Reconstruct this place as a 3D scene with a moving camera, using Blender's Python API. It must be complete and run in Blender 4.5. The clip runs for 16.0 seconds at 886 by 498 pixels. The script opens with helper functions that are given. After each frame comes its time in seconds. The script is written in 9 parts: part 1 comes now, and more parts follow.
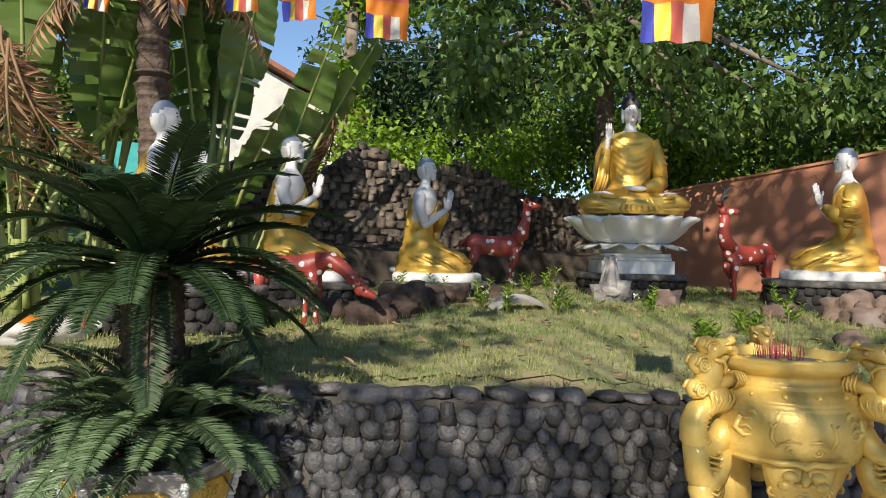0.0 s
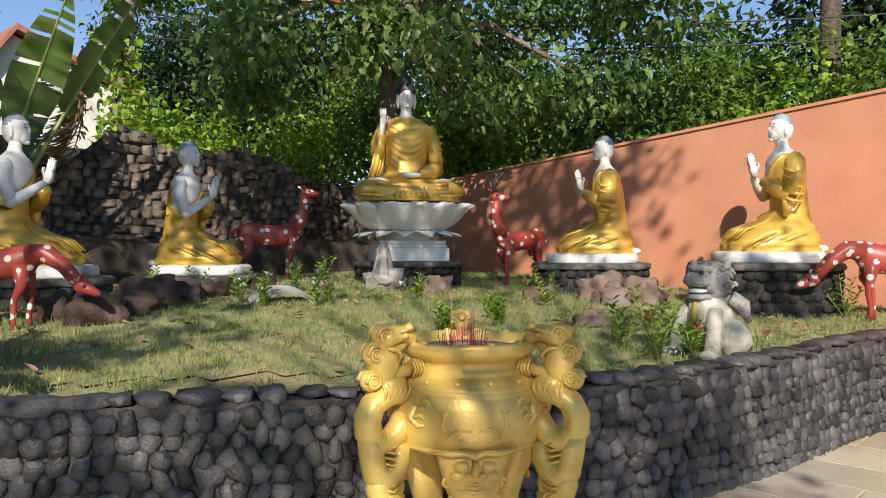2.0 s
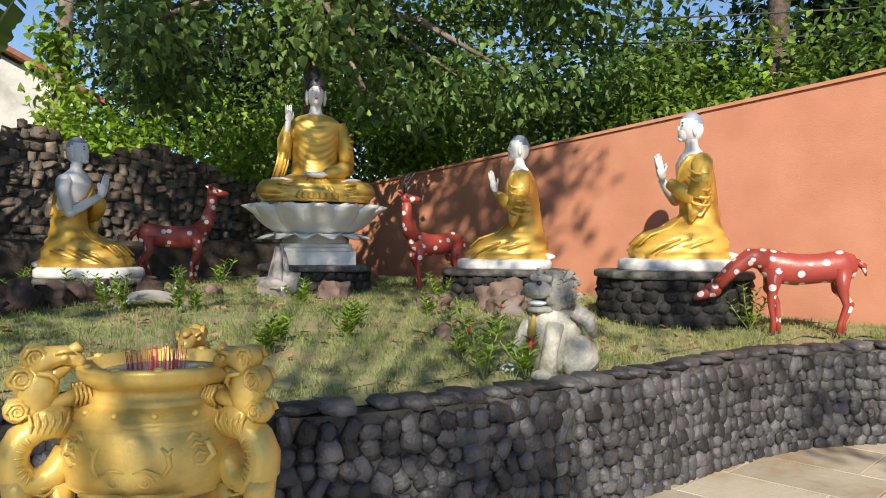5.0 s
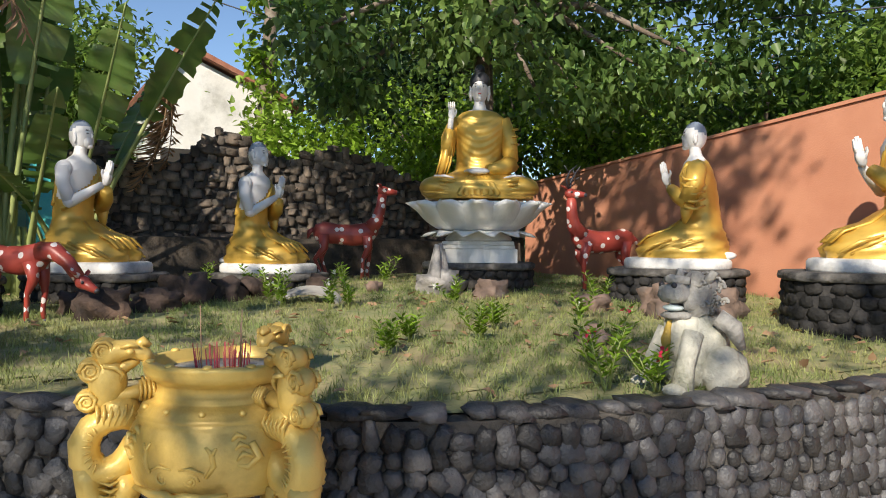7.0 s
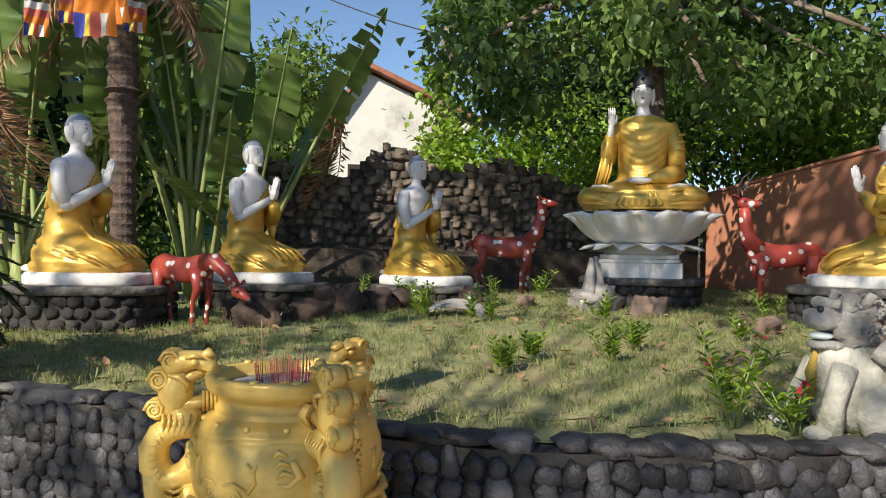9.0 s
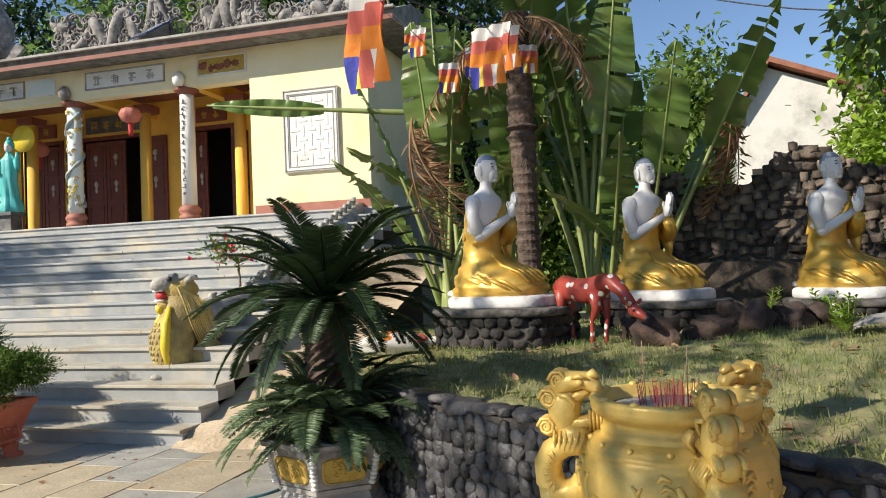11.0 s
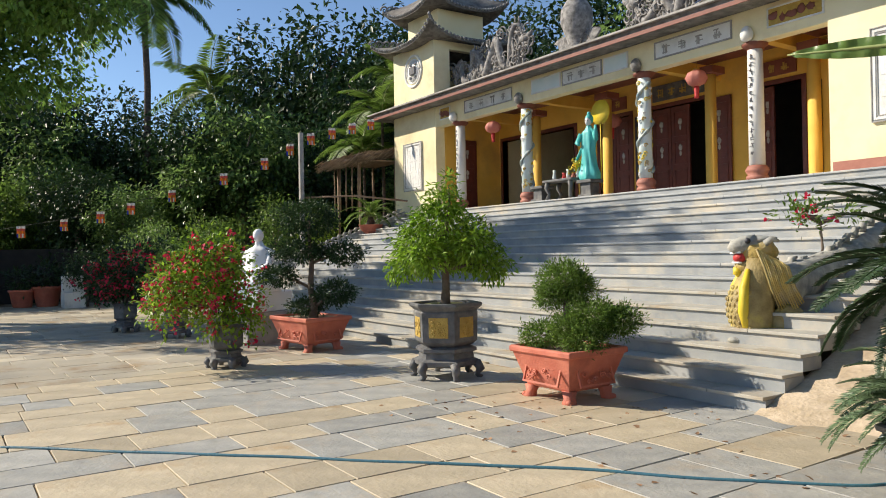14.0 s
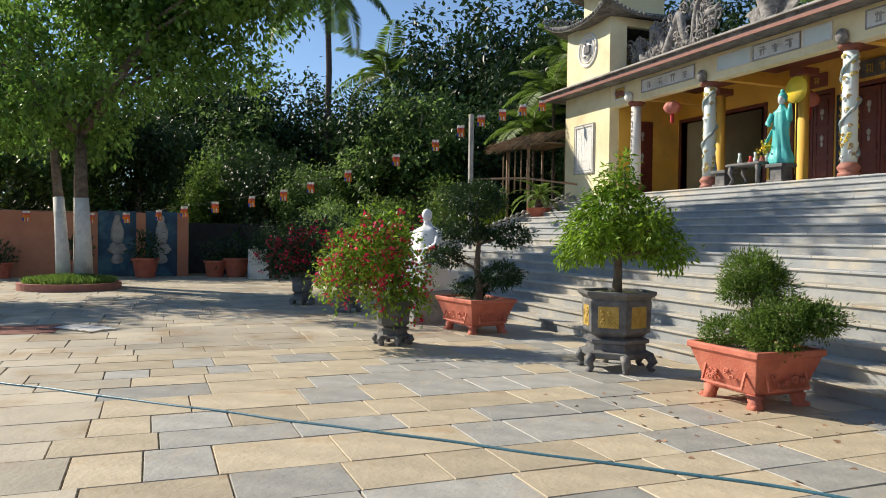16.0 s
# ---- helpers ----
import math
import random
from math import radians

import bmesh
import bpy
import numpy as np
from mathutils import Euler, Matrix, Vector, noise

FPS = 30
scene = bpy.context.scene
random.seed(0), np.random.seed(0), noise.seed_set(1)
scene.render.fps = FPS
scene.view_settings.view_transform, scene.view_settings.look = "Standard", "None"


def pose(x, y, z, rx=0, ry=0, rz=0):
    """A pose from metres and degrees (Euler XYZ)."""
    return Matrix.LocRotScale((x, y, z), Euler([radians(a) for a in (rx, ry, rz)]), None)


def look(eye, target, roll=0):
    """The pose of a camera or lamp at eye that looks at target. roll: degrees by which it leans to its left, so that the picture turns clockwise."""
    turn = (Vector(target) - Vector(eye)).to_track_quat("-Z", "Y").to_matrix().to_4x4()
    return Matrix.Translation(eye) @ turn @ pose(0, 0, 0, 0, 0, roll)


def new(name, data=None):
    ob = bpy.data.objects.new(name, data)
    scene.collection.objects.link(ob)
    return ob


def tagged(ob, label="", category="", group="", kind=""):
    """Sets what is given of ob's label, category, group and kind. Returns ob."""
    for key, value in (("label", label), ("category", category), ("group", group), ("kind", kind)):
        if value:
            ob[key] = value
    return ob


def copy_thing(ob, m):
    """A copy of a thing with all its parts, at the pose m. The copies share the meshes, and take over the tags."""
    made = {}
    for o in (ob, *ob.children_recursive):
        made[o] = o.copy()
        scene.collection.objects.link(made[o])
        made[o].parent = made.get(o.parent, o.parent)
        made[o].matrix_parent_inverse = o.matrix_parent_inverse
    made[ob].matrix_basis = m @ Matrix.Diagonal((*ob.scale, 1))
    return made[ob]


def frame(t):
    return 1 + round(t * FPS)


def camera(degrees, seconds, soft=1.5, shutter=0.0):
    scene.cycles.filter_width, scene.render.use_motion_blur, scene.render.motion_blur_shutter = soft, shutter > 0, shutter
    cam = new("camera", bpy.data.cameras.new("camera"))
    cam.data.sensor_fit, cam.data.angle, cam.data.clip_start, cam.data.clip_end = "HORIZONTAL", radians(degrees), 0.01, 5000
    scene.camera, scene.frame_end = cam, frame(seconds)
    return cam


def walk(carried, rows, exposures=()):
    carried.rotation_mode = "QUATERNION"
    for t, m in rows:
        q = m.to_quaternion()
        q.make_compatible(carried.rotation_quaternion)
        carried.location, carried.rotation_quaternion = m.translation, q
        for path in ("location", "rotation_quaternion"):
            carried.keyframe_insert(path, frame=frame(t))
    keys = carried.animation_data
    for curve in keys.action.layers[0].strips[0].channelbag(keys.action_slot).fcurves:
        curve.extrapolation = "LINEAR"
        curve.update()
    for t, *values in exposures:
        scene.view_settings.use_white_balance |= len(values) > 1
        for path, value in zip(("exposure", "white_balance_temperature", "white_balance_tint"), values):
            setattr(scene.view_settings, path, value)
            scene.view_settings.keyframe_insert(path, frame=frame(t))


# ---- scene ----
cam = camera(61.3, 16.0, soft=1.0)
PATH = [
    (0, (-0.047, 0.045, 1.523), (1.056, 1.714, 1.526), 1.1),
    (0.5, (0.119, -0.005, 1.507), (1.412, 1.52, 1.501), 1.4),
    (1, (0.311, -0.003, 1.504), (1.713, 1.422, 1.492), 1.2),
    (1.5, (0.462, -0.048, 1.503), (1.903, 1.338, 1.489), 0.5),
    (2, (0.652, -0.154, 1.505), (2.1, 1.226, 1.487), 0.0),
    (2.5, (0.868, -0.266, 1.491), (2.32, 1.11, 1.47), 0.2),
    (3, (1.063, -0.352, 1.51), (2.541, 0.995, 1.485), 0.1),
    (3.2, (1.145, -0.397, 1.525), (2.634, 0.937, 1.498), 0.2),
    (5.3, (1.839, -0.696, 1.532), (3.238, 0.733, 1.528), 0.7),
    (5.5, (1.881, -0.702, 1.535), (3.239, 0.766, 1.534), 0.7),
    (6, (2.026, -0.745, 1.533), (3.25, 0.836, 1.526), 0.7),
    (6.5, (2.198, -0.792, 1.52), (3.289, 0.884, 1.499), 0.6),
    (7, (2.335, -0.785, 1.53), (3.333, 0.948, 1.507), 0.5),
    (7.5, (2.467, -0.751, 1.554), (3.365, 1.036, 1.535), 1.0),
    (8, (2.624, -0.778, 1.538), (3.377, 1.074, 1.514), 1.1),
    (8.2, (2.69, -0.806, 1.542), (3.383, 1.07, 1.512), 1.2),
    (10.3, (2.983, -0.741, 1.546), (2.984, 1.258, 1.611), -1.0),
    (10.5, (3.001, -0.747, 1.549), (2.853, 1.247, 1.616), -1.3),
    (11, (2.971, -0.801, 1.563), (2.431, 1.124, 1.624), -2.3),
    (11.5, (2.941, -0.791, 1.55), (2.07, 1.009, 1.609), -2.2),
    (12, (2.909, -0.807, 1.552), (1.829, 0.876, 1.597), -1.8),
    (12.5, (2.841, -0.833, 1.561), (1.614, 0.746, 1.598), -1.3),
    (13, (2.778, -0.855, 1.569), (1.414, 0.607, 1.6), -1.1),
    (13.5, (2.706, -0.879, 1.562), (1.199, 0.435, 1.583), -1.1),
    (14, (2.638, -0.853, 1.555), (0.979, 0.263, 1.561), -1.1),
    (14.5, (2.592, -0.803, 1.556), (0.812, 0.108, 1.549), -0.6),
    (15, (2.551, -0.752, 1.554), (0.706, 0.019, 1.537), 0.2),
    (15.5, (2.502, -0.739, 1.545), (0.638, -0.016, 1.519), 0.8),
    (16, (2.375, -0.748, 1.541), (0.511, -0.022, 1.505), 0.7),
]
walk(cam, [(t, look(eye, target, roll)) for t, eye, target, roll in PATH], [(0, 0.42, 6950, 10), (16, 0.38, 6950, 10)])

# ---- world and sun ----
SUN_EL, SUN_AZ = 34.0, 228.0
world = bpy.data.worlds.new("sky")
scene.world = world
world.use_nodes = True
wn = world.node_tree.nodes
sky = wn.new("ShaderNodeTexSky")
sky.sky_type = "NISHITA"
sky.sun_disc = False
sky.ozone_density, sky.dust_density, sky.altitude = 4.0, 0.1, 1500.0
sky.sun_elevation, sky.sun_rotation = radians(SUN_EL), radians(SUN_AZ)
wn["Background"].inputs["Strength"].default_value = 0.12
world.node_tree.links.new(sky.outputs["Color"], wn["Background"].inputs["Color"])
sun = new("sun", bpy.data.lights.new("sun", "SUN"))
sun.data.energy, sun.data.angle, sun.data.color = 5.0, radians(0.55), (1.0, 0.93, 0.82)
sdir = Vector((math.sin(radians(SUN_AZ)) * math.cos(radians(SUN_EL)), math.cos(radians(SUN_AZ)) * math.cos(radians(SUN_EL)), math.sin(radians(SUN_EL))))
sun.matrix_world = look(sdir * 50, (0, 0, 0))

# ---- materials ----


def mat(name, c1, c2, scale=6.0, rough=0.7, metal=0.0, bump=0.25, bscale=40.0, stain=None, stain_scale=0.8, vary=0.0, island=0.0, through_light=0.0, spec=0.5):
    """Two-tone noise paint with grain relief, larger stains, and optional variation per object or per island."""
    m = bpy.data.materials.new(name)
    m.use_nodes = True
    nt = m.node_tree
    n, l = nt.nodes, nt.links
    b = n["Principled BSDF"]
    b.inputs["Roughness"].default_value = rough
    b.inputs["Metallic"].default_value = metal
    b.inputs["Specular IOR Level"].default_value = spec
    tc = n.new("ShaderNodeTexCoord")
    na = n.new("ShaderNodeTexNoise")
    na.inputs["Scale"].default_value, na.inputs["Detail"].default_value = scale, 6
    l.new(tc.outputs["Object"], na.inputs["Vector"])
    r = n.new("ShaderNodeValToRGB")
    r.color_ramp.elements[0].position, r.color_ramp.elements[1].position = 0.32, 0.68
    r.color_ramp.elements[0].color, r.color_ramp.elements[1].color = (*c1, 1), (*c2, 1)
    l.new(na.outputs["Fac"], r.inputs["Fac"])
    out = r.outputs["Color"]
    if stain:
        ns = n.new("ShaderNodeTexNoise")
        ns.inputs["Scale"].default_value, ns.inputs["Detail"].default_value = stain_scale, 8
        ns.inputs["Roughness"].default_value = 0.65
        l.new(tc.outputs["Object"], ns.inputs["Vector"])
        rs = n.new("ShaderNodeValToRGB")
        rs.color_ramp.elements[0].position, rs.color_ramp.elements[1].position = 0.5, 0.68
        l.new(ns.outputs["Fac"], rs.inputs["Fac"])
        mx = n.new("ShaderNodeMix")
        mx.data_type = "RGBA"
        l.new(rs.outputs["Color"], mx.inputs["Factor"])
        l.new(out, mx.inputs["A"])
        mx.inputs["B"].default_value = (*stain, 1)
        out = mx.outputs["Result"]
    if vary or island:
        hs = n.new("ShaderNodeHueSaturation")
        mr = n.new("ShaderNodeMapRange")
        amount = vary or island
        mr.inputs["To Min"].default_value, mr.inputs["To Max"].default_value = 1 - amount, 1 + amount
        if vary:
            l.new(n.new("ShaderNodeObjectInfo").outputs["Random"], mr.inputs["Value"])
        else:
            l.new(n.new("ShaderNodeNewGeometry").outputs["Random Per Island"], mr.inputs["Value"])
        l.new(mr.outputs["Result"], hs.inputs["Value"])
        l.new(out, hs.inputs["Color"])
        out = hs.outputs["Color"]
    l.new(out, b.inputs["Base Color"])
    if bump:
        nb = n.new("ShaderNodeTexNoise")
        nb.inputs["Scale"].default_value, nb.inputs["Detail"].default_value = bscale, 5
        l.new(tc.outputs["Object"], nb.inputs["Vector"])
        bp = n.new("ShaderNodeBump")
        bp.inputs["Strength"].default_value, bp.inputs["Distance"].default_value = bump, 0.02
        l.new(nb.outputs["Fac"], bp.inputs["Height"])
        l.new(bp.outputs["Normal"], b.inputs["Normal"])
    if through_light:
        tr = n.new("ShaderNodeBsdfTranslucent")
        l.new(out, tr.inputs["Color"])
        ms = n.new("ShaderNodeMixShader")
        ms.inputs["Fac"].default_value = through_light
        l.new(b.outputs["BSDF"], ms.inputs[1])
        l.new(tr.outputs["BSDF"], ms.inputs[2])
        l.new(ms.outputs["Shader"], n["Material Output"].inputs["Surface"])
    return m


def leafmat(name, c1, c2, rough=0.45, island=0.45, light=0.35):
    return mat(name, c1, c2, 1.2, rough, 0, 0, island=island, through_light=light, spec=0.4)


def spotted(name, base, base2, spot, scale, size):
    """Painted round spots on a two-tone coat."""
    m = mat(name, base, base2, 5, 0.38, 0, 0.1, 30)
    n, l = m.node_tree.nodes, m.node_tree.links
    b = n["Principled BSDF"]
    src = b.inputs["Base Color"].links[0].from_socket
    v = n.new("ShaderNodeTexVoronoi")
    v.inputs["Scale"].default_value, v.inputs["Randomness"].default_value = scale, 0.6
    l.new(n["Texture Coordinate"].outputs["Object"], v.inputs["Vector"])
    lt = n.new("ShaderNodeMath")
    lt.operation = "LESS_THAN"
    lt.inputs[1].default_value = size
    l.new(v.outputs["Distance"], lt.inputs[0])
    mx = n.new("ShaderNodeMix")
    mx.data_type = "RGBA"
    l.new(lt.outputs["Value"], mx.inputs["Factor"])
    l.new(src, mx.inputs["A"])
    mx.inputs["B"].default_value = (*spot, 1)
    l.new(mx.outputs["Result"], b.inputs["Base Color"])
    return m


M = dict(
    soil=mat("soil", (0.16, 0.11, 0.07), (0.28, 0.2, 0.13), 3, 0.95, 0, 0.6, 25),
    grassbed=mat("grassbed", (0.16, 0.19, 0.08), (0.33, 0.3, 0.15), 5, 0.95, 0, 0.8, 30, (0.3, 0.23, 0.13), 1.1),
    paver=mat("paver", (0.4, 0.34, 0.24), (0.53, 0.45, 0.32), 3, 0.62, 0, 0.35, 22, (0.4, 0.27, 0.14), 1.3, vary=0.16),
    pavergrey=mat("pavergrey", (0.29, 0.29, 0.27), (0.41, 0.4, 0.36), 4, 0.6, 0, 0.35, 22, (0.4, 0.33, 0.24), 1.5, vary=0.16),
    paverrest=mat("paverrest", (0.34, 0.31, 0.25), (0.5, 0.44, 0.33), 0.9, 0.65, 0, 0.3, 22, (0.33, 0.24, 0.14), 1.2, island=0.2),
    joint=mat("joint", (0.24, 0.175, 0.115), (0.36, 0.28, 0.19), 6, 0.95, 0, 0.5, 40),
    cobble=mat("cobble", (0.024, 0.027, 0.035), (0.078, 0.076, 0.078), 9, 0.5, 0, 0.6, 45, (0.09, 0.085, 0.085), 2.4, vary=0.65),
    cobblerest=mat("cobblerest", (0.024, 0.027, 0.035), (0.078, 0.076, 0.078), 9, 0.5, 0, 0.6, 45, (0.09, 0.085, 0.085), 2.4, island=0.65),
    mortar=mat("mortar", (0.03, 0.028, 0.026), (0.1, 0.09, 0.08), 8, 0.95, 0, 0.7, 50),
    lava=mat("lava", (0.045, 0.04, 0.036), (0.15, 0.12, 0.095), 6, 0.9, 0, 0.7, 35, (0.25, 0.19, 0.14), 1.6, island=0.6),
    plinthstone=mat("plinthstone", (0.009, 0.009, 0.01), (0.03, 0.028, 0.027), 7, 0.85, 0, 0.8, 30, (0.085, 0.075, 0.065), 2.4, island=0.5),
    plinthcap=mat("plinthcap", (0.03, 0.029, 0.028), (0.16, 0.15, 0.14), 9, 0.9, 0, 0.8, 30, (0.02, 0.02, 0.02), 3.0),
    palestone=mat("palestone", (0.3, 0.3, 0.26), (0.6, 0.58, 0.5), 9, 0.9, 0, 0.9, 26, (0.16, 0.17, 0.13), 3.2),
    darkrock=mat("darkrock", (0.03, 0.022, 0.02), (0.1, 0.065, 0.05), 5, 0.9, 0, 0.8, 22, (0.16, 0.1, 0.07), 2.0),
    lavapiece=mat("lavapiece", (0.045, 0.04, 0.036), (0.15, 0.12, 0.095), 6, 0.9, 0, 0.7, 35, (0.25, 0.19, 0.14), 1.6, vary=0.6),
    redwall=mat("redwall", (0.47, 0.2, 0.12), (0.54, 0.245, 0.15), 2.5, 0.9, 0, 0.18, 60, (0.43, 0.19, 0.12), 0.6),
    yellow=mat("yellow", (0.84, 0.73, 0.45), (0.89, 0.8, 0.54), 1.2, 0.85, 0, 0.08, 50, (0.7, 0.58, 0.34), 0.5),
    deepyellow=mat("deepyellow", (0.75, 0.44, 0.07), (0.83, 0.52, 0.11), 1.5, 0.75, 0, 0.08, 50, (0.6, 0.36, 0.09), 0.6),
    white=mat("white", (0.72, 0.71, 0.68), (0.82, 0.81, 0.78), 3, 0.7, 0, 0.15, 40, (0.5, 0.49, 0.46), 1.5),
    whitewash=mat("whitewash", (0.66, 0.66, 0.65), (0.8, 0.79, 0.77), 5, 0.65, 0, 0.25, 35, (0.36, 0.37, 0.38), 2.6),
    pale=mat("pale", (0.6, 0.72, 0.72), (0.74, 0.8, 0.78), 2, 0.8, 0, 0.1, 40),
    grey=mat("grey", (0.3, 0.29, 0.27), (0.45, 0.43, 0.4), 5, 0.85, 0, 0.35, 30, (0.2, 0.19, 0.17), 1.4),
    carved=mat("carved", (0.13, 0.125, 0.12), (0.4, 0.38, 0.36), 9, 0.85, 0, 0.6, 28, (0.14, 0.13, 0.12), 2.5),
    step=mat("step", (0.27, 0.29, 0.3), (0.38, 0.39, 0.39), 2.5, 0.55, 0, 0.15, 30, (0.52, 0.47, 0.38), 0.9, island=0.12),
    stepedge=mat("stepedge", (0.38, 0.37, 0.33), (0.5, 0.47, 0.4), 3, 0.6, 0, 0.2, 30, (0.36, 0.28, 0.18), 1.2),
    brown=mat("brown", (0.19, 0.06, 0.04), (0.26, 0.085, 0.055), 4, 0.6, 0, 0.12, 30),
    dooro=mat("dooro", (0.11, 0.028, 0.018), (0.17, 0.042, 0.027), 7, 0.42, 0, 0.12, 25),
    # near-black put in for deep shade in hall and court; also the house window
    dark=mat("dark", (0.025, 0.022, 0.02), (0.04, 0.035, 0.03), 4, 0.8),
    redbase=mat("redbase", (0.33, 0.12, 0.085), (0.42, 0.17, 0.12), 5, 0.65, 0, 0.15, 30),
    tile=mat("tile", (0.12, 0.11, 0.1), (0.24, 0.22, 0.2), 6, 0.85, 0, 0.4, 25, (0.3, 0.29, 0.26), 1.5, island=0.3),
    redtile=mat("redtile", (0.34, 0.13, 0.08), (0.45, 0.2, 0.13), 6, 0.85, 0, 0.4, 25, island=0.25),
    gold=mat("gold", (0.66, 0.4, 0.07), (0.78, 0.5, 0.11), 3.5, 0.36, 0.35, 0.12, 24, (0.5, 0.3, 0.06), 1.3),
    urngold=mat("urngold", (0.68, 0.46, 0.11), (0.8, 0.58, 0.18), 5, 0.36, 0.2, 0.16, 60, (0.48, 0.31, 0.08), 2.2),
    skin=mat("skin", (0.68, 0.67, 0.67), (0.78, 0.76, 0.74), 4, 0.5, 0, 0.08, 30, (0.55, 0.55, 0.56), 1.5),
    hair=mat("hair", (0.17, 0.21, 0.28), (0.27, 0.31, 0.38), 8, 0.7, 0, 0.2, 60),
    black=mat("black", (0.02, 0.022, 0.03), (0.04, 0.04, 0.05), 8, 0.5, 0, 0.2, 40),
    deer=spotted("deer", (0.27, 0.04, 0.032), (0.36, 0.062, 0.045), (0.7, 0.64, 0.62), 10.0, 0.3),
    lip=mat("lip", (0.55, 0.1, 0.1), (0.62, 0.14, 0.12), 8, 0.5),
    terracotta=mat("terracotta", (0.5, 0.13, 0.08), (0.6, 0.19, 0.12), 5, 0.7, 0, 0.3, 40, (0.36, 0.11, 0.075), 2.0),
    darkpot=mat("darkpot", (0.07, 0.072, 0.075), (0.15, 0.15, 0.15), 7, 0.6, 0, 0.35, 40, (0.22, 0.21, 0.19), 2.5),
    ochre=mat("ochre", (0.42, 0.27, 0.05), (0.55, 0.37, 0.08), 12, 0.6, 0, 0.6, 60),
    bark=mat("bark", (0.09, 0.065, 0.05), (0.2, 0.155, 0.12), 9, 0.95, 0, 0.8, 30, (0.28, 0.24, 0.2), 2.0),
    palmbark=mat("palmbark", (0.055, 0.04, 0.032), (0.14, 0.1, 0.08), 14, 0.95, 0, 0.9, 40),
    whitebark=mat("whitebark", (0.6, 0.58, 0.54), (0.72, 0.7, 0.66), 6, 0.9, 0, 0.5, 25, (0.4, 0.37, 0.32), 2.0),
    leaf=leafmat("leaf", (0.085, 0.165, 0.045), (0.22, 0.33, 0.095), 0.36, 0.55, 0.52),
    leafdark=leafmat("leafdark", (0.02, 0.05, 0.016), (0.045, 0.09, 0.025), light=0.22),
    leafbright=leafmat("leafbright", (0.15, 0.28, 0.02), (0.27, 0.4, 0.05), light=0.45),
    leaflight=leafmat("leaflight", (0.11, 0.22, 0.035), (0.23, 0.38, 0.08), light=0.45),
    leafmid=leafmat("leafmid", (0.09, 0.17, 0.03), (0.18, 0.28, 0.055), light=0.45),
    banana=mat("banana", (0.09, 0.17, 0.035), (0.15, 0.25, 0.06), 3, 0.38, 0, 0.15, 20, (0.16, 0.19, 0.06), 1.2, through_light=0.3),
    stalk=mat("stalk", (0.2, 0.26, 0.08), (0.3, 0.34, 0.13), 4, 0.5, 0, 0.15, 20),
    sago=leafmat("sago", (0.02, 0.046, 0.018), (0.048, 0.088, 0.032), 0.5, 0.3, 0.12),
    sagolight=leafmat("sagolight", (0.085, 0.14, 0.07), (0.15, 0.21, 0.11), 0.4, 0.35, 0.2),
    dry=mat("dry", (0.27, 0.15, 0.08), (0.42, 0.27, 0.16), 6, 0.9, 0, 0.3, 30, island=0.35, through_light=0.15),
    flower=leafmat("flower", (0.65, 0.02, 0.07), (0.8, 0.06, 0.13), 0.6, 0.3, 0.3),
    flowerwhite=leafmat("flowerwhite", (0.75, 0.75, 0.7), (0.85, 0.85, 0.8), 0.6, 0.1, 0.3),
    grass=mat("grass", (0.14, 0.22, 0.06), (0.36, 0.37, 0.15), 0.9, 0.7, 0, 0, island=0.35, through_light=0.3),
    mosaic=mat("mosaic", (0.16, 0.26, 0.3), (0.5, 0.5, 0.42), 22, 0.45, 0, 0.5, 40, (0.2, 0.34, 0.42), 5.0),
    oldstone=mat("oldstone", (0.13, 0.13, 0.13), (0.5, 0.48, 0.44), 7, 0.9, 0, 0.9, 30, (0.1, 0.1, 0.1), 2.6),
    turq=mat("turq", (0.05, 0.42, 0.42), (0.1, 0.53, 0.5), 5, 0.45, 0, 0.15, 25),
    yellowpaint=mat("yellowpaint", (0.72, 0.52, 0.03), (0.8, 0.62, 0.06), 4, 0.5, 0, 0.15, 25, (0.6, 0.42, 0.06), 1.8),
    lionfur=mat("lionfur", (0.42, 0.28, 0.06), (0.56, 0.42, 0.14), 7, 0.7, 0, 0.6, 26, (0.36, 0.33, 0.27), 2.2),
    hose=mat("hose", (0.05, 0.15, 0.2), (0.07, 0.2, 0.25), 4, 0.4),
    red=mat("red", (0.5, 0.03, 0.03), (0.6, 0.05, 0.05), 4, 0.6),
    lantern=mat("lantern", (0.6, 0.2, 0.16), (0.7, 0.3, 0.24), 6, 0.6, through_light=0.3),
    blue=mat("blue", (0.04, 0.06, 0.42), (0.06, 0.08, 0.5), 4, 0.7, through_light=0.3),
    orange=mat("orange", (0.72, 0.22, 0.02), (0.8, 0.28, 0.04), 4, 0.7, through_light=0.3),
    cloth=mat("cloth", (0.7, 0.7, 0.68), (0.8, 0.79, 0.76), 5, 0.85, 0, 0.3, 20, through_light=0.3),
    pinkcloth=mat("pinkcloth", (0.62, 0.13, 0.1), (0.7, 0.18, 0.14), 5, 0.85, through_light=0.3),
    wood=mat("wood", (0.2, 0.13, 0.08), (0.33, 0.23, 0.15), 7, 0.8, 0, 0.4, 30),
    thatch=mat("thatch", (0.3, 0.22, 0.16), (0.48, 0.38, 0.28), 9, 0.95, 0, 0.6, 40, island=0.4),
    mural=mat("mural", (0.014, 0.035, 0.07), (0.03, 0.1, 0.17), 1.6, 0.7, 0, 0.1, 30, (0.07, 0.18, 0.24), 1.4),
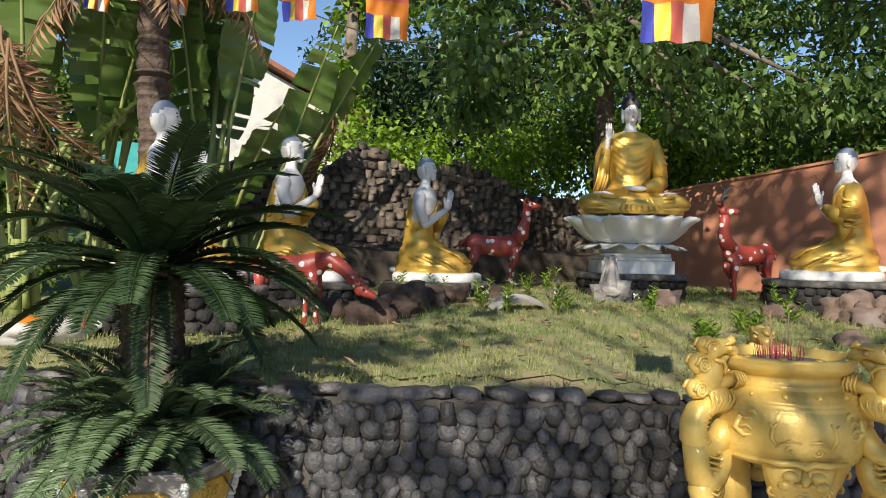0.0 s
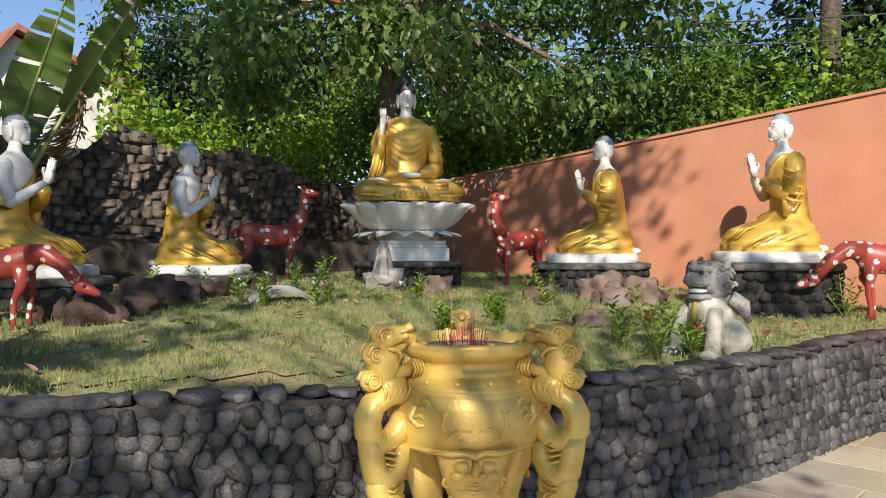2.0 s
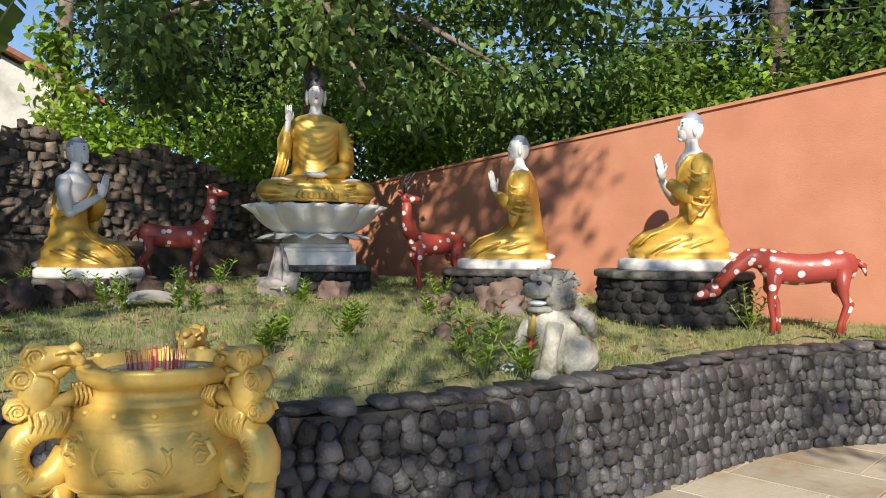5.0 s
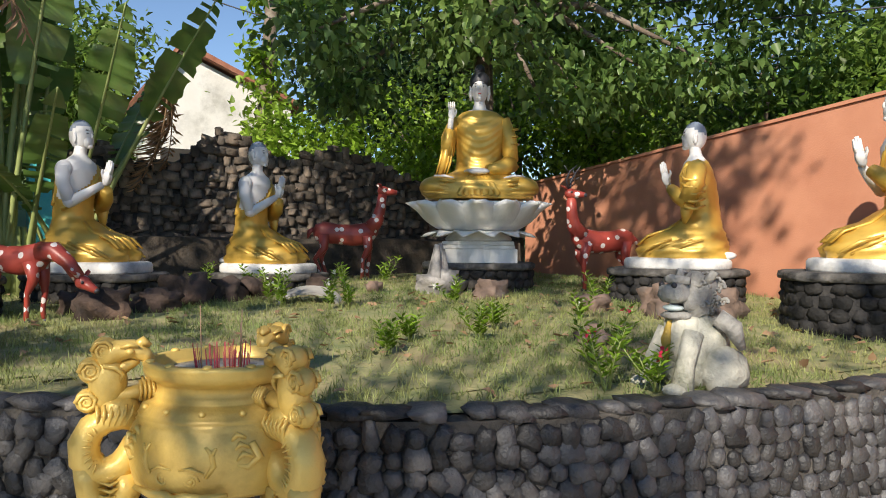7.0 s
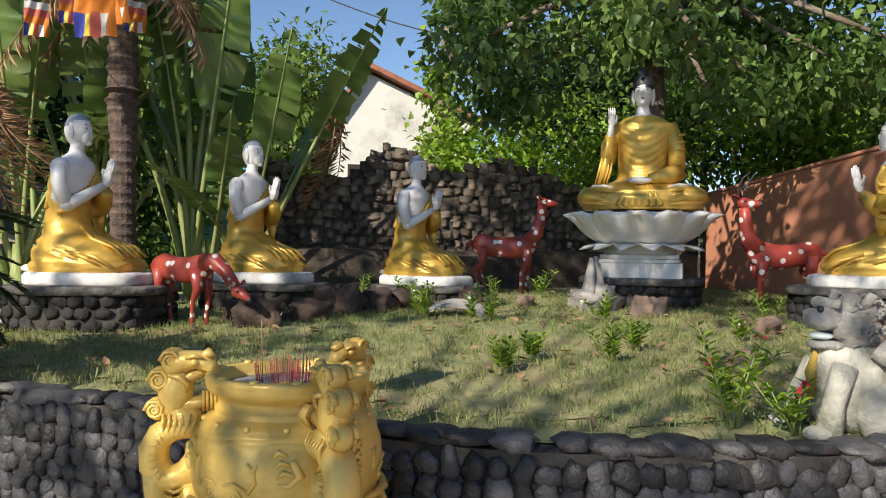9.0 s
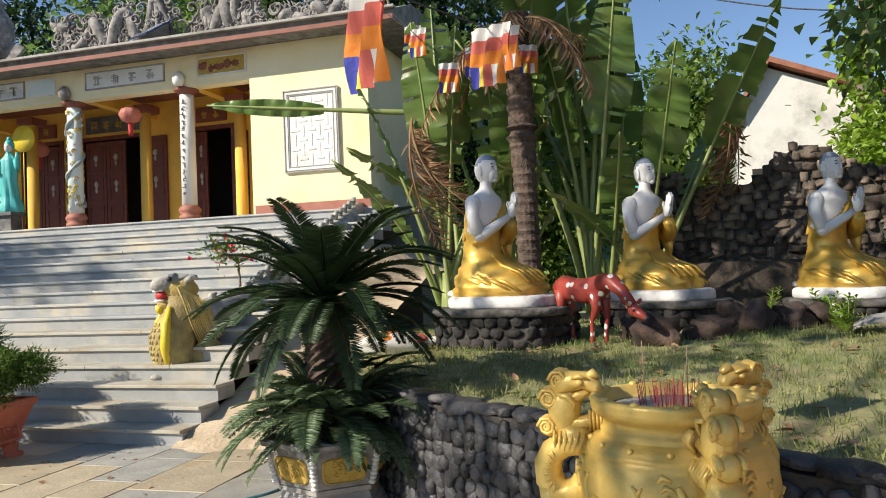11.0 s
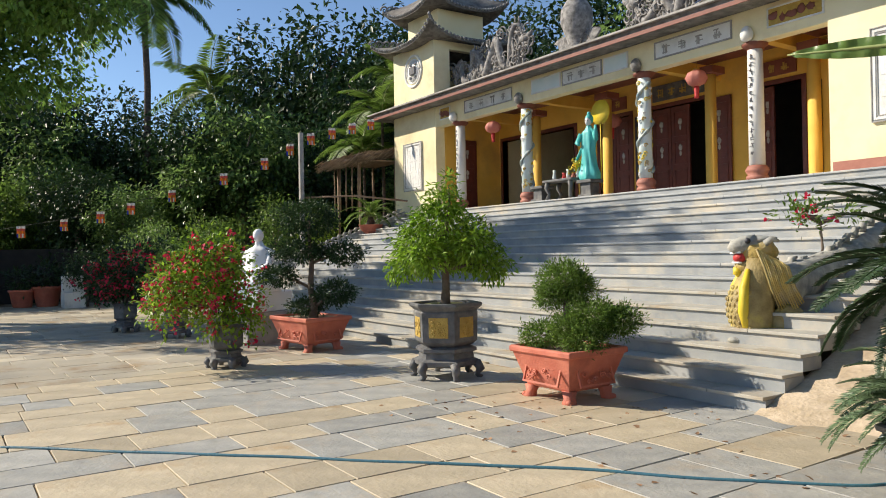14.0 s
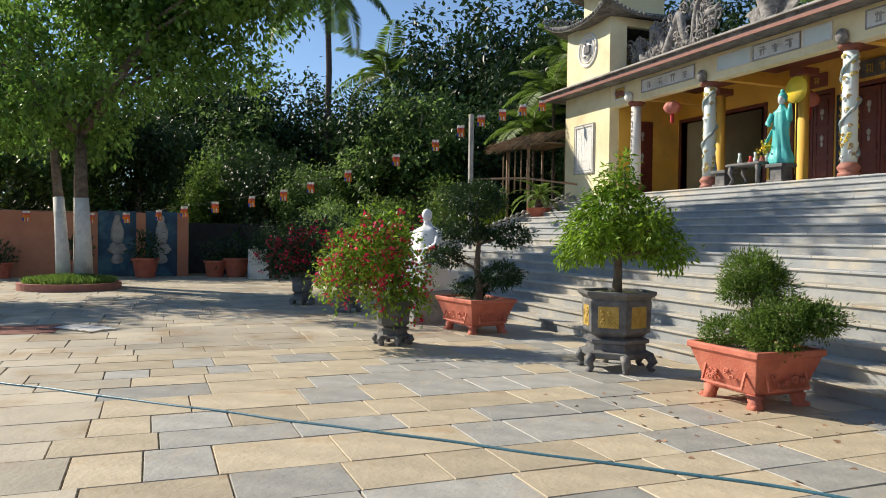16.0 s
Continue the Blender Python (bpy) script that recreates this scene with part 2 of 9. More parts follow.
    rock=mat("rock", (0.12, 0.085, 0.07), (0.25, 0.17, 0.13), 5, 0.9, 0, 0.6, 25, (0.2, 0.19, 0.18), 2.0),
    marble=mat("marble", (0.78, 0.79, 0.8), (0.86, 0.86, 0.86), 3, 0.4, 0, 0.05, 20),
    incense=mat("incense", (0.32, 0.03, 0.05), (0.42, 0.05, 0.08), 9, 0.7),
    ash=mat("ash", (0.33, 0.31, 0.28), (0.46, 0.44, 0.4), 15, 0.95, 0, 0.7, 50),
    panel=mat("panel", (0.03, 0.05, 0.12), (0.05, 0.08, 0.18), 6, 0.2),
    ink=mat("ink", (0.1, 0.1, 0.11), (0.18, 0.18, 0.19), 8, 0.8),
    sand=mat("sand", (0.46, 0.36, 0.24), (0.62, 0.5, 0.36), 5, 0.95, 0, 0.7, 20, (0.36, 0.27, 0.18), 1.2),
    hill=mat("hill", (0.05, 0.09, 0.025), (0.12, 0.17, 0.05), 0.4, 0.95, 0, 1.0, 2.0),
    bronze=mat("bronze", (0.26, 0.19, 0.07), (0.4, 0.31, 0.13), 9, 0.6, 0, 0.5, 40, (0.5, 0.4, 0.1), 3.0),
    cable=mat("cable", (0.03, 0.03, 0.03), (0.05, 0.05, 0.05), 4, 0.7),
    fur=mat("fur", (0.24, 0.24, 0.22), (0.5, 0.48, 0.42), 9, 0.85, 0, 0.6, 26, (0.2, 0.22, 0.22), 3.0),
)

# ---- mesh helpers ----


def box(bm, x0, x1, y0, y1, z0, z1, bev=0.0):
    v = [bm.verts.new((x, y, z)) for z in (z0, z1) for y in (y0, y1) for x in (x0, x1)]
    fs = [bm.faces.new([v[i] for i in f]) for f in ((0, 2, 3, 1), (4, 5, 7, 6), (0, 1, 5, 4), (1, 3, 7, 5), (3, 2, 6, 7), (2, 0, 4, 6))]
    if bev:
        es = list({e for f in fs for e in f.edges})
        bmesh.ops.bevel(bm, geom=es, offset=bev, segments=2, affect="EDGES", profile=0.6)
    return fs


def loft(bm, rings, mi=0, cap=True, smooth=True):
    """Skin over closed rings of equal point counts."""
    vs = [[bm.verts.new(p) for p in r] for r in rings]
    k = len(vs[0])
    for a, b in zip(vs, vs[1:]):
        for i in range(k):
            f = bm.faces.new((a[i], a[(i + 1) % k], b[(i + 1) % k], b[i]))
            f.material_index, f.smooth = mi, smooth
    if cap:
        for r in (vs[0][::-1], vs[-1]):
            f = bm.faces.new(r)
            f.material_index, f.smooth = mi, smooth
    return vs


def lathe(bm, profile, seg=24, at=(0, 0, 0), mi=0, smooth=True, flute=0.0, sides=0):
    """Turn a profile of (radius, height) about the upright axis."""
    rings = []
    for r, z in profile:
        rings.append([(at[0] + r * (1 + flute * math.cos(8 * 2 * math.pi * i / seg)) * math.cos(2 * math.pi * (i + 0.5) / seg), at[1] + r * (1 + flute * math.cos(8 * 2 * math.pi * i / seg)) * math.sin(2 * math.pi * (i + 0.5) / seg), at[2] + z) for i in range(seg)])
    return loft(bm, rings, mi, True, smooth)


def tube(bm, pts, radii, seg=8, mi=0, flat=1.0, smooth=True):
    """A round or flattened tube along points."""
    pts = [Vector(p) for p in pts]
    if not hasattr(radii, "__len__"):
        radii = [radii] * len(pts)
    rings = []
    side = None
    for i, p in enumerate(pts):
        d = (pts[min(i + 1, len(pts) - 1)] - pts[max(i - 1, 0)]).normalized()
        if side is None:
            side = d.cross(Vector((0, 0, 1))) if abs(d.z) < 0.95 else d.cross(Vector((0, 1, 0)))
        side = (side - d * side.dot(d)).normalized()
        up = side.cross(d)
        rings.append([p + (side * math.cos(a) + up * math.sin(a) * flat) * radii[i] for a in (2 * math.pi * j / seg for j in range(seg))])
    return loft(bm, rings, mi, True, smooth)


def blob(bm, c, r, seg=14, rings=9, mi=0, m=None, lump=0.0, seed=0.0, square=1.0):
    """An ellipsoid, or below square 1 a rounded block, turned by m, with uneven lumps."""
    out = []
    for j in range(rings + 1):
        a = math.pi * (0.02 + 0.96 * j / rings)
        ring = []
        for i in range(seg):
            b = 2 * math.pi * i / seg
            d = Vector((math.sin(a) * math.cos(b), math.sin(a) * math.sin(b), -math.cos(a)))
            k = 1 + lump * noise.noise(d * 1.7 + Vector((seed, seed * 0.7, 0)))
            if square < 1:
                d = Vector([math.copysign(abs(q) ** square, q) for q in d])
            p = Vector((d.x * r[0] * k, d.y * r[1] * k, d.z * r[2] * k))
            if m:
                p = m @ p
            ring.append(p + Vector(c))
        out.append(ring)
    return loft(bm, out, mi)


def mesh(bm, name, mats):
    bmesh.ops.recalc_face_normals(bm, faces=bm.faces)
    me = bpy.data.meshes.new(name)
    bm.to_mesh(me)
    bm.free()
    for m in mats if isinstance(mats, (list, tuple)) else [mats]:
        me.materials.append(m)
    return me


def part(name, bm, material, parent, label=""):
    """One mesh object under a thing or a part."""
    ob = new(name, mesh(bm, name, material) if isinstance(bm, bmesh.types.BMesh) else bm)
    ob.parent = parent
    return tagged(ob, label)


def thing(name, label, category, group="", at=None):
    ob = new(name)
    ob.empty_display_size = 0.1
    if at:
        ob.matrix_basis = at
    return tagged(ob, label, category, group)


def solo(name, bm, material, label, category, group="", kind="", at=None):
    ob = new(name, mesh(bm, name, material) if isinstance(bm, bmesh.types.BMesh) else bm)
    if at:
        ob.matrix_basis = at
    return tagged(ob, label, category, group, kind)


def raw(name, verts, faces, material, smooth=False):
    """A mesh straight from numpy arrays: verts (n,3), faces (m,k)."""
    me = bpy.data.meshes.new(name)
    verts, faces = np.asarray(verts, dtype=np.float32), np.asarray(faces, dtype=np.int32)
    m, k = faces.shape
    me.vertices.add(len(verts))
    me.vertices.foreach_set("co", verts.ravel())
    me.loops.add(m * k)
    me.loops.foreach_set("vertex_index", faces.ravel())
    me.polygons.add(m)
    me.polygons.foreach_set("loop_start", np.arange(0, m * k, k, dtype=np.int32))
    me.polygons.foreach_set("loop_total", np.full(m, k, dtype=np.int32))
    me.update(calc_edges=True)
    me.materials.append(material)
    if smooth:
        me.polygons.foreach_set("use_smooth", np.ones(m, dtype=bool))
    return me


def unit(v):
    return v / np.maximum(np.linalg.norm(v, axis=-1, keepdims=True), 1e-6)


def leaves(name, at, along, face, length, width, material, heart=False):
    """Folded leaves at points, pointing along, with the given lengths and widths; heart: broad with a drawn-out tip."""
    n = len(at)
    along = unit(along)
    side = unit(np.cross(along, face))
    up = np.cross(side, along)
    length, width = np.broadcast_to(length, (n,))[:, None], np.broadcast_to(width, (n,))[:, None]
    if heart:
        pts = [at, at + along * length * 0.12 + side * width * 0.5 + up * width * 0.12, at + along * length * 0.5 + side * width * 0.4 + up * width * 0.1, at + along * length - up * length * 0.12, at + along * length * 0.5 - side * width * 0.4 + up * width * 0.1, at + along * length * 0.12 - side * width * 0.5 + up * width * 0.12]
        f = np.array([(0, 1, 2, 3), (0, 3, 4, 5)])
    else:
        pts = [at, at + along * length * 0.45 + side * width * 0.5 + up * width * 0.15, at + along * length - up * length * 0.1, at + along * length * 0.45 - side * width * 0.5 + up * width * 0.15]
        f = np.array([(0, 1, 2), (0, 2, 3)])
    v = np.stack(pts, 1).reshape(-1, 3)
    k = len(pts)
    faces = (f[None] + (np.arange(n) * k)[:, None, None]).reshape(-1, f.shape[1])
    return raw(name, v, faces, material)


def clump_points(rng, clumps, n, twig=9, spread=0.16):
    """Leaf places in the outer part of uneven ellipsoids, gathered into twigs."""
    vol = np.array([c[1][0] * c[1][1] * c[1][2] for c in clumps]) ** 0.67
    per = np.maximum(1, (n / twig * vol / vol.sum()).astype(int))
    pos, out = [], []
    for (c, r), k in zip(clumps, per):
        d = unit(rng.normal(size=(k, 3)))
        rad = rng.uniform(0.35, 1.08, (k, 1)) ** 0.55
        wob = 1 + 0.22 * np.sin(d[:, :1] * 5 + c[0]) * np.cos(d[:, 1:2] * 4 + c[1])
        p = np.array(c) + d * rad * wob * np.array(r)
        p = np.repeat(p, twig, 0) + rng.normal(size=(k * twig, 3)) * spread
        pos.append(p)
        out.append(np.repeat(d, twig, 0))
    return np.concatenate(pos), np.concatenate(out)


def smoothstep(a, b, x):
    t = min(1, max(0, (x - a) / (b - a)))
    return t * t * (3 - 2 * t)

# ---- ground, paving, lawn and walls ----
rng = np.random.default_rng(5)
PORCH, RISE, NSTEP = 2.805, 0.165, 17
FRONT, WEST, EAST = 12.0, -19.4, -1.4


def step_y(k):
    """Front of step k, counted from 1 at the bottom."""
    return 5.36 + 0.31 * min(k - 1, 4) + 0.445 * max(0, k - 5)


bm = bmesh.new()
v = [bm.verts.new(p) for p in ((-600, -600, -0.06), (600, -600, -0.06), (600, 600, -0.06), (-600, 600, -0.06))]
bm.faces.new(v)
solo("ground", bm, M["soil"], "bare brown soil reaching to the horizon", "ground", kind="structure")

bm = bmesh.new()
box(bm, -26, 12, -14, 5.7, -0.05, 0.0)
floor = solo("floor", bm, M["joint"], "courtyard bed of dark soil joints under stone slabs", "paving", kind="structure")

# curve of the cobble retaining wall, from the temple side round to the red wall
CURVE = [(-0.55, 10.5), (-0.5, 7.4), (-0.2, 5.7), (0.3, 4.85), (0.85, 4.32), (1.55, 3.72), (2.15, 3.28), (2.96, 2.72), (3.6, 2.22), (4.2, 1.93), (5.03, 1.73), (5.8, 1.6), (6.6, 1.52), (7.4, 1.38), (8.0, 1.12), (8.6, 0.6), (9.1, -0.3), (9.45, -1.6)]


def along_curve(pts, step):
    """Evenly spaced places and outward normals on a rounded line through pts."""
    p = [np.array(q, float) for q in pts]
    p = [2 * p[0] - p[1]] + p + [2 * p[-1] - p[-2]]
    dense = []
    for i in range(1, len(p) - 2):
        for u in np.linspace(0, 1, 24, endpoint=False):
            a, b, c, d = p[i - 1 : i + 3]
            dense.append(0.5 * (2 * b + (c - a) * u + (2 * a - 5 * b + 4 * c - d) * u * u + (3 * b - a - 3 * c + d) * u**3))
    dense = np.array(dense + [p[-2]])
    s = np.r_[0, np.cumsum(np.linalg.norm(np.diff(dense, axis=0), axis=1))]
    q = np.arange(0, s[-1], step)
    out = np.stack([np.interp(q, s, dense[:, 0]), np.interp(q, s, dense[:, 1])], 1)
    t = unit(np.gradient(out, axis=0))
    return q, out, np.stack([t[:, 1], -t[:, 0]], 1)


S, WP, WN = along_curve(CURVE, 0.05)
WALL_TOP = 0.74


def curve_dist(x, y):
    return float(np.min(np.hypot(WP[:, 0] - x, WP[:, 1] - y)))


def lawn_z(x, y):
    d = curve_dist(x, y)
    return 0.76 + 0.05 * min(d, 5.5) + 0.03 * noise.noise(Vector((x * 0.7, y * 0.7, 0))) - 0.02 * math.exp(-d * 8)


def inside_lawn(x, y):
    """North and east of the wall's curve."""
    i = int(np.argmin(np.hypot(WP[:, 0] - x, WP[:, 1] - y)))
    return (x - WP[i, 0]) * WN[i, 0] + (y - WP[i, 1]) * WN[i, 1] < 0.0


bm = bmesh.new()
rings = []
for i in range(0, len(WP), 3):
    p, n = WP[i], WN[i]
    o, q = p - n * 0.0, p - n * 0.34
    rings.append([(o[0], o[1], -0.05), (o[0], o[1], WALL_TOP), (q[0], q[1], WALL_TOP), (q[0], q[1], -0.05)])
loft(bm, rings, smooth=False)
wall_garden = solo("wall_garden", bm, M["mortar"], "curved retaining wall of dark round cobbles in mortar", "wall", kind="structure")

# lawn as one uneven sheet
gx, gy = np.arange(-0.6, 9.52, 0.17), np.arange(-1.7, 10.6, 0.17)
idx, verts, faces = {}, [], []
for i, x in enumerate(gx):
    for j, y in enumerate(gy):
        if inside_lawn(x, y) and curve_dist(x, y) > 0.34:
            idx[i, j] = len(verts)
            verts.append((x, y, lawn_z(x, y)))
for (i, j), a in idx.items():
    if (i + 1, j) in idx and (i, j + 1) in idx and (i + 1, j + 1) in idx:
        faces.append((a, idx[i + 1, j], idx[i + 1, j + 1], idx[i, j + 1]))
# the sheet's rim runs down behind the cap stones
strip = [(p[0] - n[0] * 0.12, p[1] - n[1] * 0.12, WALL_TOP + 0.01) for p, n in zip(WP[::3], WN[::3])]
strip_in = [(p[0] - n[0] * 0.66, p[1] - n[1] * 0.66, lawn_z(p[0] - n[0] * 0.66, p[1] - n[1] * 0.66) - 0.006) for p, n in zip(WP[::3], WN[::3])]
b0 = len(verts)
verts += strip + strip_in
k = len(strip)
faces += [(b0 + i, b0 + i + 1, b0 + k + i + 1, b0 + k + i) for i in range(k - 1)]
solo("lawn", raw("lawn", verts, faces, M["grassbed"], True), None, "patchy dry green lawn on a raised terrace", "lawn", kind="structure")

# sandy bank between the stairs and the wall
bm = bmesh.new()
grid = []
for i in range(25):
    row = []
    for j in range(12):
        y = 4.6 + i * 0.32
        x = -1.45 + j * 0.1
        rise = smoothstep(4.9, 11.0, y) * 2.0
        z = rise * (0.75 + 0.25 * smoothstep(11, 0, j)) + 0.05 * noise.noise(Vector((x * 2, y * 2, 3))) - 0.03 + 0.10 * smoothstep(5.0, 5.6, y)
        row.append(bm.verts.new((x, y, z if i else -0.02)))
    grid.append(row)
for a, b in zip(grid, grid[1:]):
    for i in range(11):
        bm.faces.new((a[i], a[i + 1], b[i + 1], b[i])).smooth = True
solo("bank", bm, M["sand"], "sandy rubble bank beside the stairs", "bank", kind="structure")

# red boundary wall with a sloping top
bm = bmesh.new()
loft(bm, [[(9.5, y, 0.0), (9.5, y, 3.25 - 0.093 * y), (9.72, y, 3.25 - 0.093 * y), (9.72, y, 0.0)] for y in np.linspace(-6, 9.0, 12)], smooth=False)
bm2 = bmesh.new()
loft(bm2, [[(9.475, y, 3.254 - 0.093 * y), (9.475, y, 3.29 - 0.093 * y), (9.745, y, 3.29 - 0.093 * y), (9.745, y, 3.254 - 0.093 * y)] for y in np.linspace(-6, 9.0, 12)], smooth=False)
wr = solo("wall_red", bm, M["redwall"], "tall red-ochre plastered boundary wall with a sloping top", "wall", kind="structure")
part("coping", bm2, M["redwall"], wr)


def back_top(x):
    return 2.45 + 0.55 * math.exp(-((x - 4.85) / 0.55) ** 2) + 0.4 * math.exp(-((x - 6.4) / 0.8) ** 2) + 0.3 * math.exp(-((x - 3.2) / 0.4) ** 2) + 0.06 * noise.noise(Vector((x * 3, 0, 0)))


bm = bmesh.new()
loft(bm, [[(x, 9.32, 0.6), (x, 9.36, back_top(x) - 0.05), (x, 9.75, back_top(x) - 0.05), (x, 9.75, 0.6)] for x in np.linspace(2.9, 9.6, 40)], smooth=False)
wall_back = solo("wall_back", bm, M["mortar"], "old dark lava-stone wall with an uneven broken top", "wall", kind="structure")
bm = bmesh.new()
loft(bm, [[(x, 8.95, 0.7), (x, 9.0, 1.5 + 0.05 * math.sin(x * 2)), (x, 9.4, 1.56), (x, 9.4, 0.7)] for x in np.linspace(3.0, 9.4, 24)], smooth=False)
part("ledge", bm, M["lavapiece"], wall_back)

# ---- stairs ----
stairs = thing("stairs", "broad grey stone stairs with pale worn nosings", "stairs")
stairs["kind"] = "structure"
for k in range(1, NSTEP + 1):
    y0, z1 = step_y(k), RISE * k
    y1 = step_y(k + 1) + 0.03 if k < NSTEP else FRONT + 3.2
    bm = bmesh.new()
    box(bm, WEST, EAST, y0 + 0.02, y1, z1 - RISE - (0.05 if k == 1 else 0), z1 - 0.035)
    body = part("step", bm, M["step"], stairs)
    x = WEST
    while x < EAST - 0.01:
        w = min(rng.uniform(1.1, 1.9), EAST - x)
        if EAST - x - w < 0.4:
            w = EAST - x
        bm = bmesh.new()
        box(bm, x + 0.003, x + w - 0.003, y0 - 0.012, min(y1 - 0.005, y0 + 0.6), z1 - 0.034, z1, 0.006)
        part("tread", bm, M["stepedge"] if k < 7 else M["step"], body)
        x += w
bm = bmesh.new()
box(bm, WEST, EAST + 0.2, step_y(NSTEP) + 0.58, FRONT + 9, 0.0, PORCH - 0.004)
solo("porch_floor", bm, M["step"], "raised temple porch floor of grey stone", "floor", kind="structure")

# ---- temple ----
bm = bmesh.new()
for x0, x1 in ((-4.36, -1.93), (-19.3, -16.75)):
    box(bm, x0, x1, FRONT, FRONT + 6, PORCH, 6.05)
wings = solo("wall_wings", bm, M["yellow"], "pale yellow plastered end wings of the temple", "wall", kind="structure")
bm = bmesh.new()
box(bm, -4.3, -1.9, FRONT - 0.03, FRONT - 0.002, PORCH, PORCH + 0.16)
part("plinth_band", bm, M["redbase"], wings, "weathered pink plinth band")
# porch back wall with three doorways into a dark hall
BACK = 14.5
DOORS = [(-16.55, -13.2), (-12.2, -11.1), (-10.4, -8.6), (-7.3, -6.3)]
bm = bmesh.new()
edges = [-16.75] + [e for d in DOORS for e in d] + [-4.36]
for a, b in zip(edges[::2], edges[1::2]):
    box(bm, a, b, BACK, BACK + 0.2, PORCH, 5.1)
box(bm, -16.75, -4.36, BACK, BACK + 0.2, 5.1, 6.0)
solo("wall_porch", bm, M["deepyellow"], "deep yellow porch wall with three doorways", "wall", kind="structure")
# near-black colour stands in for the unlit depth behind the doorways
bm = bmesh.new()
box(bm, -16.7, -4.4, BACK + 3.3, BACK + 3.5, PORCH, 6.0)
solo("wall_hall", bm, M["dark"], "temple hall back wall, coloured near-black for the unlit interior", "wall", kind="structure")
bm = bmesh.new()
box(bm, -16.76, -4.35, FRONT + 0.35, BACK + 3.6, 5.95, 6.05)
box(bm, -16.75, -4.36, FRONT + 0.3, FRONT + 3, 5.9, 5.94)
solo("ceiling", bm, M["brown"], "brown timber porch ceiling", "ceiling", kind="structure")
bm = bmesh.new()
box(bm, -16.75, -4.36, FRONT + 0.02, FRONT + 0.3, 5.42, 6.05)
beam = solo("beam", bm, M["yellow"], "yellow front beam with painted panels", "beam", kind="structure")
for x in (-15.4, -12.4, -8.4, -5.75):
    bm = bmesh.new()
    box(bm, x - 0.1, x + 0.1, FRONT + 0.31, BACK, 5.45, 5.75)
    part("cross_beam", bm, M["deepyellow"], beam)
# side walls of the porch, deep yellow
for x in (-4.38, -16.74):
    bm = bmesh.new()
    box(bm, x - 0.02, x + 0.01, FRONT + 0.33, BACK, PORCH, 5.9)
    solo("wall_side", bm, M["deepyellow"], "deep yellow side wall of the porch", "wall", kind="structure")
# roof slab, fascia and low tiled slope
bm = bmesh.new()
loft(bm, [[(x, FRONT - 0.55, 6.06), (x, FRONT - 0.55, 6.2), (x, FRONT + 0.5, 6.62), (x, FRONT + 7, 7.2), (x, FRONT + 7, 6.06)] for x in (-20.0, -1.2)], smooth=False)
roof = solo("roof", bm, M["tile"], "weathered grey concrete temple roof", "roof", kind="structure")
bm = bmesh.new()
box(bm, -20.0, -1.2, FRONT - 0.58, FRONT - 0.552, 6.02, 6.1)
part("fascia", bm, M["brown"], roof, "dark red-brown painted fascia board")
bm = bmesh.new()
box(bm, -20.04, -1.16, FRONT - 0.64, FRONT - 0.5, 6.2, 6.25, 0.01)
part("gutter", bm, M["grey"], roof, "grey weathered roof edge")

# ---- statues of the garden ----


def oval(cx, cy, z, a, b, seg=40, power=2.0, fold=None):
    """A rounded ring in the level plane; fold(angle, z) pushes it in or out."""
    ring = []
    for i in range(seg):
        t = 2 * math.pi * i / seg
        c, s = math.cos(t), math.sin(t)
        k = (abs(c) ** power + abs(s) ** power) ** (-1 / power)
        k *= 1 + (fold(t, z) if fold else 0)
        ring.append((cx + a * c * k, cy + b * s * k, z))
    return ring


def stack(rows, step=0.022):
    """Fill in rows of (z, cx, a, b, power) finely by smooth interpolation."""
    zs = [r[0] for r in rows]
    out = []
    for z in np.arange(zs[0], zs[-1] + 1e-6, step):
        i = max(0, min(len(rows) - 2, int(np.searchsorted(zs, z, side="right")) - 1))
        u = (z - zs[i]) / (zs[i + 1] - zs[i])
        u = u * u * (3 - 2 * u) * 0.5 + u * 0.5
        out.append([float(z)] + [rows[i][k] * (1 - u) + rows[i + 1][k] * u for k in range(1, 5)])
    return out


def face_parts(bm, c, r, eye=4, lip=5, skin=1):
    """Brow, nose, ears, closed eyes and lips of a carved head that looks along +x."""
    x, z = c[0] + r[0], c[2]
    blob(bm, (x - 0.008, 0, z - 0.012), (0.022, 0.014, 0.034), 8, 6, skin)
    blob(bm, (x - 0.022, 0, z - 0.115), (0.03, 0.03, 0.025), 8, 6, skin)
    blob(bm, (x - 0.010, 0, z - 0.068), (0.012, 0.022, 0.008), 8, 5, lip)
    for s in (-1, 1):
        blob(bm, (x - 0.020, s * 0.040, z + 0.012), (0.010, 0.020, 0.006), 8, 5, eye)
        blob(bm, (x - 0.022, s * 0.042, z + 0.042), (0.010, 0.024, 0.005), 8, 5, eye)
        blob(bm, (c[0] - 0.01, s * (r[1] - 0.002), z - 0.03), (0.026, 0.014, 0.058), 8, 6, skin)


STATUE_MATS = [M["gold"], M["skin"], M["hair"], M["whitewash"], M["black"], M["lip"]]


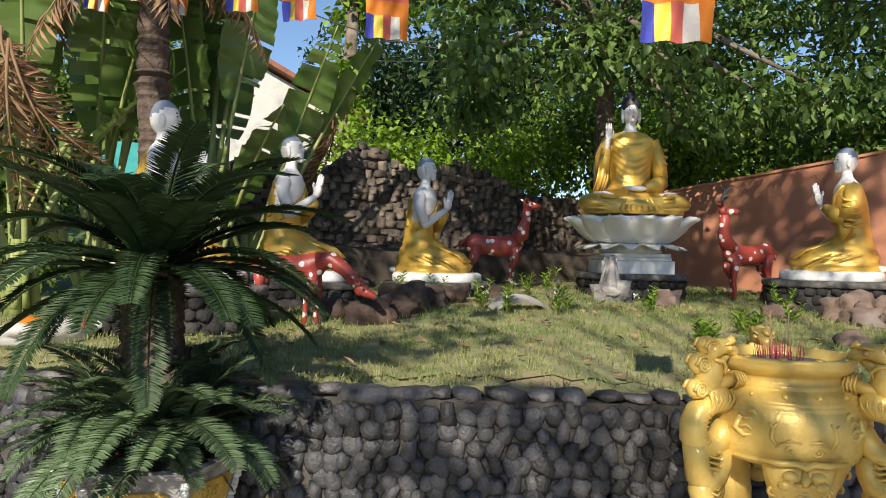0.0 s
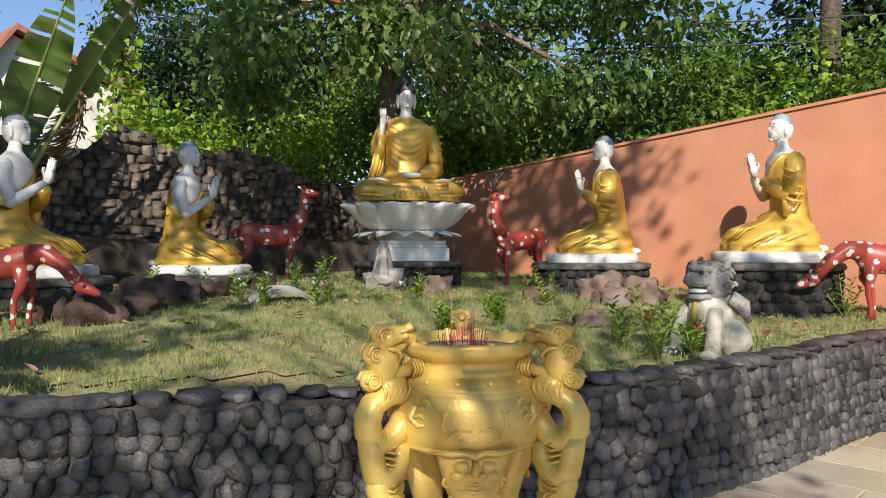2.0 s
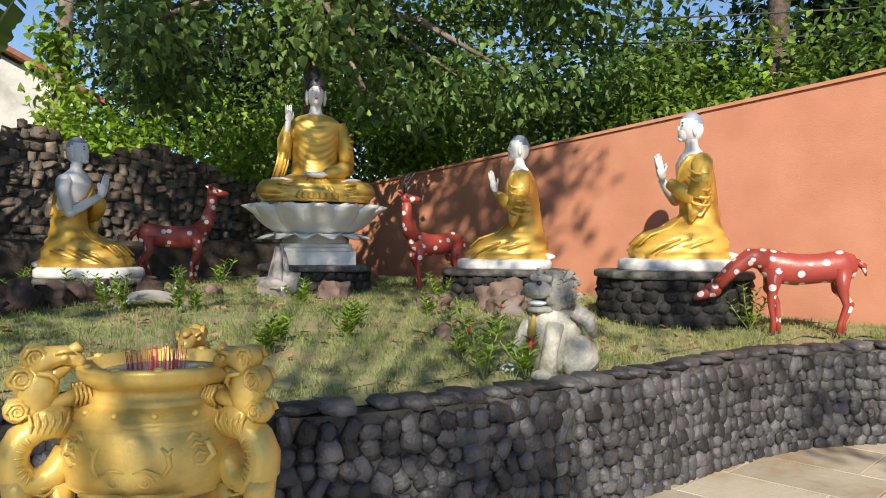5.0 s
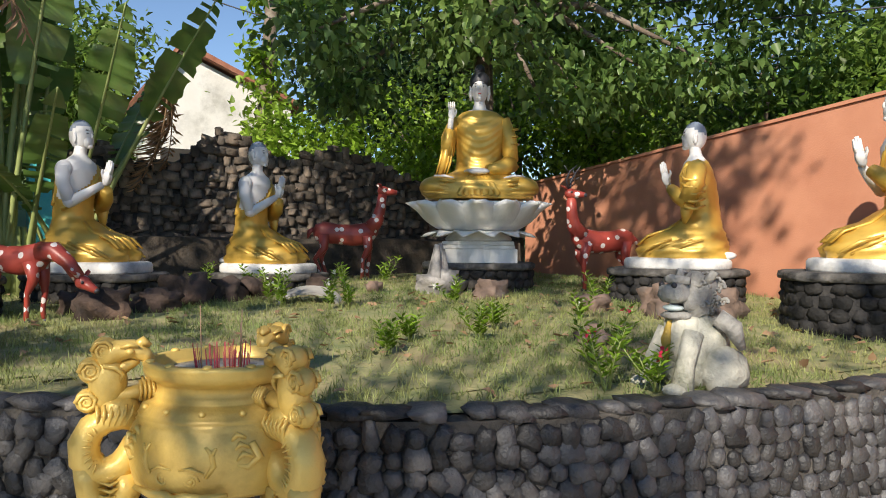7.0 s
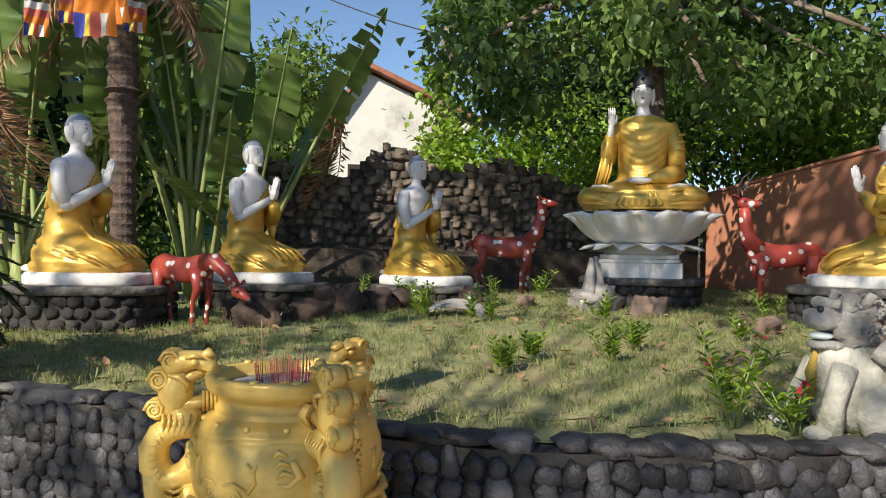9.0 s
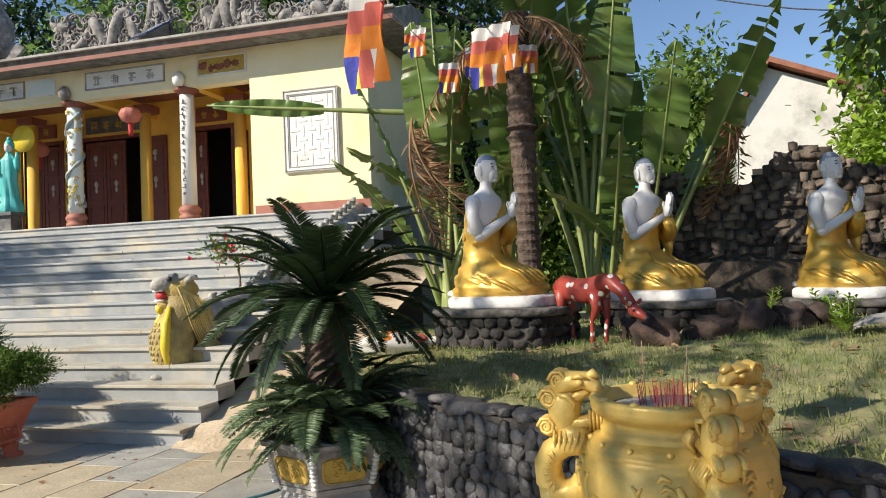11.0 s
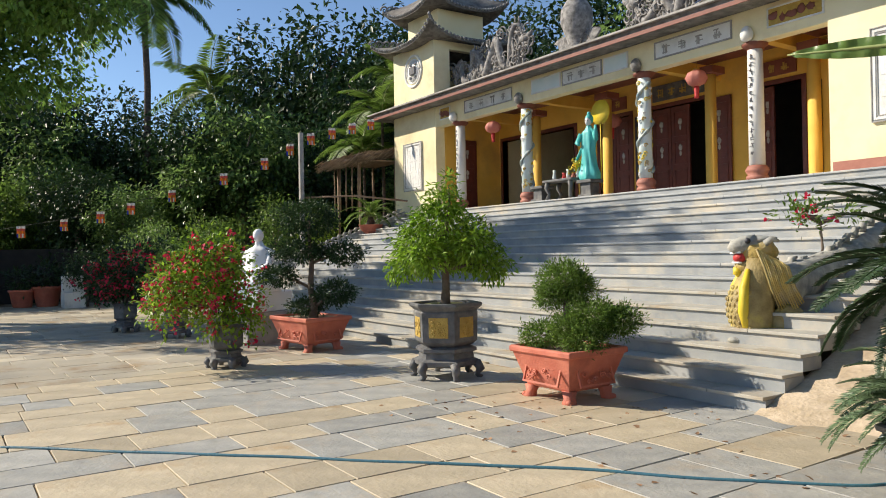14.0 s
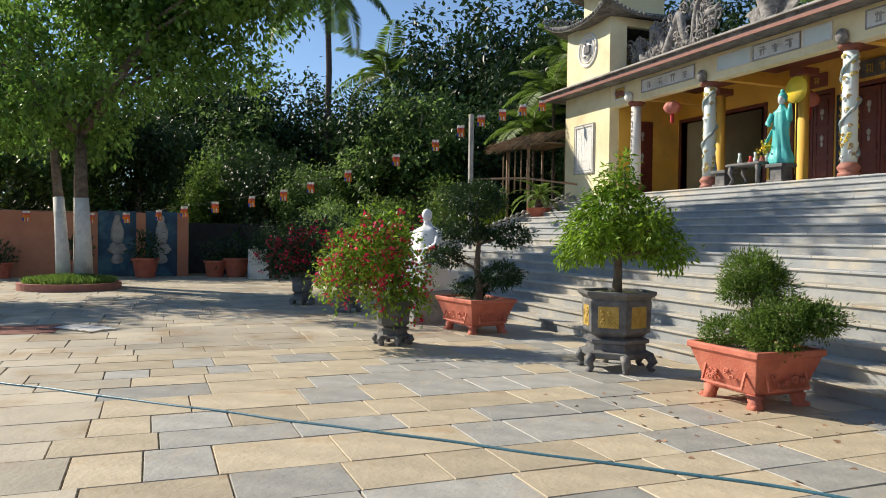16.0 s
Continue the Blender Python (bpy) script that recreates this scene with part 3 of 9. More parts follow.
def monk_mesh():
    bm = bmesh.new()
    loft(bm, [oval(-0.02, 0, z, 0.52 * k, 0.40 * k, 40, 3.2, lambda t, zz: 0.03 * math.sin(3 * t + 1) + 0.015 * math.sin(7 * t)) for z, k in ((0, 0.97), (0.02, 1.0), (0.08, 1.0), (0.105, 0.97), (0.115, 0.9))], 3)
    rows = [(0.10, -0.06, 0.45, 0.35, 2.8), (0.18, -0.05, 0.455, 0.36, 2.8), (0.28, -0.07, 0.425, 0.345, 2.6), (0.36, -0.12, 0.35, 0.31, 2.3), (0.44, -0.19, 0.25, 0.25, 2.1), (0.54, -0.245, 0.18, 0.205, 2), (0.70, -0.24, 0.165, 0.21, 2), (0.88, -0.21, 0.17, 0.235, 2.1), (1.0, -0.19, 0.155, 0.245, 2.2), (1.08, -0.185, 0.125, 0.205, 2.2), (1.13, -0.18, 0.085, 0.12, 2), (1.17, -0.175, 0.06, 0.065, 2), (1.25, -0.165, 0.056, 0.06, 2)]

    def fold(t, z):
        if z > 1.1:
            return 0
        side = math.sin(t)
        low = smoothstep(0.5, 0.3, z)
        f = 0.020 * math.sin(46 * z + 7 * math.cos(t) * (1 - low) + 10 * math.cos(t - 0.4) * low + 2 * math.sin(3 * t))
        f += 0.012 * math.sin(90 * z - 9 * side)
        knees = -0.10 * low * math.exp(-(side / 0.18) ** 2) * (math.cos(t) > 0)
        return f * (0.6 + 0.7 * low) + knees

    vs = loft(bm, [oval(cx, 0, z, a, b, 44, p, fold) for z, cx, a, b, p in stack(rows)], 0)
    for f in bm.faces:
        c = f.calc_center_median()
        if f.material_index == 0 and c.z > 0.6:
            bare = c.z > 1.12 or (c.z - 0.83 > 1.0 * (c.y + 0.1) and c.x > -0.27)
            if bare:
                f.material_index = 1
    # hem of the robe from the shoulder across the chest
    tube(bm, [(-0.11, 0.17, 1.07), (-0.045, 0.08, 0.95), (-0.045, -0.05, 0.80), (-0.10, -0.17, 0.68), (-0.22, -0.225, 0.62)], [0.022, 0.026, 0.026, 0.024, 0.02], 8, 0)
    tube(bm, [(-0.2, 0.2, 1.09), (-0.3, 0.08, 1.02), (-0.36, -0.08, 0.85), (-0.33, -0.19, 0.66)], 0.022, 8, 0)
    # sash folds and hem in the lap, feet behind
    for i in range(5):
        y = -0.2 + 0.1 * i
        tube(bm, [(-0.05, y * 0.6, 0.50), (0.08, y * 0.9, 0.40), (0.27, y, 0.335), (0.37, y * 1.05, 0.24)], [0.02, 0.026, 0.026, 0.016], 7, 0, 0.6)
    for i in range(4):
        tube(bm, [(0.34 - 0.1 * i, -0.31, 0.15), (0.2 - 0.1 * i, -0.345, 0.24), (0.02 - 0.1 * i, -0.33, 0.3)], [0.012, 0.02, 0.012], 6, 0)
        tube(bm, [(0.34 - 0.1 * i, 0.31, 0.15), (0.2 - 0.1 * i, 0.345, 0.24), (0.02 - 0.1 * i, 0.33, 0.3)], [0.012, 0.02, 0.012], 6, 0)
    for s in (-1, 1):
        blob(bm, (-0.49, s * 0.14, 0.14), (0.09, 0.06, 0.04), 10, 6, 1)
    # arms: the right one bare, the left one under a draped sleeve
    blob(bm, (-0.19, -0.225, 1.0), (0.085, 0.075, 0.095), 12, 8, 1)
    tube(bm, [(-0.19, -0.245, 1.02), (-0.17, -0.275, 0.87), (-0.10, -0.275, 0.69)], [0.07, 0.062, 0.055], 12, 1)
    blob(bm, (-0.10, -0.275, 0.685), (0.06, 0.056, 0.056), 10, 6, 1)
    tube(bm, [(-0.10, -0.275, 0.68), (0.0, -0.17, 0.77), (0.095, -0.05, 0.865)], [0.054, 0.048, 0.034], 12, 1)
    blob(bm, (-0.2, 0.225, 0.99), (0.1, 0.085, 0.11), 12, 8, 0)
    tube(bm, [(-0.2, 0.24, 1.02), (-0.19, 0.285, 0.86), (-0.11, 0.29, 0.68)], [0.09, 0.095, 0.085], 14, 0)
    tube(bm, [(-0.13, 0.285, 0.67), (-0.03, 0.2, 0.735), (0.055, 0.09, 0.82)], [0.085, 0.078, 0.055], 14, 0)
    for i in range(5):
        a = 0.94 - 0.07 * i
        tube(bm, [(-0.285, 0.23, a - 0.02), (-0.2, 0.37, a - 0.06), (-0.10, 0.355, a - 0.05), (-0.06, 0.26, a)], [0.008, 0.016, 0.016, 0.008], 6, 0)
    tube(bm, [(-0.12, 0.28, 0.66), (-0.11, 0.28, 0.55), (-0.09, 0.27, 0.46)], [0.075, 0.055, 0.02], 10, 0, 0.6)
    # joined palms
    for s in (-1, 1):
        m = Euler((0, radians(16), 0)).to_matrix()
        blob(bm, (0.115, s * 0.018, 0.93), (0.042, 0.02, 0.075), 10, 7, 1, m)
        for k, (dx, h) in enumerate(((-0.026, 0.105), (-0.009, 0.125), (0.008, 0.12), (0.024, 0.1))):
            tube(bm, [(0.125 + dx, s * 0.017, 0.97), (0.14 + dx, s * 0.015, 1.02), (0.15 + dx, s * 0.012, 0.985 + h)], [0.0115, 0.011, 0.006], 7, 1)
        tube(bm, [(0.09, s * 0.022, 0.92), (0.07, s * 0.02, 0.99), (0.075, s * 0.016, 1.02)], [0.013, 0.011, 0.006], 7, 1)
    # head with a shaven grey crown
    c, r = (-0.165, 0, 1.36), (0.118, 0.092, 0.15)
    n0 = len(bm.faces)
    blob(bm, c, r, 20, 16, 1)
    bm.faces.ensure_lookup_table()
    for f in bm.faces[n0:]:
        p = f.calc_center_median()
        if p.z > c[2] + 0.075 - 0.5 * (c[0] + 0.03 - p.x) * (p.x < c[0] + 0.03):
            f.material_index = 2
    blob(bm, (-0.09, 0, 1.30), (0.05, 0.062, 0.075), 12, 8, 1)
    face_parts(bm, c, r)
    return mesh(bm, "kneeling_statue", STATUE_MATS)


MONK = monk_mesh()
MONKS = [(1.57, 6.38, 1.2, -18), (3.05, 7.32, 1.18, -38), (4.9, 7.64, 1.14, -46), (8.3, 4.72, 1.26, 128), (8.4, 2.72, 1.3, 133)]
for x, y, z, a in MONKS:
    solo("monk_statue", MONK, None, "white and gold painted kneeling monk statue with joined palms", "statue", "kneeling monk statues", at=pose(x, y, z, 0, 0, a))


def plinth(name, x, y, z0, z1, rx, ry, ang, label):
    """A rounded drum of fitted dark stones under a crusted cement cap."""
    t = thing(name, label, "plinth", "stone plinths", pose(x, y, 0, 0, 0, ang))
    crust = lambda a, zz: 0.018 * math.sin(5 * a + zz * 9) + 0.012 * math.sin(13 * a + 40 * zz)
    bm = bmesh.new()
    loft(bm, [oval(0, 0, z, rx * 0.97, ry * 0.97, 40, 3.0, crust) for z in (z0 - 0.1, z1 - 0.06)])
    part("core", bm, M["plinthstone"], t)
    bm = bmesh.new()
    loft(bm, [oval(0, 0, z, rx * k, ry * k, 56, 3.0, crust) for z, k in ((z1 - 0.075, 0.98), (z1 - 0.07, 1.035), (z1 - 0.045, 1.05), (z1 - 0.012, 1.04), (z1, 1.0))])
    part("cap", bm, M["plinthcap"], t, "crusted black cement cap")
    rr = random.Random(int(x * 10))
    bm = bmesh.new()
    h = z1 - 0.07 - (z0 - 0.06)
    rings = max(2, round(h / 0.1))
    n = int(math.pi * (rx + ry) / 0.125)
    for j in range(rings):
        for i in range(n):
            a = 2 * math.pi * (i + 0.5 * (j % 2) + rr.uniform(-0.18, 0.18)) / n
            c, sn = math.cos(a), math.sin(a)
            k = (abs(c) ** 3 + abs(sn) ** 3) ** (-1 / 3)
            m = Matrix.Rotation(math.atan2(sn / ry, c / rx), 3, "Z") @ Matrix.Rotation(rr.uniform(-0.35, 0.35), 3, "X")
            blob(bm, (rx * c * k * 0.965, ry * sn * k * 0.965, z0 - 0.06 + h / rings * (j + 0.5)), (0.035, rr.uniform(0.055, 0.078), h / rings * rr.uniform(0.47, 0.58)), 8, 5, 0, m, 0.4, rr.uniform(0, 50), 0.75)
    tagged(part("stone_facing", bm, M["plinthstone"], t, "blackened fitted stones"), kind="stuff")


for (x, y, z, a), (rx, ry) in zip(MONKS, ((0.66, 0.56), (0.62, 0.52), (0.6, 0.52), (0.66, 0.54), (0.68, 0.56))):
    plinth("plinth", x, y, lawn_z(x, y) - 0.05, z + 0.005, rx, ry, a, "low round plinth of dark stones on the lawn")

# the seated figure on its lotus
BX, BY, BA = 7.0, 6.5, -123
plinth("plinth", BX, BY, lawn_z(BX, BY) - 0.05, 1.285, 0.6, 0.62, BA, "round plinth of dark stones under the lotus pedestal")
lotus = thing("lotus_pedestal", "white painted lotus pedestal with curling petals", "pedestal", at=pose(BX, BY, 1.28, 0, 0, BA))
lotus.scale = (0.93, 0.93, 1.0)
bm = bmesh.new()
box(bm, -0.42, 0.42, -0.47, 0.47, 0.0, 0.16, 0.012)
box(bm, -0.39, 0.39, -0.44, 0.44, 0.162, 0.2, 0.008)
box(bm, -0.38, 0.38, -0.43, 0.43, 0.202, 0.245, 0.008)
part("block", bm, M["white"], lotus)
bm = bmesh.new()
lathe(bm, [(0.4, 0.247), (0.42, 0.27), (0.36, 0.33), (0.42, 0.4), (0.58, 0.5), (0.66, 0.6), (0.68, 0.68), (0.3, 0.70)], 32)
part("bowl", bm, M["white"], lotus)


def petal_mesh(r0, r1, z0, z1, half, curl, name):
    """One thick cupped petal, leaning outward from r0 at z0 to r1 at z1."""
    bm = bmesh.new()
    rows = []
    for j in range(9):
        v = j / 8
        w = half * math.sin(math.pi * (0.2 + 0.55 * v)) ** 0.8 * (1 - 0.6 * (max(0, v - 0.7) / 0.3) ** 2)
        r = r0 + (r1 - r0) * (0.55 * v + 0.45 * math.sin(v * math.pi / 2)) + curl * max(0, v - 0.75)
        z = z0 + (z1 - z0) * (0.35 * v + 0.65 * v * v) - curl * 0.9 * max(0, v - 0.85)
        up = []
        for i in range(9):
            u = -1 + 2 * i / 8
            d = -0.1 * u * u * (0.3 + 0.7 * v)
            up.append((r + d, u * w, z + 0.02 * u * u))
        dn = [(x - 0.035, y * 0.96, zz) for x, y, zz in reversed(up)]
        rows.append(up + dn)
    loft(bm, rows, 0)
    return mesh(bm, name, M["white"])


up_petal, low_petal = petal_mesh(0.38, 0.84, 0.34, 0.715, 0.24, 0.3, "petal"), petal_mesh(0.36, 0.66, 0.36, 0.33, 0.19, 0.3, "petal")
for i in range(13):
    o = part("petal", up_petal, None, lotus)
    o.matrix_basis = pose(0, 0, 0, 0, 0, 360 / 13 * i)
    o = part("petal", low_petal, None, lotus)
    o.matrix_basis = pose(0, 0, 0, 0, 0, 360 / 13 * (i + 0.5))


def seated_mesh():
    bm = bmesh.new()
    hump = lambda t, z: 0.02 * math.sin(60 * z + 8 * math.sin(t)) + 0.012 * math.sin(9 * t + 30 * z)
    rows = [(0.0, 0.0, 0.36, 0.62, 2.6), (0.08, 0.0, 0.40, 0.66, 2.6), (0.18, 0.0, 0.37, 0.62, 2.5), (0.25, -0.05, 0.28, 0.45, 2.2), (0.32, -0.1, 0.21, 0.30, 2), (0.45, -0.12, 0.19, 0.30, 2), (0.62, -0.11, 0.2, 0.32, 2), (0.78, -0.10, 0.19, 0.34, 2.2), (0.88, -0.10, 0.165, 0.33, 2.3), (0.95, -0.10, 0.12, 0.24, 2), (0.99, -0.1, 0.075, 0.09, 2), (1.08, -0.09, 0.06, 0.065, 2)]

    def fold(t, z):
        if z > 0.97:
            return 0
        y = math.sin(t)
        front = max(0.0, math.cos(t))
        arcs = 0.026 * math.sin(82 * (z - 0.2 * y * y)) * front * smoothstep(0.28, 0.4, z) * smoothstep(0.96, 0.85, z)
        legs = 0.018 * math.sin(70 * z + 9 * y * abs(y)) * smoothstep(0.3, 0.2, z)
        return arcs + legs + 0.01 * math.sin(11 * t + 20 * z)

    loft(bm, [oval(cx, 0, z, a, b, 64, p, fold) for z, cx, a, b, p in stack(rows, 0.014)], 0)
    for f in bm.faces:
        p = f.calc_center_median()
        if p.z > 0.972:
            f.material_index = 1
    for s in (-1, 1):
        blob(bm, (0.08, s * 0.42, 0.12), (0.3, 0.25, 0.13), 20, 12, 0, Matrix.Rotation(s * 0.5, 3, "Z"), 0.08, 3)
        for i in range(4):
            tube(bm, [(0.3 - 0.02 * i, s * 0.62 - s * 0.05 * i, 0.06 + 0.045 * i), (0.36, s * 0.42, 0.05 + 0.045 * i), (0.33, s * 0.2, 0.04 + 0.04 * i)], [0.012, 0.018, 0.012], 7, 0)
        tube(bm, [(0.2, s * 0.5, 0.235), (0.24, s * 0.38, 0.235), (0.26, s * 0.28, 0.215)], [0.03, 0.034, 0.02], 9, 1, 0.5)
    # lap cloth fanning out under the joined hand
    for i in range(7):
        y = -0.18 + 0.06 * i
        tube(bm, [(0.18, y * 0.4, 0.26), (0.33, y * 0.8, 0.17), (0.40, y * 1.2, 0.03)], [0.03, 0.034, 0.03], 8, 0)
    # left arm (its sleeve) down to the lap
    tube(bm, [(-0.1, 0.3, 0.86), (-0.08, 0.39, 0.66), (0.0, 0.41, 0.42)], [0.1, 0.105, 0.1], 16, 0)
    tube(bm, [(-0.01, 0.41, 0.4), (0.14, 0.28, 0.33), (0.24, 0.1, 0.3)], [0.1, 0.085, 0.05], 14, 0)
    for i in range(6):
        tube(bm, [(-0.12, 0.38, 0.8 - 0.08 * i), (0.0, 0.49, 0.76 - 0.08 * i), (0.08, 0.42, 0.74 - 0.07 * i)], [0.008, 0.016, 0.008], 6, 0)
    blob(bm, (0.27, 0.0, 0.285), (0.055, 0.13, 0.035), 14, 8, 1)
    for k in range(4):
        tube(bm, [(0.28 - 0.02 * k, -0.05, 0.3), (0.27 - 0.02 * k, -0.12, 0.297), (0.25 - 0.02 * k, -0.17, 0.285)], [0.014, 0.013, 0.008], 7, 1)
    # right arm raised, palm outward, with a hanging sleeve
    tube(bm, [(-0.1, -0.3, 0.86), (-0.05, -0.4, 0.66), (0.02, -0.41, 0.5)], [0.1, 0.1, 0.09], 16, 0)
    tube(bm, [(0.02, -0.41, 0.48), (0.08, -0.405, 0.62), (0.09, -0.38, 0.75)], [0.09, 0.075, 0.055], 14, 0)
    tube(bm, [(0.05, -0.4, 0.6), (0.04, -0.44, 0.42), (0.04, -0.45, 0.25)], [0.08, 0.09, 0.06], 14, 0, 0.6)
    for i in range(5):
        tube(bm, [(0.08, -0.46 + 0.03 * i, 0.58), (0.1, -0.5 + 0.035 * i, 0.4), (0.08, -0.5 + 0.03 * i, 0.24)], [0.01, 0.016, 0.01], 6, 0)
    tube(bm, [(0.09, -0.38, 0.73), (0.10, -0.36, 0.86)], [0.04, 0.034], 12, 1)
    blob(bm, (0.105, -0.355, 0.905), (0.02, 0.045, 0.06), 12, 8, 1)
    for k in range(4):
        tube(bm, [(0.105, -0.39 + 0.023 * k, 0.94), (0.11, -0.39 + 0.023 * k, 1.0), (0.115, -0.387 + 0.022 * k, 1.04)], [0.012, 0.011, 0.006], 7, 1)
    tube(bm, [(0.11, -0.31, 0.88), (0.12, -0.295, 0.93), (0.12, -0.3, 0.96)], [0.013, 0.011, 0.006], 7, 1)
    # head, dark curls, crown bump and long ears
    c, r = (-0.08, 0, 1.21), (0.125, 0.105, 0.165)
    blob(bm, c, r, 20, 16, 1)
    blob(bm, (-0.105, 0, 1.285), (0.14, 0.128, 0.13), 20, 12, 4, None, 0.06, 2)
    blob(bm, (-0.1, 0, 1.42), (0.068, 0.065, 0.065), 12, 8, 4)
    face_parts(bm, c, r)
    for s in (-1, 1):
        tube(bm, [(-0.08, s * 0.108, 1.24), (-0.075, s * 0.118, 1.16), (-0.07, s * 0.108, 1.08)], [0.022, 0.022, 0.014], 8, 1)
    # slimmer trunk and head over broad knees
    for v in bm.verts:
        v.co.y *= 1 - 0.11 * smoothstep(0.22, 0.42, v.co.z) + 0.03 * smoothstep(0.98, 1.1, v.co.z)
        v.co.z *= 1.065
    return mesh(bm, "seated_statue", STATUE_MATS)


solo("seated_statue", seated_mesh(), None, "large gold-robed seated statue with a raised hand", "statue", at=pose(BX, BY, 2.005, 0, 0, BA))


def deer_mesh(graze=False, antlers=False, turn=0.0):
    """A standing spotted deer, forward along +x, about 0.85 long, feet at zero."""
    bm = bmesh.new()
    prof = [(-0.43, 0.60, 0.03, 0.04), (-0.40, 0.60, 0.085, 0.10), (-0.30, 0.60, 0.105, 0.135), (-0.12, 0.575, 0.105, 0.125), (0.05, 0.565, 0.11, 0.135), (0.2, 0.585, 0.105, 0.14), (0.31, 0.62, 0.08, 0.12), (0.37, 0.66, 0.05, 0.08)]
    rings = []
    for x, z, w, h in prof:
        rings.append([(x, w * math.cos(a), z + h * math.sin(a)) for a in (2 * math.pi * i / 20 for i in range(20))])
    loft(bm, rings, 0)
    if graze:
        neck = [(0.28, 0, 0.64), (0.42, 0, 0.66), (0.56, 0, 0.56), (0.68, 0, 0.42)]
        head, snout = Vector((0.72, 0, 0.38)), Vector((0.86, 0, 0.31))
    else:
        neck = [(0.26, 0, 0.64), (0.36, 0, 0.76), (0.40, 0.01 * turn, 0.92), (0.42, 0.02 * turn, 1.08)]
        head = Vector((0.43, 0.02 * turn, 1.12))
        d = Vector((math.cos(turn), math.sin(turn), -0.1))
        snout = head + d * 0.17
    tube(bm, neck, [0.105, 0.085, 0.064, 0.056], 14, 0)
    blob(bm, head, (0.075, 0.06, 0.062), 14, 9, 0)
    tube(bm, [head, head.lerp(snout, 0.5), snout], [0.06, 0.045, 0.03], 12, 0)
    blob(bm, snout, (0.03, 0.028, 0.026), 8, 6, 1)
    d = (snout - head).normalized()
    side = d.cross(Vector((0, 0, 1))).normalized()
    up = side.cross(d)
    for s in (-1, 1):
        tube(bm, [head - d * 0.03 + side * 0.04 * s + up * 0.03, head - d * 0.06 + side * 0.09 * s + up * 0.07, head - d * 0.09 + side * 0.12 * s + up * 0.08], [0.016, 0.026, 0.005], 8, 0, 0.5)
        blob(bm, head + d * 0.03 + side * 0.053 * s + up * 0.02, (0.014, 0.014, 0.014), 8, 6, 1)
        if antlers:
            a0 = head - d * 0.02 + side * 0.025 * s + up * 0.05
            tube(bm, [a0, a0 + up * 0.1 + side * 0.06 * s - d * 0.02, a0 + up * 0.2 + side * 0.08 * s + d * 0.02, a0 + up * 0.27 + side * 0.04 * s + d * 0.08], [0.014, 0.012, 0.01, 0.005], 7, 1)
            tube(bm, [a0 + up * 0.1 + side * 0.06 * s, a0 + up * 0.15 + side * 0.05 * s + d * 0.08], [0.01, 0.004], 6, 1)
            tube(bm, [a0 + up * 0.19 + side * 0.08 * s, a0 + up * 0.26 + side * 0.12 * s - d * 0.04], [0.009, 0.004], 6, 1)
        for x, bend, top in ((0.22, 0.02, 0.56), (-0.3, -0.05, 0.58)):
            sp = 0.02 if s > 0 else -0.06
            y = s * 0.062
            tube(bm, [(x, y, top), (x + 0.02 + bend * 0.4, y, 0.4), (x + bend + sp, y, 0.27), (x + sp * 0.8, y, 0.12), (x + sp + 0.01, y, 0.025)], [0.075, 0.05, 0.027, 0.022, 0.026], 10, 0)
            blob(bm, (x + sp + 0.02, y, 0.02), (0.035, 0.026, 0.022), 8, 5, 1)
    tube(bm, [(-0.42, 0, 0.64), (-0.48, 0, 0.6), (-0.5, 0, 0.52)], [0.03, 0.03, 0.008], 8, 0)
    return mesh(bm, "deer_statue", [M["deer"], M["black"]])


DEER = deer_mesh()
for me, x, y, a, lab, sc in ((deer_mesh(True), 2.36, 6.0, -44, "red deer statue with white spots, head lowered to graze", 0.86), (DEER, 5.95, 7.85, -20, "red deer statue with white spots and raised neck", 1.0), (deer_mesh(False, True, 2.3), 8.05, 5.6, 170, "red deer statue with antlers, looking back", 0.96), (deer_mesh(True), 8.42, 1.55, 124, "red deer statue with white spots bending to the plinth", 1.0)):
    o = solo("deer_statue", me, None, lab, "statue", "spotted deer statues", at=pose(x, y, lawn_z(x, y) - 0.01, 0, 0, a))
    o.scale = (sc, sc, sc)

# ---- golden incense urn on the pavement ----
UX, UY = 3.015, 1.955
urn = thing("incense_urn", "golden three-legged incense urn with dragon handles", "urn", at=pose(UX, UY, 0, 0, 0, 47))
bm = bmesh.new()
lathe(bm, [(0.15, 0.63), (0.232, 0.655), (0.29, 0.675), (0.311, 0.688), (0.318, 0.695), (0.314, 0.703), (0.323, 0.71), (0.332, 0.75), (0.337, 0.81), (0.332, 0.86), (0.32, 0.896), (0.311, 0.906), (0.314, 0.912), (0.306, 0.918), (0.305, 0.924), (0.307, 0.93), (0.3, 0.936), (0.292, 0.95), (0.279, 0.964), (0.257, 0.972), (0.253, 0.978), (0.257, 0.988), (0.249, 0.996), (0.244, 1.006), (0.244, 1.024), (0.251, 1.032), (0.269, 1.042), (0.283, 1.056), (0.288, 1.072), (0.286, 1.082), (0.29, 1.088), (0.288, 1.098), (0.279, 1.103), (0.249, 1.102), (0.244, 1.07), (0.232, 1.055)], 80)
part("bowl", bm, M["urngold"], urn)
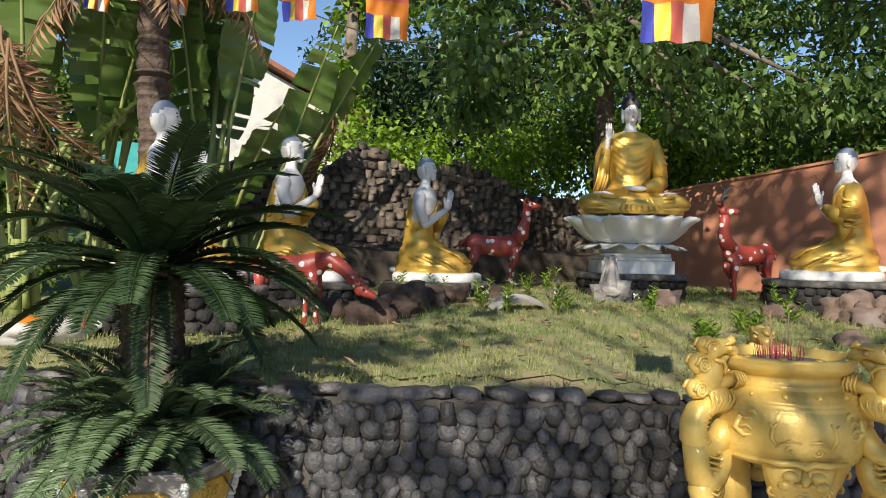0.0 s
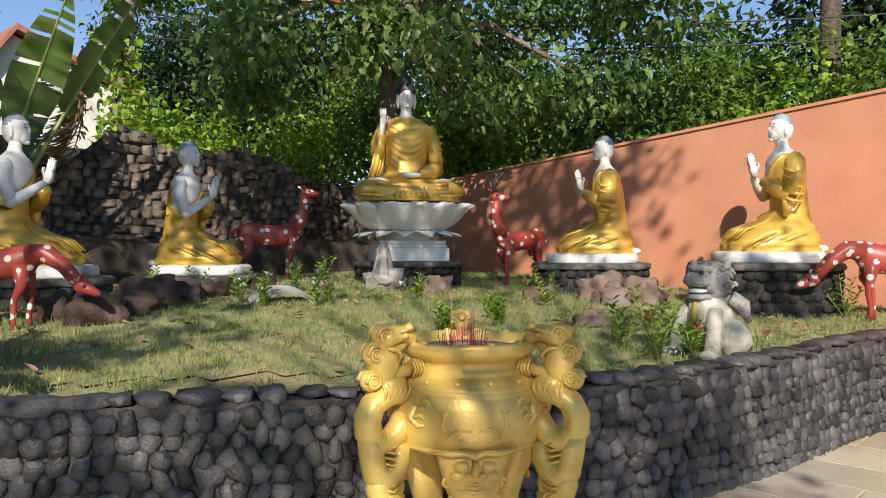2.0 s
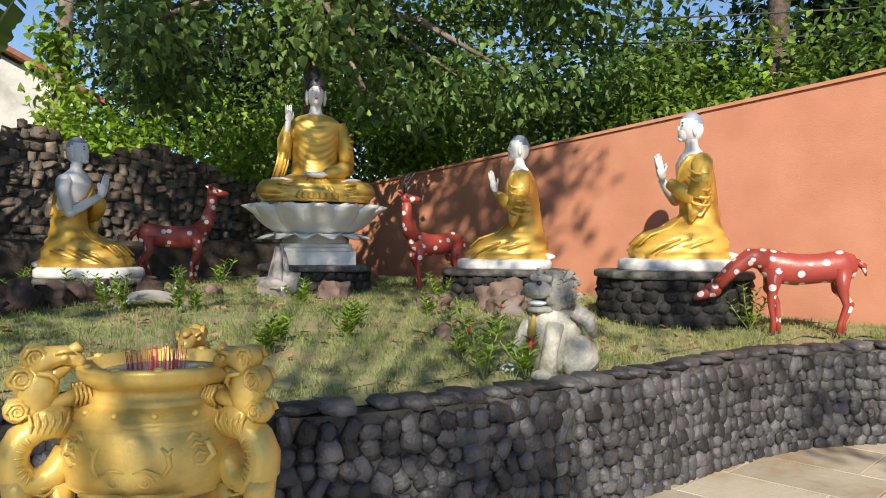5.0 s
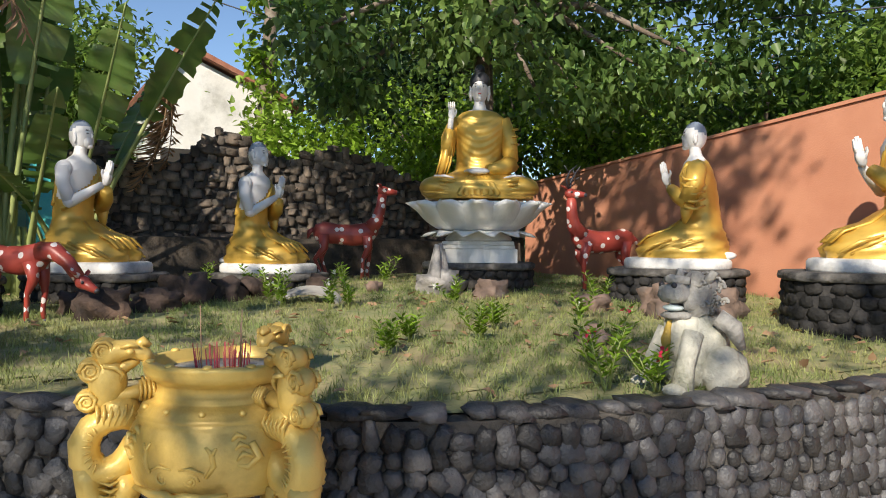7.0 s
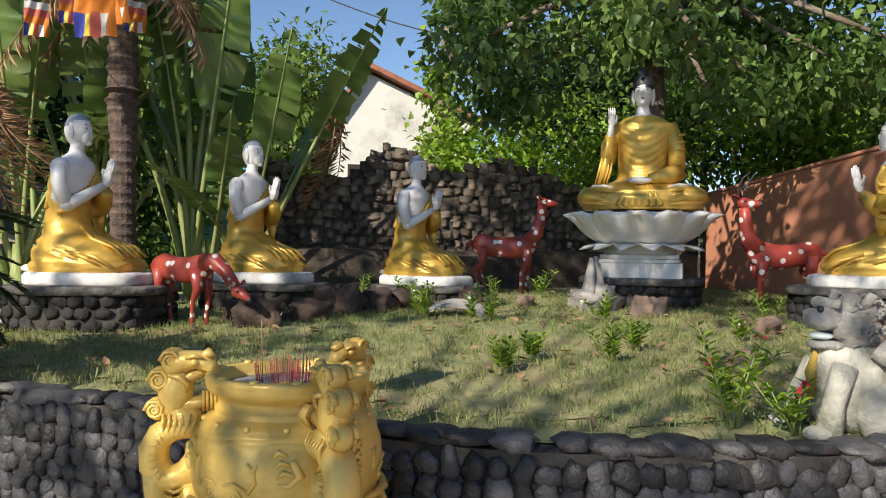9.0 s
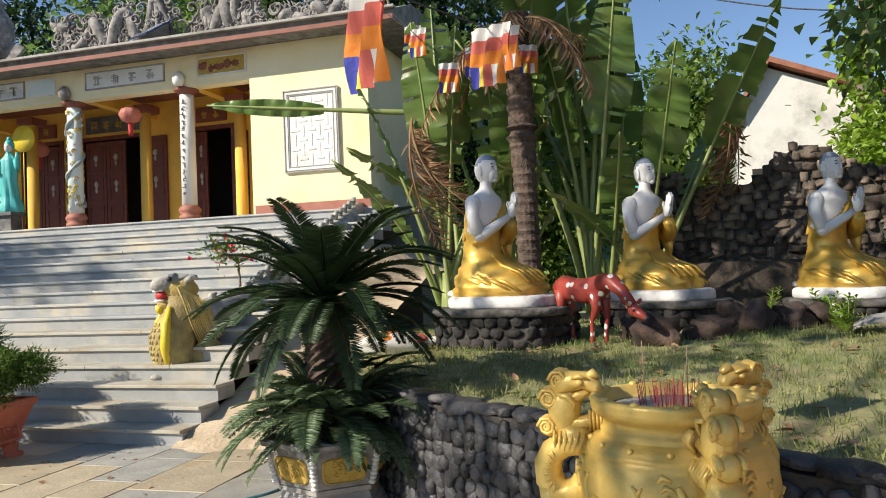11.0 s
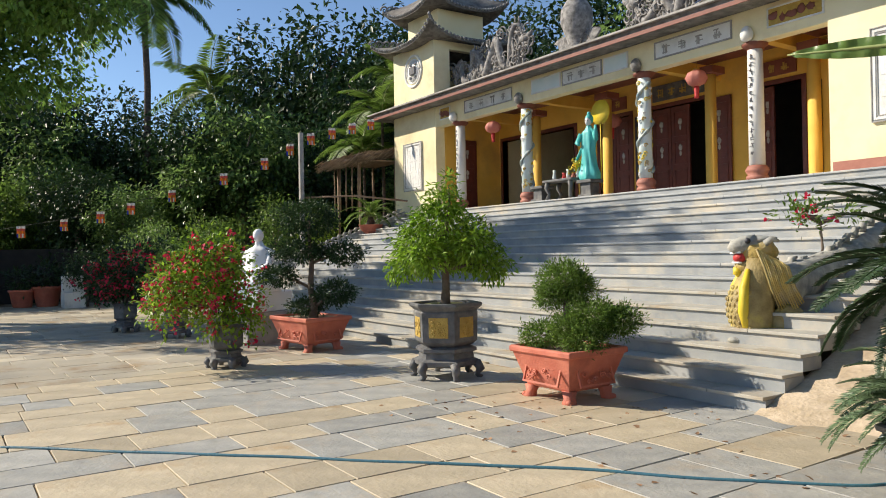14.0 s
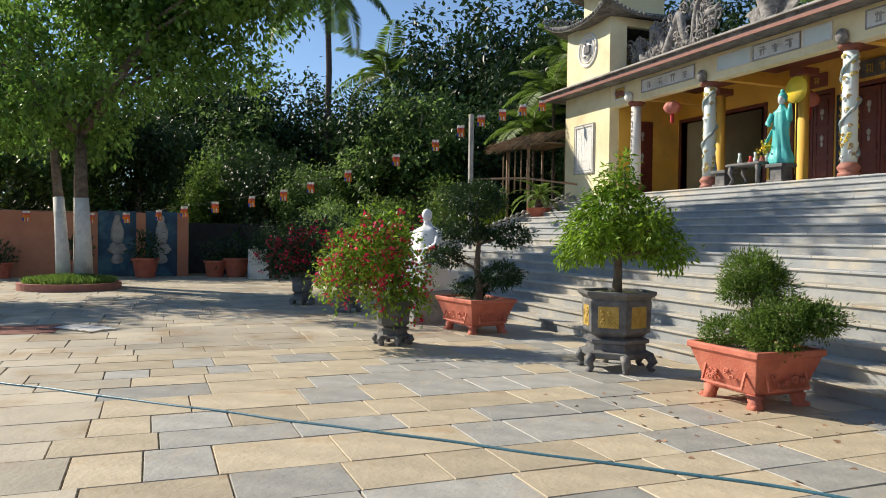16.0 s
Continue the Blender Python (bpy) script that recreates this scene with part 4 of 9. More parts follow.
for n, r, z, q in ((14, 0.29, 0.956, (0.012, 0.012, 0.011)), (12, 0.268, 1.104, (0.017, 0.017, 0.009))):
    bm = bmesh.new()
    blob(bm, (0, 0, 0), q, 10, 6)
    stud = mesh(bm, "stud", M["urngold"])
    for i in range(n):
        a = 2 * math.pi * (i + 0.5) / n
        part("stud", stud, None, urn).matrix_basis = pose(r * math.cos(a), r * math.sin(a), z)
bm = bmesh.new()
lathe(bm, [(0.02, 1.05), (0.13, 1.062), (0.235, 1.06), (0.225, 1.035)], 28)
part("ash", bm, M["ash"], urn, "grey incense ash")


def spiral(bm, c, ex, ey, r, turns=1.6, th=0.014, mi=0):
    pts = []
    for i in range(16):
        u = i / 15
        a = u * turns * 2 * math.pi
        k = r * (1 - 0.85 * u)
        pts.append(Vector(c) + Vector(ex) * k * math.cos(a) + Vector(ey) * k * math.sin(a))
    tube(bm, pts, [th * (1 - 0.4 * i / 15) for i in range(16)], 7, mi)


def dragon_handle():
    """A dragon that bites the rim: curled mane above, arm to the neck, body in two open loops below."""
    bm = bmesh.new()
    # upper loop round the larger opening, lower loop round the smaller one, and the tail
    tube(bm, [(0.29, 0, 0.9), (0.34, 0, 0.912), (0.395, 0, 0.9), (0.44, 0, 0.87), (0.465, 0, 0.82), (0.462, 0, 0.765), (0.43, 0, 0.725), (0.39, 0, 0.715), (0.345, 0, 0.735), (0.318, 0, 0.775), (0.3, 0, 0.82)], [0.05, 0.052, 0.05, 0.05, 0.053, 0.054, 0.052, 0.05, 0.05, 0.046, 0.04], 14)
    tube(bm, [(0.45, 0, 0.74), (0.447, 0, 0.69), (0.44, 0, 0.645), (0.43, 0, 0.6), (0.395, 0, 0.575), (0.35, 0, 0.6), (0.325, 0, 0.65), (0.325, 0, 0.71)], [0.052, 0.05, 0.05, 0.054, 0.056, 0.054, 0.05, 0.046], 14)
    tube(bm, [(0.41, 0, 0.59), (0.42, 0, 0.54), (0.405, 0, 0.49), (0.365, 0, 0.465), (0.325, 0, 0.475), (0.315, 0, 0.5)], [0.048, 0.05, 0.05, 0.046, 0.036, 0.018], 14)
    blob(bm, (0.36, 0, 0.535), (0.06, 0.036, 0.06), 12, 8)
    # neck and breast under the arm
    blob(bm, (0.355, 0, 0.93), (0.075, 0.048, 0.055), 14, 9)
    blob(bm, (0.39, 0, 1.03), (0.065, 0.044, 0.1), 14, 10)
    # arm with a ribbed fist on the neck of the urn
    tube(bm, [(0.43, 0, 0.962), (0.37, 0, 0.975), (0.31, 0, 0.985), (0.25, 0, 1.0)], [0.034, 0.03, 0.026, 0.03], 12)
    blob(bm, (0.245, 0, 1.0), (0.04, 0.042, 0.038), 12, 8)
    for k in range(5):
        tube(bm, [(0.225 + 0.014 * k, -0.03, 0.965), (0.22 + 0.014 * k, -0.046, 1.0), (0.226 + 0.014 * k, -0.03, 1.036)], 0.006, 6)
        tube(bm, [(0.225 + 0.014 * k, 0.03, 0.965), (0.22 + 0.014 * k, 0.046, 1.0), (0.226 + 0.014 * k, 0.03, 1.036)], 0.006, 6)
    # skull, brow, open upper jaw over the rim
    tube(bm, [(0.41, 0, 1.1), (0.36, 0, 1.135), (0.31, 0, 1.14), (0.265, 0, 1.115), (0.245, 0, 1.095)], [0.04, 0.042, 0.034, 0.026, 0.014], 12)
    tube(bm, [(0.37, 0, 1.06), (0.325, 0, 1.085), (0.29, 0, 1.1)], [0.03, 0.022, 0.012], 10)
    tube(bm, [(0.3, 0, 1.15), (0.275, 0, 1.165), (0.25, 0, 1.15)], [0.016, 0.02, 0.008], 8)
    for cx, cz, r in ((0.4, 1.14, 0.042), (0.44, 1.07, 0.044), (0.452, 0.965, 0.04)):
        blob(bm, (cx, 0, cz), (r * 1.08, 0.034, r * 1.08), 16, 9)
        for s in (-1, 1):
            spiral(bm, (cx, s * 0.031, cz), (1, 0, 0), (0, 0, 1), r * 0.9, 2.2, 0.0085)
    for s in (-1, 1):
        blob(bm, (0.315, s * 0.034, 1.135), (0.016, 0.012, 0.013), 10, 6)
        tube(bm, [(0.345, s * 0.036, 1.15), (0.315, s * 0.038, 1.16), (0.285, s * 0.03, 1.15)], [0.006, 0.009, 0.004], 6)
        tube(bm, [(0.4, s * 0.04, 1.09), (0.36, s * 0.044, 1.085), (0.335, s * 0.036, 1.06), (0.345, s * 0.03, 1.03)], [0.008, 0.01, 0.008, 0.004], 7)
        spiral(bm, (0.37, s * 0.042, 0.485), (1, 0, 0), (0, 0, 1), 0.034, 1.8, 0.008)
        # mane strokes on the breast
        for k in range(6):
            tube(bm, [(0.30 + 0.024 * k, s * 0.036, 0.955), (0.305 + 0.022 * k, s * 0.052, 0.925), (0.325 + 0.018 * k, s * 0.044, 0.885)], [0.004, 0.007, 0.003], 6)
        # crossed belly plates within the loops and scale marks on the back
        for k in range(4):
            z = 0.735 - 0.024 * k
            tube(bm, [(0.325, s * 0.03, z - 0.01), (0.375, s * 0.046, z - 0.03), (0.425, s * 0.034, z - 0.014)], [0.004, 0.007, 0.004], 6)
            z = 0.6 - 0.024 * k
            tube(bm, [(0.335, s * 0.034, z), (0.38, s * 0.05, z - 0.022), (0.425, s * 0.036, z - 0.004)], [0.004, 0.007, 0.004], 6)
        for k in range(8):
            a = radians(-62 + 18 * k)
            p = Vector((0.4 + 0.062 * math.cos(a), s * 0.046, 0.81 + 0.084 * math.sin(a)))
            d = Vector((0.026 * math.cos(a), -s * 0.01, 0.026 * math.sin(a)))
            tube(bm, [p - d, p + Vector((0.0, s * 0.003, -0.008)), p + d + Vector((0, 0, -0.014))], [0.003, 0.005, 0.003], 5)
    return mesh(bm, "handle", M["urngold"])


def urn_leg():
    """A beast-faced leg that swells under the bowl and tapers to the foot."""
    bm = bmesh.new()
    rows = []
    for z, r, w, d in ((0.705, 0.21, 0.13, 0.062), (0.66, 0.215, 0.126, 0.076), (0.6, 0.21, 0.112, 0.08), (0.54, 0.195, 0.096, 0.074), (0.48, 0.176, 0.08, 0.066), (0.4, 0.165, 0.065, 0.056), (0.32, 0.17, 0.06, 0.054), (0.25, 0.185, 0.068, 0.062), (0.2, 0.195, 0.078, 0.076)):
        rows.append([(r + d * math.cos(a), w * math.sin(a), z) for a in (2 * math.pi * i / 24 for i in range(24))])
    loft(bm, rows)
    # brow board across the bowl's foot, then eyes, nose, cheeks and folded mouth
    tube(bm, [(0.262, -0.15, 0.708), (0.285, -0.08, 0.7), (0.292, -0.03, 0.705), (0.298, 0, 0.692), (0.292, 0.03, 0.705), (0.285, 0.08, 0.7), (0.262, 0.15, 0.708)], [0.008, 0.013, 0.012, 0.015, 0.012, 0.013, 0.008], 8)
    tube(bm, [(0.288, 0, 0.675), (0.296, 0, 0.64), (0.29, 0, 0.615)], [0.01, 0.017, 0.012], 9)
    for z, w, th in ((0.585, 0.062, 0.009), (0.568, 0.066, 0.01), (0.55, 0.06, 0.009)):
        tube(bm, [(0.252, -w, z + 0.006), (0.283 - 0.1 * (0.585 - z), 0, z), (0.252, w, z + 0.006)], th, 7)
    for s in (-1, 1):
        blob(bm, (0.282, s * 0.045, 0.652), (0.018, 0.03, 0.02), 12, 7)
        blob(bm, (0.272, s * 0.058, 0.612), (0.02, 0.03, 0.022), 12, 7)
        blob(bm, (0.294, s * 0.024, 0.622), (0.012, 0.014, 0.011), 9, 6)
        spiral(bm, (0.232, s * 0.088, 0.57), (0, 1, 0), (0, 0, 1), 0.026, 1.6, 0.008)
        spiral(bm, (0.222, s * 0.07, 0.5), (0, 1, 0), (0, 0, 1), 0.022, 1.6, 0.007)
        # upper mask on the bowl: ringed eye, brow and horn
        spiral(bm, (0.282, s * 0.045, 0.75), (0, 1, 0), (0, 0, 1), 0.026, 1.8, 0.005)
        blob(bm, (0.282, s * 0.045, 0.75), (0.009, 0.009, 0.009), 9, 6)
        tube(bm, [(0.29, s * 0.012, 0.785), (0.292, s * 0.05, 0.795), (0.28, s * 0.085, 0.775)], [0.004, 0.006, 0.003], 7)
        tube(bm, [(0.275, s * 0.09, 0.762), (0.268, s * 0.11, 0.8), (0.27, s * 0.104, 0.84), (0.276, s * 0.088, 0.862)], [0.006, 0.01, 0.009, 0.004], 8)
        tube(bm, [(0.272, s * 0.104, 0.835), (0.268, s * 0.118, 0.858)], [0.008, 0.004], 7)
        # claw strokes beside each handle
        for k in range(3):
            y = s * (0.19 + 0.012 * k)
            z = 0.885 - 0.03 * k
            tube(bm, [(0.222, y * 0.98, z), (0.232, y * 0.86, z + 0.012), (0.238, y * 0.78, z - 0.012)], [0.005, 0.01, 0.005], 7)
        tube(bm, [(0.215, s * 0.2, 0.87), (0.2, s * 0.218, 0.82), (0.22, s * 0.19, 0.79), (0.236, s * 0.165, 0.8)], [0.012, 0.014, 0.012, 0.006], 8)
    return mesh(bm, "leg", M["urngold"])


hm, lm = dragon_handle(), urn_leg()
for i in range(3):
    part("handle", hm, None, urn).matrix_basis = pose(0, 0, 0, 0, 0, 120 * i) @ pose(0.012, 0, 0) @ Matrix.Diagonal((1, 1.15, 1, 1))
    part("leg", lm, None, urn).matrix_basis = pose(0, 0, 0, 0, 0, 60 + 120 * i) @ Matrix.Diagonal((1.155, 1.12, 1, 1))
rr = random.Random(4)
for i in range(64):
    a, r = rr.uniform(0, 6.28), 0.1 * rr.random() ** 0.5
    x, y = r * math.cos(a), r * math.sin(a) + 0.02
    bm = bmesh.new()
    tube(bm, [(x, y, 1.05), (x * 1.1, y * 1.1, 1.085 + rr.uniform(0.02, 0.075))], 0.0013, 5)
    part("incense_stub", bm, M["incense"], urn)
for x, y, h in ((-0.06, 0.07, 0.24), (0.04, -0.03, 0.22), (0.05, -0.02, 0.17)):
    bm = bmesh.new()
    tube(bm, [(x, y, 1.05), (x * 1.1, y * 1.05, 1.05 + h)], 0.0022, 5)
    part("incense_stick", bm, M["wood"], urn)
bm = bmesh.new()
lathe(bm, [(0.33, -0.01), (0.34, 0.0), (0.34, 0.17), (0.32, 0.19), (0.3, 0.2)], 32, (UX, UY, 0))
solo("urn_base", bm, M["grey"], "low round concrete base under the incense urn", "base")

# ---- plants ----


def tree(name, base, trunk, limbs, clumps, n, leaf, width, material, label, bark="bark", heart=False, seed=1, droop=0.35, twig=9, spread=0.16, group=""):
    """Tapered trunk, limbs into the clumps, and a crown of single leaves."""
    t = thing(name, label, "tree", group, pose(*base))
    r = np.random.default_rng(seed)
    bm = bmesh.new()
    pts = [Vector(p) for p, _ in trunk]
    tube(bm, pts, [q for _, q in trunk], 12)
    part("trunk", bm, M[bark], t)
    top = pts[-1]
    for a in limbs:
        c = Vector(a)
        mid = top.lerp(c, 0.5) + Vector((0, 0, 0.25 * (c - top).length * 0.5))
        k = trunk[-1][1]
        bm = bmesh.new()
        tube(bm, [top - Vector((0, 0, 0.1)), top.lerp(mid, 0.5), mid, c], [k * 0.8, k * 0.6, k * 0.42, k * 0.12], 8)
        part("limb", bm, M[bark], t)
    at, out = clump_points(r, clumps, n, twig, spread)
    m = len(at)
    along = out * 0.6 + r.normal(size=(m, 3)) * 0.6 + np.array((0, 0, -droop))
    face = np.array((0, 0, 1.0)) + r.normal(size=(m, 3)) * 0.45
    me = leaves("crown", at, along, face, leaf * r.uniform(0.6, 1.25, m), width * r.uniform(0.7, 1.2, m), material, heart)
    part("crown", me, None, t)
    return t


def cloud(seed, c, r, k, size):
    """A handful of overlapping uneven clumps about a centre."""
    q = np.random.default_rng(seed)
    return [(tuple(np.array(c) + unit(q.normal(size=3)) * np.array(r) * q.uniform(0.2, 0.9)), tuple(np.array(size) * q.uniform(0.7, 1.25))) for _ in range(k)]


# broad fig tree behind the seated figure, its boughs hanging over it
FX, FY = 8.0, 7.9
figc = [((-2.2, 0.1, 3.3), (0.75, 0.6, 0.5)), ((-1.7, 0.9, 2.7), (0.7, 0.5, 0.4)), ((-0.9, -0.4, 3.25), (0.7, 0.55, 0.45)), ((0.1, -0.6, 3.5), (0.8, 0.6, 0.45)), ((1.0, -0.7, 3.1), (0.6, 0.5, 0.45)), ((0.6, -1.2, 2.5), (0.42, 0.36, 0.35)), ((1.2, -1.7, 2.75), (0.5, 0.5, 0.4)), ((1.7, -2.4, 2.7), (0.5, 0.6, 0.33)), ((1.7, -0.7, 3.7), (0.8, 0.8, 0.5)), ((-1.6, 0.9, 4.4), (1.1, 0.9, 0.6)), ((0.5, 0.5, 4.8), (1.3, 1.0, 0.7)), ((2.6, -1.1, 4.6), (1.1, 1.1, 0.6)), ((2.4, -2.8, 3.9), (0.8, 1.0, 0.45)), ((-0.3, -1.6, 4.4), (1.1, 0.7, 0.4)), ((1.5, -3.2, 4.6), (1.0, 0.8, 0.4)), ((-2.3, -0.6, 4.5), (1.0, 0.7, 0.4)), ((-1.15, -1.95, 2.95), (0.42, 0.3, 0.2)), ((-0.5, -1.75, 2.75), (0.28, 0.26, 0.2)), ((-0.1, -1.4, 2.2), (0.16, 0.16, 0.18)), ((-2.7, -0.5, 2.9), (0.45, 0.35, 0.3))]
tree("fig_tree", (FX, FY, 1.0), [((0, 0, -0.1), 0.2), ((-0.05, 0.02, 1.2), 0.15), ((0.0, 0.05, 2.6), 0.13), ((-0.08, 0.0, 3.7), 0.115)], [c for c, _ in figc], figc, 12500, 0.14, 0.105, M["leaf"], "broad fig tree with heart-shaped green leaves behind the statues", heart=True, seed=3, droop=0.75, twig=7, spread=0.17)

# trees and shrubs beyond the red wall and the back wall
for i, (x, y, h, s, mt) in enumerate(((11.6, 6.2, 1.2, 1, "leafmid"), (12.2, 3.6, 1.0, 2, "leafbright"), (11.8, 1.2, 1.4, 3, "leafmid"), (13.0, -1.0, 1.6, 4, "leaf"), (11.2, 9.2, 1.6, 5, "leafbright"), (13.6, 8.0, 2.2, 6, "leafdark"), (9.2, 11.9, 1.0, 7, "leafbright"), (6.9, 12.3, 0.6, 8, "leafbright"), (10.8, 11.0, 2.2, 9, "leafmid"))):
    tree("shrub_tree", (x, y, 0.0), [((0, 0, -0.1), 0.1), ((0.05, 0, 1.2), 0.085), ((0, 0.05, 1.6 + h), 0.06)], [c for c, _ in cloud(s, (0, 0, 2.2 + h), (1.4, 1.4, 0.9), 6, (0.5, 0.5, 0.4))], cloud(s, (0, 0, 2.2 + h), (1.5, 1.7, 1.1), 12, (0.8, 0.8, 0.6)) + cloud(s + 40, (0, 0, 1.2 + h), (1.2, 1.4, 0.6), 5, (0.7, 0.7, 0.5)), 4200, 0.15, 0.09, M[mt], "leafy tropical tree behind the boundary wall", seed=s, group="trees behind the walls")
# vine-clad tree at the back wall
vx = [((0.05 * math.sin(k), 0.05 * math.cos(2 * k), 1.2 + 0.38 * k), (0.35, 0.35, 0.3)) for k in range(12)]
tree("vine_tree", (6.7, 14.0, 0.0), [((0, 0, -0.1), 0.22), ((0.1, 0, 2.2), 0.19), ((0.0, 0, 4.0), 0.16), ((0.15, 0, 6.5), 0.12)], [(0.9, 0.2, 6.9), (-0.8, 0.3, 7.0), (0.2, -0.8, 7.2)], vx + cloud(2, (0.4, 0, 6.8), (1.3, 1.3, 0.8), 6, (0.6, 0.6, 0.45)), 2600, 0.17, 0.14, M["leafbright"], "tall trunk wrapped in a bright green climbing vine", heart=True, seed=21)


# far wood: a few models, repeated round the place
def wood_model(s, mt, label, h=9.0, n=10500, leaf=0.26):
    cl = cloud(s, (0, 0, h * 0.62), (2.3, 2.3, h * 0.3), 16, (1.3, 1.3, 1.0)) + cloud(s + 9, (0, 0, h * 0.3), (1.9, 1.9, h * 0.16), 8, (1.2, 1.2, 0.9))
    return tree("forest_tree", (0, 0, 0), [((0, 0, -0.3), 0.26), ((0.1, 0.1, h * 0.3), 0.2), ((0.0, 0, h * 0.55), 0.13)], [c for c, _ in cl[:7]], cl, n, leaf, leaf * 0.5, M[mt], label, seed=s, twig=14, spread=0.24, group="trees of the wood")


models = [wood_model(61, "leafdark", "tall dark green tree in the wood"), wood_model(62, "leaf", "tall green tree in the wood", 8.0), wood_model(63, "leafmid", "light green tree in the wood", 7.0), wood_model(64, "leafdark", "dense dark tree in the wood", 11.0, 11000)]
models[0].matrix_basis, models[1].matrix_basis = pose(-33, 14, 0), pose(-27.5, 9.5, 0, 0, 0, 40)
models[2].matrix_basis, models[3].matrix_basis = pose(4.5, 21, 1, 0, 0, 70), pose(-24.5, 18, 0, 0, 0, 15)
SPOTS = [(-27, 16.5, 3, 1.15, 0), (-31, 20, 3, 1.5, 0), (-35, 16, 0, 1.7, 0), (-41, 6, 3, 0.9, 0), (-29.5, -1.2, 3, 0.7, 0), (-36, 4.5, 0, 1.15, 0), (-38, 2.5, 3, 1.0, 0), (-39, 0, 1, 1.3, 0), (-33, -6, 3, 1.0, 0), (-11, 22, 2, 1.5, 1.5), (-14.5, 23, 1, 1.5, 1.5), (-30, -3, 1, 0.9, 0), (-30, -8, 2, 1.0, 0), (-28.5, 3.5, 0, 0.6, 0), (-32, 11, 3, 0.9, 0), (-26.5, 5, 1, 0.55, 0), (-44, 2, 3, 1.2, 0), (-45, 12, 3, 1.0, 0), (-40, 16, 0, 1.5, 0), (-46, -8, 3, 1.3, 0), (-30, 17, 3, 1.1, 0), (-25, 11, 2, 0.55, 0), (-34, 8, 0, 0.95, 0), (-30, 26, 3, 1.5, 1), (-22, 28, 0, 1.6, 2), (-15, 30, 3, 1.5, 3), (-6, 30, 0, 1.6, 3), (-28, 13.5, 1, 1.0, 0), (-30, 8.5, 0, 0.95, 0), (-34, 3, 1, 1.0, 0), (-38, -4, 0, 1.05, 0), (-36, -11, 1, 1.0, 0), (-31, 1.0, 2, 0.7, 0), (-29, 6.0, 2, 0.65, 0), (-40, 8, 3, 0.85, 0), (-36, 20, 3, 1.1, 0), (-28, 22, 0, 1.2, 0), (-21.5, 22, 3, 1.05, 0), (-18, 24, 1, 1.35, 2.0), (-13, 25, 2, 1.4, 2.5), (-9, 26, 0, 1.3, 2.5), (-4.5, 25, 1, 1.15, 1.5), (0, 23, 2, 1.1, 1), (11, 15, 0, 0.9, 0), (14, 12, 1, 0.85, 0), (16, 7, 2, 0.95, 0), (17, 3, 0, 0.9, 0), (17, -2, 1, 0.9, 0), (14.5, 5.5, 2, 0.8, 0), (0.8, 14.5, 2, 0.62, 0), (-0.5, 18, 0, 0.75, 0), (12, 22, 3, 0.9, 0.5), (-23, 15.5, 1, 0.7, 0), (-26, 13, 0, 0.8, 0), (-42, -14, 0, 1, 0)]
for i, (x, y, k, s, z) in enumerate(SPOTS):
    o = copy_thing(models[k], pose(x, y, z, 0, 0, 67 * i))
    o.scale = (s, s, s)


# hill behind the temple
bm = bmesh.new()
rows = []
for i in range(30):
    row = []
    for j in range(14):
        x, y = -70 + 5 * i, 24 + 5 * j
        z = 7.5 * smoothstep(24, 60, y) * (0.6 + 0.5 * math.sin(x * 0.05 + 1.4)) + 1.2 * noise.noise(Vector((x * 0.08, y * 0.08, 0))) - 0.5 * (j == 0)
        row.append(bm.verts.new((x, y, z)))
    rows.append(row)
for a, b in zip(rows, rows[1:]):
    for i in range(13):
        bm.faces.new((a[i], a[i + 1], b[i + 1], b[i])).smooth = True
solo("hill", bm, M["hill"], "green wooded hill rising behind the temple", "hill", kind="structure")


def frond_mesh(length, leaflets, ll, lw, material, rise=0.5, fall=0.9, vee=0.35, name="frond", stem=0.02, ragged=0.0, seed=1, ribmat="stalk"):
    """One feather leaf: arching midrib along +x with leaflets on both sides; returns a two-material mesh."""
    r = np.random.default_rng(seed)
    u = np.linspace(0, 1, 14)
    px, pz = length * (u - 0.12 * u**3), length * (rise * u - fall * u**2.2)
    rib = np.stack([px, np.zeros(14), pz], 1)
    bm = bmesh.new()
    tube(bm, [Vector(p) for p in rib], [stem * (1 - 0.8 * a) for a in u], 6)
    rib_me = mesh(bm, "rib", M[ribmat])
    t = np.linspace(0.12, 0.99, leaflets)
    at = np.stack([np.interp(t, u, rib[:, 0]), np.zeros(leaflets), np.interp(t, u, rib[:, 2])], 1)
    tang = unit(np.stack([np.interp(t, u, np.gradient(rib[:, 0])), np.zeros(leaflets), np.interp(t, u, np.gradient(rib[:, 2]))], 1))
    upv = np.stack([-tang[:, 2], np.zeros(leaflets), tang[:, 0]], 1)
    ls = ll * np.sin(np.pi * (0.12 + 0.8 * t)) ** 0.7
    A, L, F = [], [], []
    for s in (-1, 1):
        d = tang * 0.55 + np.array((0, s, 0)) + upv * vee - np.array((0, 0, 1)) * ragged + r.normal(size=(leaflets, 3)) * (0.05 + 0.3 * ragged)
        A.append(at), L.append(d), F.append(upv + r.normal(size=(leaflets, 3)) * 0.1)
    me = leaves(name, np.concatenate(A), np.concatenate(L), np.concatenate(F), np.tile(ls, 2), lw, material)
    return rib_me, me


